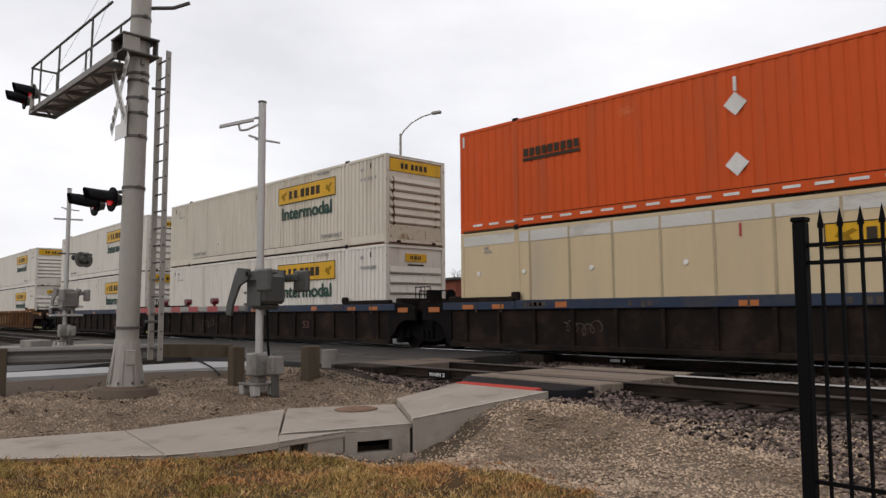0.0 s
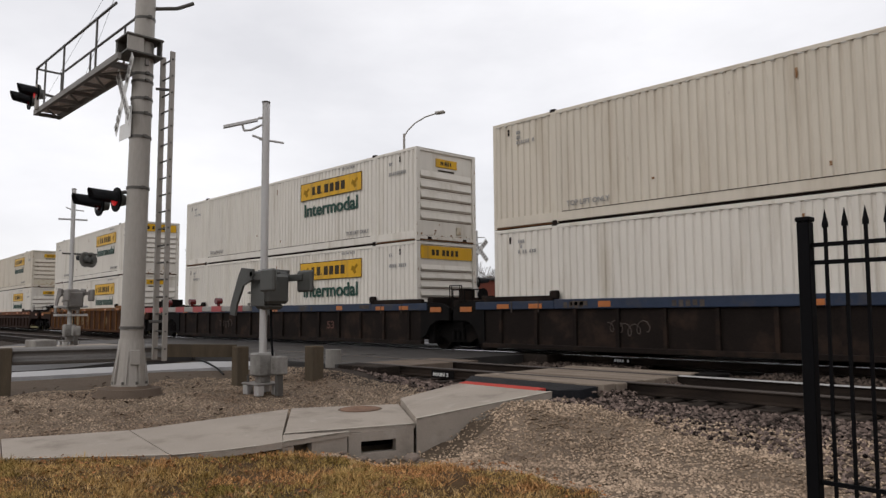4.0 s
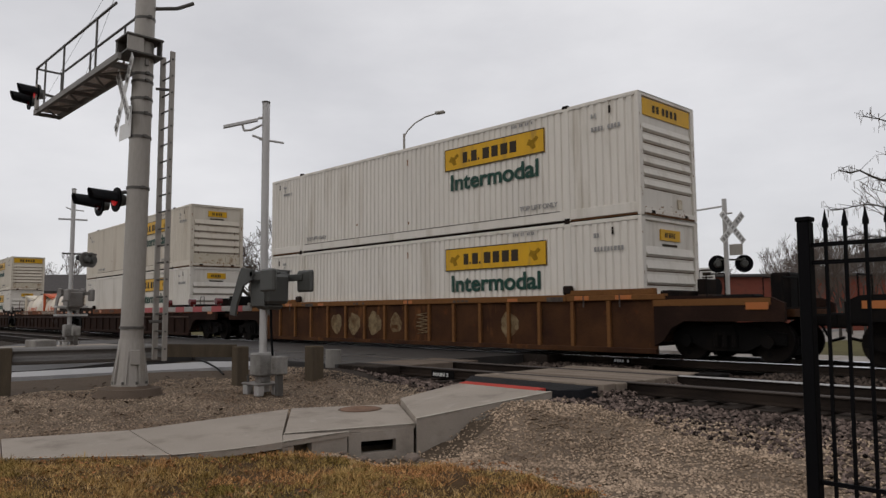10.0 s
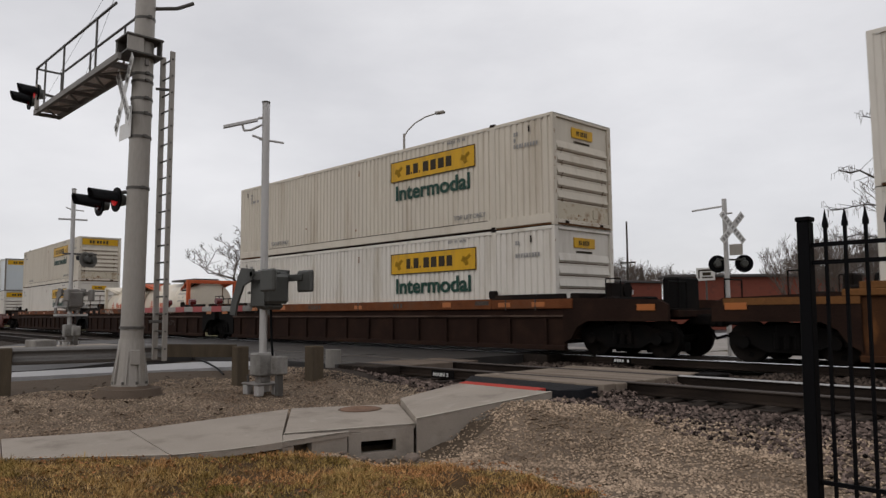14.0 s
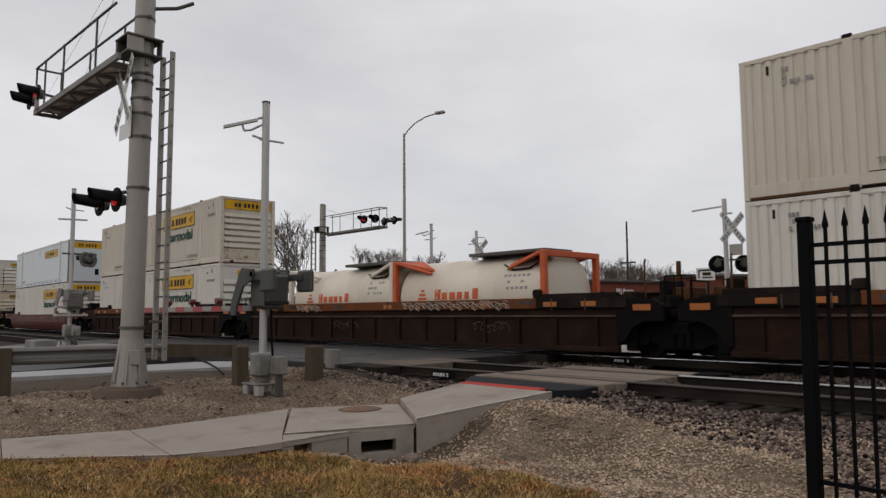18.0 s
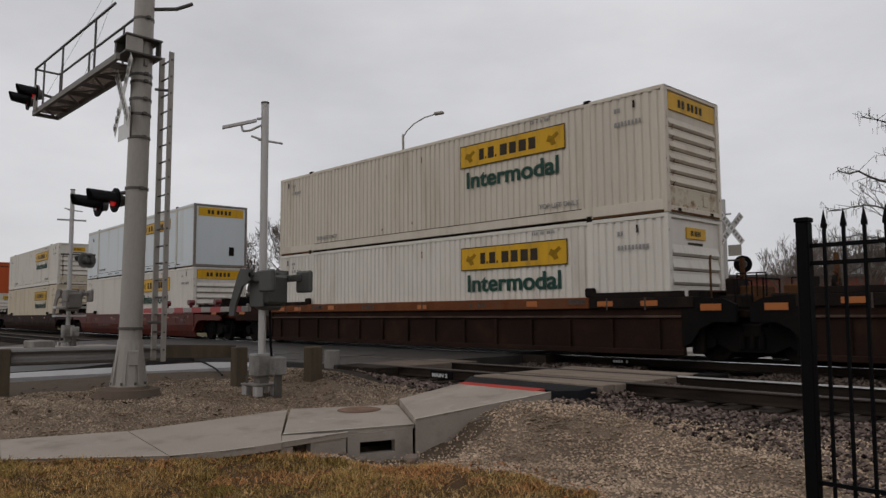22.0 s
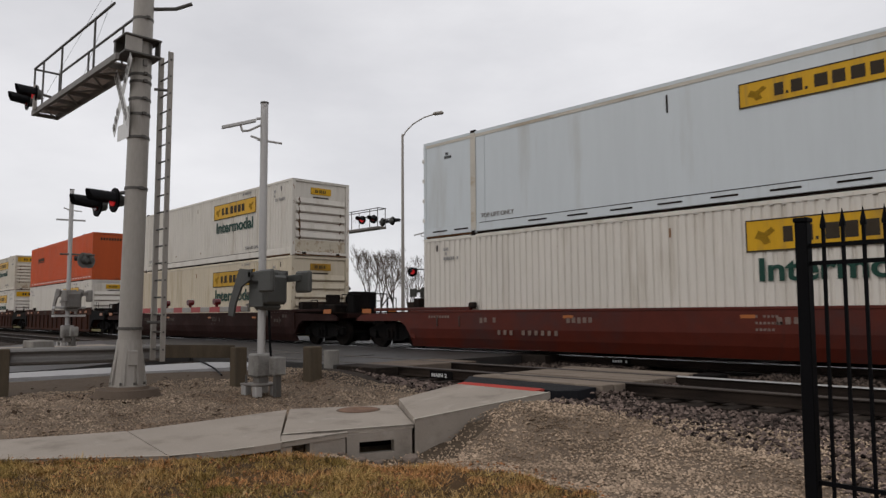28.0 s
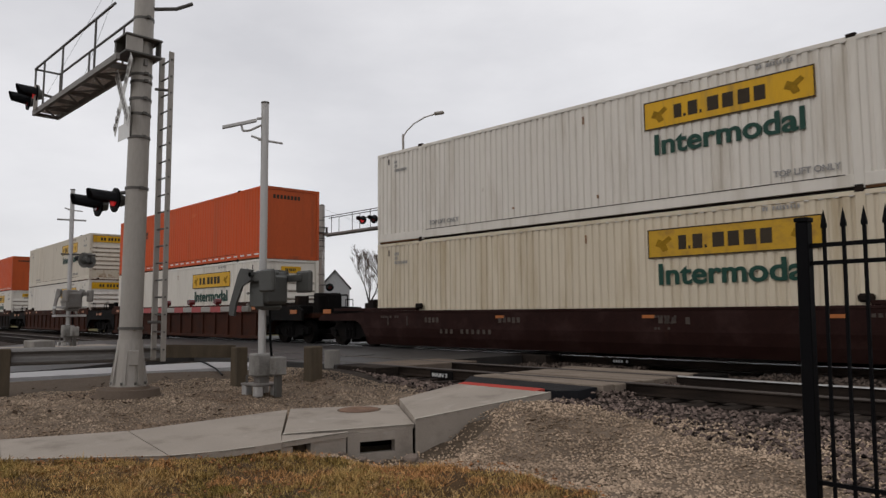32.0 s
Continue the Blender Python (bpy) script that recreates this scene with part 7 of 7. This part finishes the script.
mark_far = thing("track_marker", "small pale bars painted on a dark plate at the far rail", "marker", m=pose(-10.05, 0.36, -0.16))
part("plate", boxes((0, 0.5, 0.0, 0.02, 0.0, 0.13), bevel=0.004), M["iron"], mark_far)
small(part("pale_print", boxes(*[(0.05 + 0.07 * i, 0.10 + 0.07 * i, -0.006, 0.0, 0.035, 0.095) for i in (0, 1, 2, 3, 5)]), M["sign_white"], mark_far))
cable = thing("cable", "black cable lying across the pale concrete lane", "cable")
part("sheath", pipe(bmesh.new(), [(-17.2, -6.5, -0.05), (-16.4, -6.72, -0.07), (-15.4, -7.0, -0.12), (-14.5, -7.3, -0.19)], 0.02), M["black"], cable)

# iron fence
fence = thing("iron_fence", "black ornamental iron fence with spear-topped pickets", "fence")
F0, FD = Vector((-1.76, -9.85, 0)), Vector((0.85, -0.02, 0)).normalized()
part("post", boxes((-0.038, 0.038, -0.038, 0.038, -0.7, 1.62), (-0.045, 0.045, -0.045, 0.045, 1.62, 1.65), bevel=0.006), M["black"], fence).matrix_basis = pose(F0.x - 0.035, F0.y, 0, 0, 0.5, -2)
FN = 26
for z in (1.47, 1.36, 0.02):
    ob = part("fence_rail", boxes((0, FN * 0.116, -0.012, 0.012, -0.013, 0.013)), M["black"], fence)
    ob.matrix_basis = pose(F0.x, F0.y, z, 0, 0, -2)
bm = boxes((-0.0092, 0.0092, -0.0092, 0.0092, -0.10, 1.58))
rod(bm, (0, 0, 1.575), (0, 0, 1.60), 0.019, 0.019, seg=6)
rod(bm, (0, 0, 1.60), (0, 0, 1.69), 0.018, 0.001, seg=6)
pk = part("picket", bm, M["black"], fence)
pk.matrix_basis = pose(F0.x + 0.085, F0.y, 0, 0, 0.5, -2)
for i in range(2, FN):
    q = F0 + FD * 0.116 * i
    share("picket", pk.data, fence, pose(q.x - 0.033, q.y, 0, 0, 0.5, -2))


# ---- distance ----
def limbs(name, segs, material, parent, label="", sides=3):
    """One mesh of tapering prisms, from rows (start, end, radius, radius)."""
    v, f = [], []
    for a, b, ra, rb in segs:
        d = (b - a).normalized()
        p = d.orthogonal().normalized()
        q = d.cross(p)
        k = len(v)
        for c, r in ((a, ra), (b, rb)):
            v += [tuple(c + (p * math.cos(6.2832 * i / sides) + q * math.sin(6.2832 * i / sides)) * r) for i in range(sides)]
        f += [(k + i, k + (i + 1) % sides, k + sides + (i + 1) % sides, k + sides + i) for i in range(sides)]
    me = bpy.data.meshes.new(name)
    me.from_pydata(v, [], f)
    me.materials.append(material)
    ob = new(name, me)
    ob.parent = parent
    if label:
        ob["label"] = label
    return ob


def bare_tree(name, label, x, y, z, height, seed, spread_=0.5, levels=5, thick=0.016, rise=(0.25, 1.1), finest=0.012):
    """A leafless tree: tapering limbs that fork into fine twigs."""
    ob = thing(name, label, "tree", group="bare winter trees", m=pose(x, y, z))
    rng = random.Random(seed)
    trunk, crown = [], []

    def grow(p, d, length, r, level):
        q = p
        for i in range(2):
            d2 = (d + Vector((rng.uniform(-1, 1), rng.uniform(-1, 1), rng.uniform(-0.2, 0.5))) * 0.17).normalized()
            q2 = q + d2 * length / 2
            (trunk if level < 2 else crown).append((q, q2, max(finest, r * (1 - 0.2 * i)), max(finest, r * (0.8 - 0.2 * i))))
            q, d = q2, d2
            if i == 0 and 0 < level < levels:
                a = Vector((rng.uniform(-1, 1), rng.uniform(-1, 1), rng.uniform(*rise)))
                grow(q, (d * (0.9 - spread_) + a * spread_).normalized(), length * rng.uniform(0.4, 0.6), r * 0.4, level + 2)
        if level >= levels:
            return
        for _ in range(rng.choice((2, 2, 3)) if level else 4):
            a = Vector((rng.uniform(-1, 1), rng.uniform(-1, 1), rng.uniform(*rise)))
            grow(q, (d * (1 - spread_) + a * spread_).normalized(), length * rng.uniform(0.62, 0.84), r * 0.58, level + 1)
    grow(Vector((0, 0, -0.2)), Vector((0, 0, 1)), height * 0.27, height * thick, 0)
    limbs("trunk", trunk, M["bark"], ob, sides=6)
    limbs("crown", crown, M["twig"], ob, "bare forked twigs")
    return ob


kinds_of_tree = [bare_tree("tree", "bare grey-brown winter tree behind the railway", 0, 0, -60, 9, 60 + i, 0.42 + 0.06 * (i % 2), 6) for i in range(3)]
placed = []
rng_t = random.Random(77)
first_used = [False] * 3


def plant(x, y, h, z=-0.5):
    k = rng_t.randrange(3)
    m = pose(x, y, z, 0, 0, rng_t.uniform(0, 360))
    if not first_used[k]:
        first_used[k] = True
        ob = kinds_of_tree[k]
        ob.matrix_basis = m
    else:
        ob = copy_thing(kinds_of_tree[k], m)
    ob.scale = (h / 9.0,) * 3


def at(u, depth):
    """The place on the plan that lies depth metres ahead of the camera, u to the right in parts of the depth."""
    a = radians(YAW)
    f, r = Vector((math.sin(a), math.cos(a), 0)), Vector((math.cos(a), -math.sin(a), 0))
    return EYE + f * depth + r * (u * depth)


for i in range(70):
    u = 0.03 + 0.5 * i / 69 + rng_t.uniform(-0.01, 0.01)
    q = at(u, rng_t.uniform(70, 92))
    if not 0.284 < u < 0.306:
        plant(q.x, q.y, rng_t.uniform(5.6, 8.0) * (1.0 if u < 0.29 else 0.85))
for u, dpt, h in ((-0.205, 72, 12.5), (-0.19, 84, 13), (-0.10, 90, 11), (-0.085, 80, 9), (-0.065, 95, 11), (-0.045, 85, 8), (-0.02, 90, 10), (-0.50, 150, 15), (-0.56, 150, 13), (-0.53, 170, 12), (-0.45, 160, 9), (0.50, 42, 5.0), (0.47, 60, 6.5), (0.545, 46, 5.5), (0.47, 44, 6.2), (0.485, 40, 5.4), (0.505, 36, 5.2), (0.52, 41, 6.4), (0.535, 36, 5.6), (0.55, 42, 6.8), (0.57, 36, 6.0), (0.585, 43, 6.6), (0.60, 37, 6.2)):
    q = at(u, dpt)
    plant(q.x, q.y, h)
q = at(-0.27, 72)
bare_tree("tree", "large dark bare tree with thick spreading limbs", q.x, q.y, -0.5, 13.0, 23, 0.64, 7, 0.026, (-0.15, 0.7), 0.018)
q = at(0.72, 31)
big = bare_tree("tree", "large bare tree with drooping seed pods beside the railway", q.x, q.y, -0.5, 11, 91, 0.62, 6, 0.016, (0.0, 0.8), 0.01)
pods = bmesh.new()
rng_p = random.Random(8)
for start, stop, rise, r0 in (((0.66, 5.6), (0.545, 6.95), 0.35, 0.085), ((0.66, 4.6), (0.53, 5.2), 0.5, 0.05), ((0.66, 8.0), (0.585, 9.3), 0.3, 0.06), ((0.66, 3.4), (0.54, 4.1), 0.4, 0.05)):
    pts, limb = [], bmesh.new()
    for k in range(9):
        f = k / 8
        p_ = at(start[0] + (stop[0] - start[0]) * f, 31)
        pts.append(Vector((p_.x, p_.y, start[1] + (stop[1] - start[1]) * f + rise * math.sin(math.pi * f) + 0.1 * rng_p.uniform(-1, 1))) - big.location + Vector((0, 0, 0.5)) * 0)
    for k in range(8):
        rod(limb, pts[k], pts[k + 1], r0 * (1 - 0.09 * k), r0 * (1 - 0.09 * (k + 1)), seg=6)
    for k in range(3, 9):
        for _ in range(3):
            d_ = Vector((rng_p.uniform(-1, 1), rng_p.uniform(-1, 1), rng_p.uniform(-0.3, 0.8))) * rng_p.uniform(0.3, 0.8)
            tip = pts[k] + d_
            rod(limb, pts[k], tip, 0.014, 0.008, seg=4)
            for _ in range(2):
                h = tip + Vector((rng_p.uniform(-0.15, 0.15), rng_p.uniform(-0.15, 0.15), 0))
                rod(pods, h, h + Vector((rng_p.uniform(-0.05, 0.05), rng_p.uniform(-0.05, 0.05), -rng_p.uniform(0.22, 0.42))), 0.009, 0.006, seg=4)
    part("limb", limb, M["bark"], big, "dark curved limb")
small(part("seed_tassel", pods, M["twig"], big, "thin hanging seed pods"))


def building(name, label, x0, x1, y0, y1, h, wall, roof, gable, windows, turn=0):
    ob = thing(name, label, "building", m=pose(x0, y0, -0.5, 0, 0, turn))
    w, d = x1 - x0, y1 - y0
    shell = part("wall", boxes((0, w, 0, 0.3, 0, h), (0, w, d - 0.3, d, 0, h), (0, 0.3, 0.3, d - 0.3, 0, h), (w - 0.3, w, 0.3, d - 0.3, 0, h)), M[wall], ob)
    if gable:
        bm = bmesh.new()
        for yy in (0.0, d - 0.3):
            va = [bm.verts.new((xx, yy + k, zz)) for k in (0, 0.3) for xx, zz in ((0, h), (w, h), (w / 2, h + gable))]
            for q in ((0, 1, 2), (5, 4, 3), (0, 3, 4, 1), (1, 4, 5, 2), (2, 5, 3, 0)):
                bm.faces.new([va[i] for i in q])
        part("gable", bm, M[wall], ob)
        bm = bmesh.new()
        for s_ in (0, 1):
            e = (-0.25, w / 2) if s_ == 0 else (w / 2, w + 0.25)
            za, zb = (h - 0.1, h + gable + 0.06) if s_ == 0 else (h + gable + 0.06, h - 0.1)
            slab(bm, [(e[0], -0.3, za + 0.12), (e[1], -0.3, zb + 0.12), (e[1], d + 0.3, zb + 0.12), (e[0], d + 0.3, za + 0.12)], 0.12)
        part("roof", bm, M[roof], ob)
    else:
        part("roof", boxes((-0.3, w + 0.3, -0.3, d + 0.3, h, h + 0.2), bevel=0.04), M[roof], ob)
    for u, z, ww, hh in windows:
        win = part("window", boxes((u, u + ww, -0.03, 0.03, z, z + hh)), M["glass"], ob)
        part("window_frame", boxes((u - 0.06, u, -0.06, 0.0, z - 0.06, z + hh + 0.06), (u + ww, u + ww + 0.06, -0.06, 0.0, z - 0.06, z + hh + 0.06), (u, u + ww, -0.06, 0.0, z + hh, z + hh + 0.06), (u, u + ww, -0.06, 0.0, z - 0.06, z)), M["roofing" if wall == "brick" else "siding"], win)
    return ob


p, q = at(0.022, 55.5), at(0.296, 66)
w = math.hypot(q.x - p.x, q.y - p.y)
turn = math.degrees(math.atan2(q.y - p.y, q.x - p.x))
shop = building("brick_building", "long low red-brown brick building behind the railway", p.x, p.x + w, p.y, p.y + 3, 4.0, "brick", "roofing", 0, [(1.5 + 2.4 * i, 1.0, 1.4, 1.2) for i in range(4)], turn)
bm = bmesh.new()
for i, k in enumerate((0.28, 0.2, 0.1, 0.28, 0.22, 0.26, 0.2, 0.26)):
    box(bm, w - 5.4 + i * 0.25, w - 5.4 + i * 0.25 + k * 0.75, -0.03, 0.0, 3.0, 3.5 if i < 4 else 3.4)
small(part("sign_lettering", bm, M["sign_white"], shop, "pale unreadable sign lettering"))
p, q = at(0.31, 50), at(0.60, 50)
w = math.hypot(q.x - p.x, q.y - p.y)
turn = math.degrees(math.atan2(q.y - p.y, q.x - p.x))
building("brick_building", "low flat-roofed red-brown brick block behind the railway", p.x, p.x + w, p.y, p.y + 2, 3.8, "brick", "roofing", 0, [(2.0 + 3.2 * i, 1.1, 1.3, 1.1) for i in range(4)], turn)
q = at(-0.166, 100)
building("house", "pale grey gabled house beyond the crossing", q.x, q.x + 4.0, q.y, q.y + 9, 5.0, "siding", "roofing", 2.4, [(1.5, 3.2, 0.9, 1.2)], 56)
q = at(-0.47, 116)
dark_house = building("house", "long dark grey house with a chimney beyond the far verge", q.x, q.x + 8, q.y, q.y + 14.4, 5.4, "roofing", "roofing", 2.6, [(2, 1.2, 1, 1.2), (5, 1.2, 1, 1.2)], 136.5)
part("chimney", boxes((3.4, 4.6, 11.8, 13.3, 7.0, 8.9), bevel=0.05), M["roofing"], dark_house)


def van(x, y, z, turn):
    """A white van: body with a sloping front, dark windows, bumpers and wheels."""
    ob = thing("van", "white parked van with dark windows before a brick building", "van", m=pose(x, y, z, 0, 0, turn))
    prof = [(-2.5, 0.35), (2.35, 0.35), (2.5, 0.6), (2.42, 1.05), (1.75, 1.25), (1.1, 2.15), (0.85, 2.28), (-2.35, 2.3), (-2.5, 2.1)]
    bm = bmesh.new()
    va = [bm.verts.new((a, -0.95, b)) for a, b in prof]
    vb = [bm.verts.new((a, 0.95, b)) for a, b in prof]
    for i in range(len(prof)):
        k = (i + 1) % len(prof)
        bm.faces.new((va[i], va[k], vb[k], vb[i]))
    bm.faces.new(va[::-1])
    bm.faces.new(vb)
    bmesh.ops.recalc_face_normals(bm, faces=bm.faces[:])
    bmesh.ops.bevel(bm, geom=bm.edges[:], offset=0.05, segments=2, affect="EDGES")
    body = part("body", bm, M["sign_white"], ob)
    for u0, u1 in ((0.35, 1.0), (-0.85, 0.2), (-2.2, -1.0)):
        for yy in (-0.962, 0.952):
            part("window", boxes((u0, u1, yy, yy + 0.01, 1.35, 1.95)), M["glass"], body)
    for u in (-2.52, 2.44):
        part("bumper", boxes((u, u + 0.12, -0.9, 0.9, 0.35, 0.6), bevel=0.03), M["visor"], ob)
    for u in (-1.5, 1.55):
        for yy in (-0.97, 0.75):
            wheel = part("wheel", rods(((u, yy, 0.34), (u, yy + 0.22, 0.34), 0.34), seg=20), M["black"], ob)
            part("rim", rods(((u, yy - 0.01, 0.34), (u, yy + 0.23, 0.34), 0.19), seg=16), M["galv"], wheel)
    return ob


q = at(0.125, 47)
van(q.x, q.y, -0.45, 42)
q = at(0.545, 62)
building("house", "grey gabled house among bare trees", q.x, q.x + 9, q.y, q.y + 8, 4.4, "siding", "roofing", 2.3, [(2, 1.2, 1, 1.2), (5.5, 1.2, 1, 1.2)], 40)
q = at(0.2508, 75)
flag = thing("utility_pole", "thin dark utility pole behind the brick building", "pole", m=pose(q.x, q.y, -0.5))
part("pole", rods(((0, 0, 0), (0, 0, 10.7), 0.13, 0.09)), M["bark"], flag)
part("cross_arm", boxes((-0.9, 0.9, -0.06, 0.06, 6.4, 6.55)), M["bark"], flag)

motions()
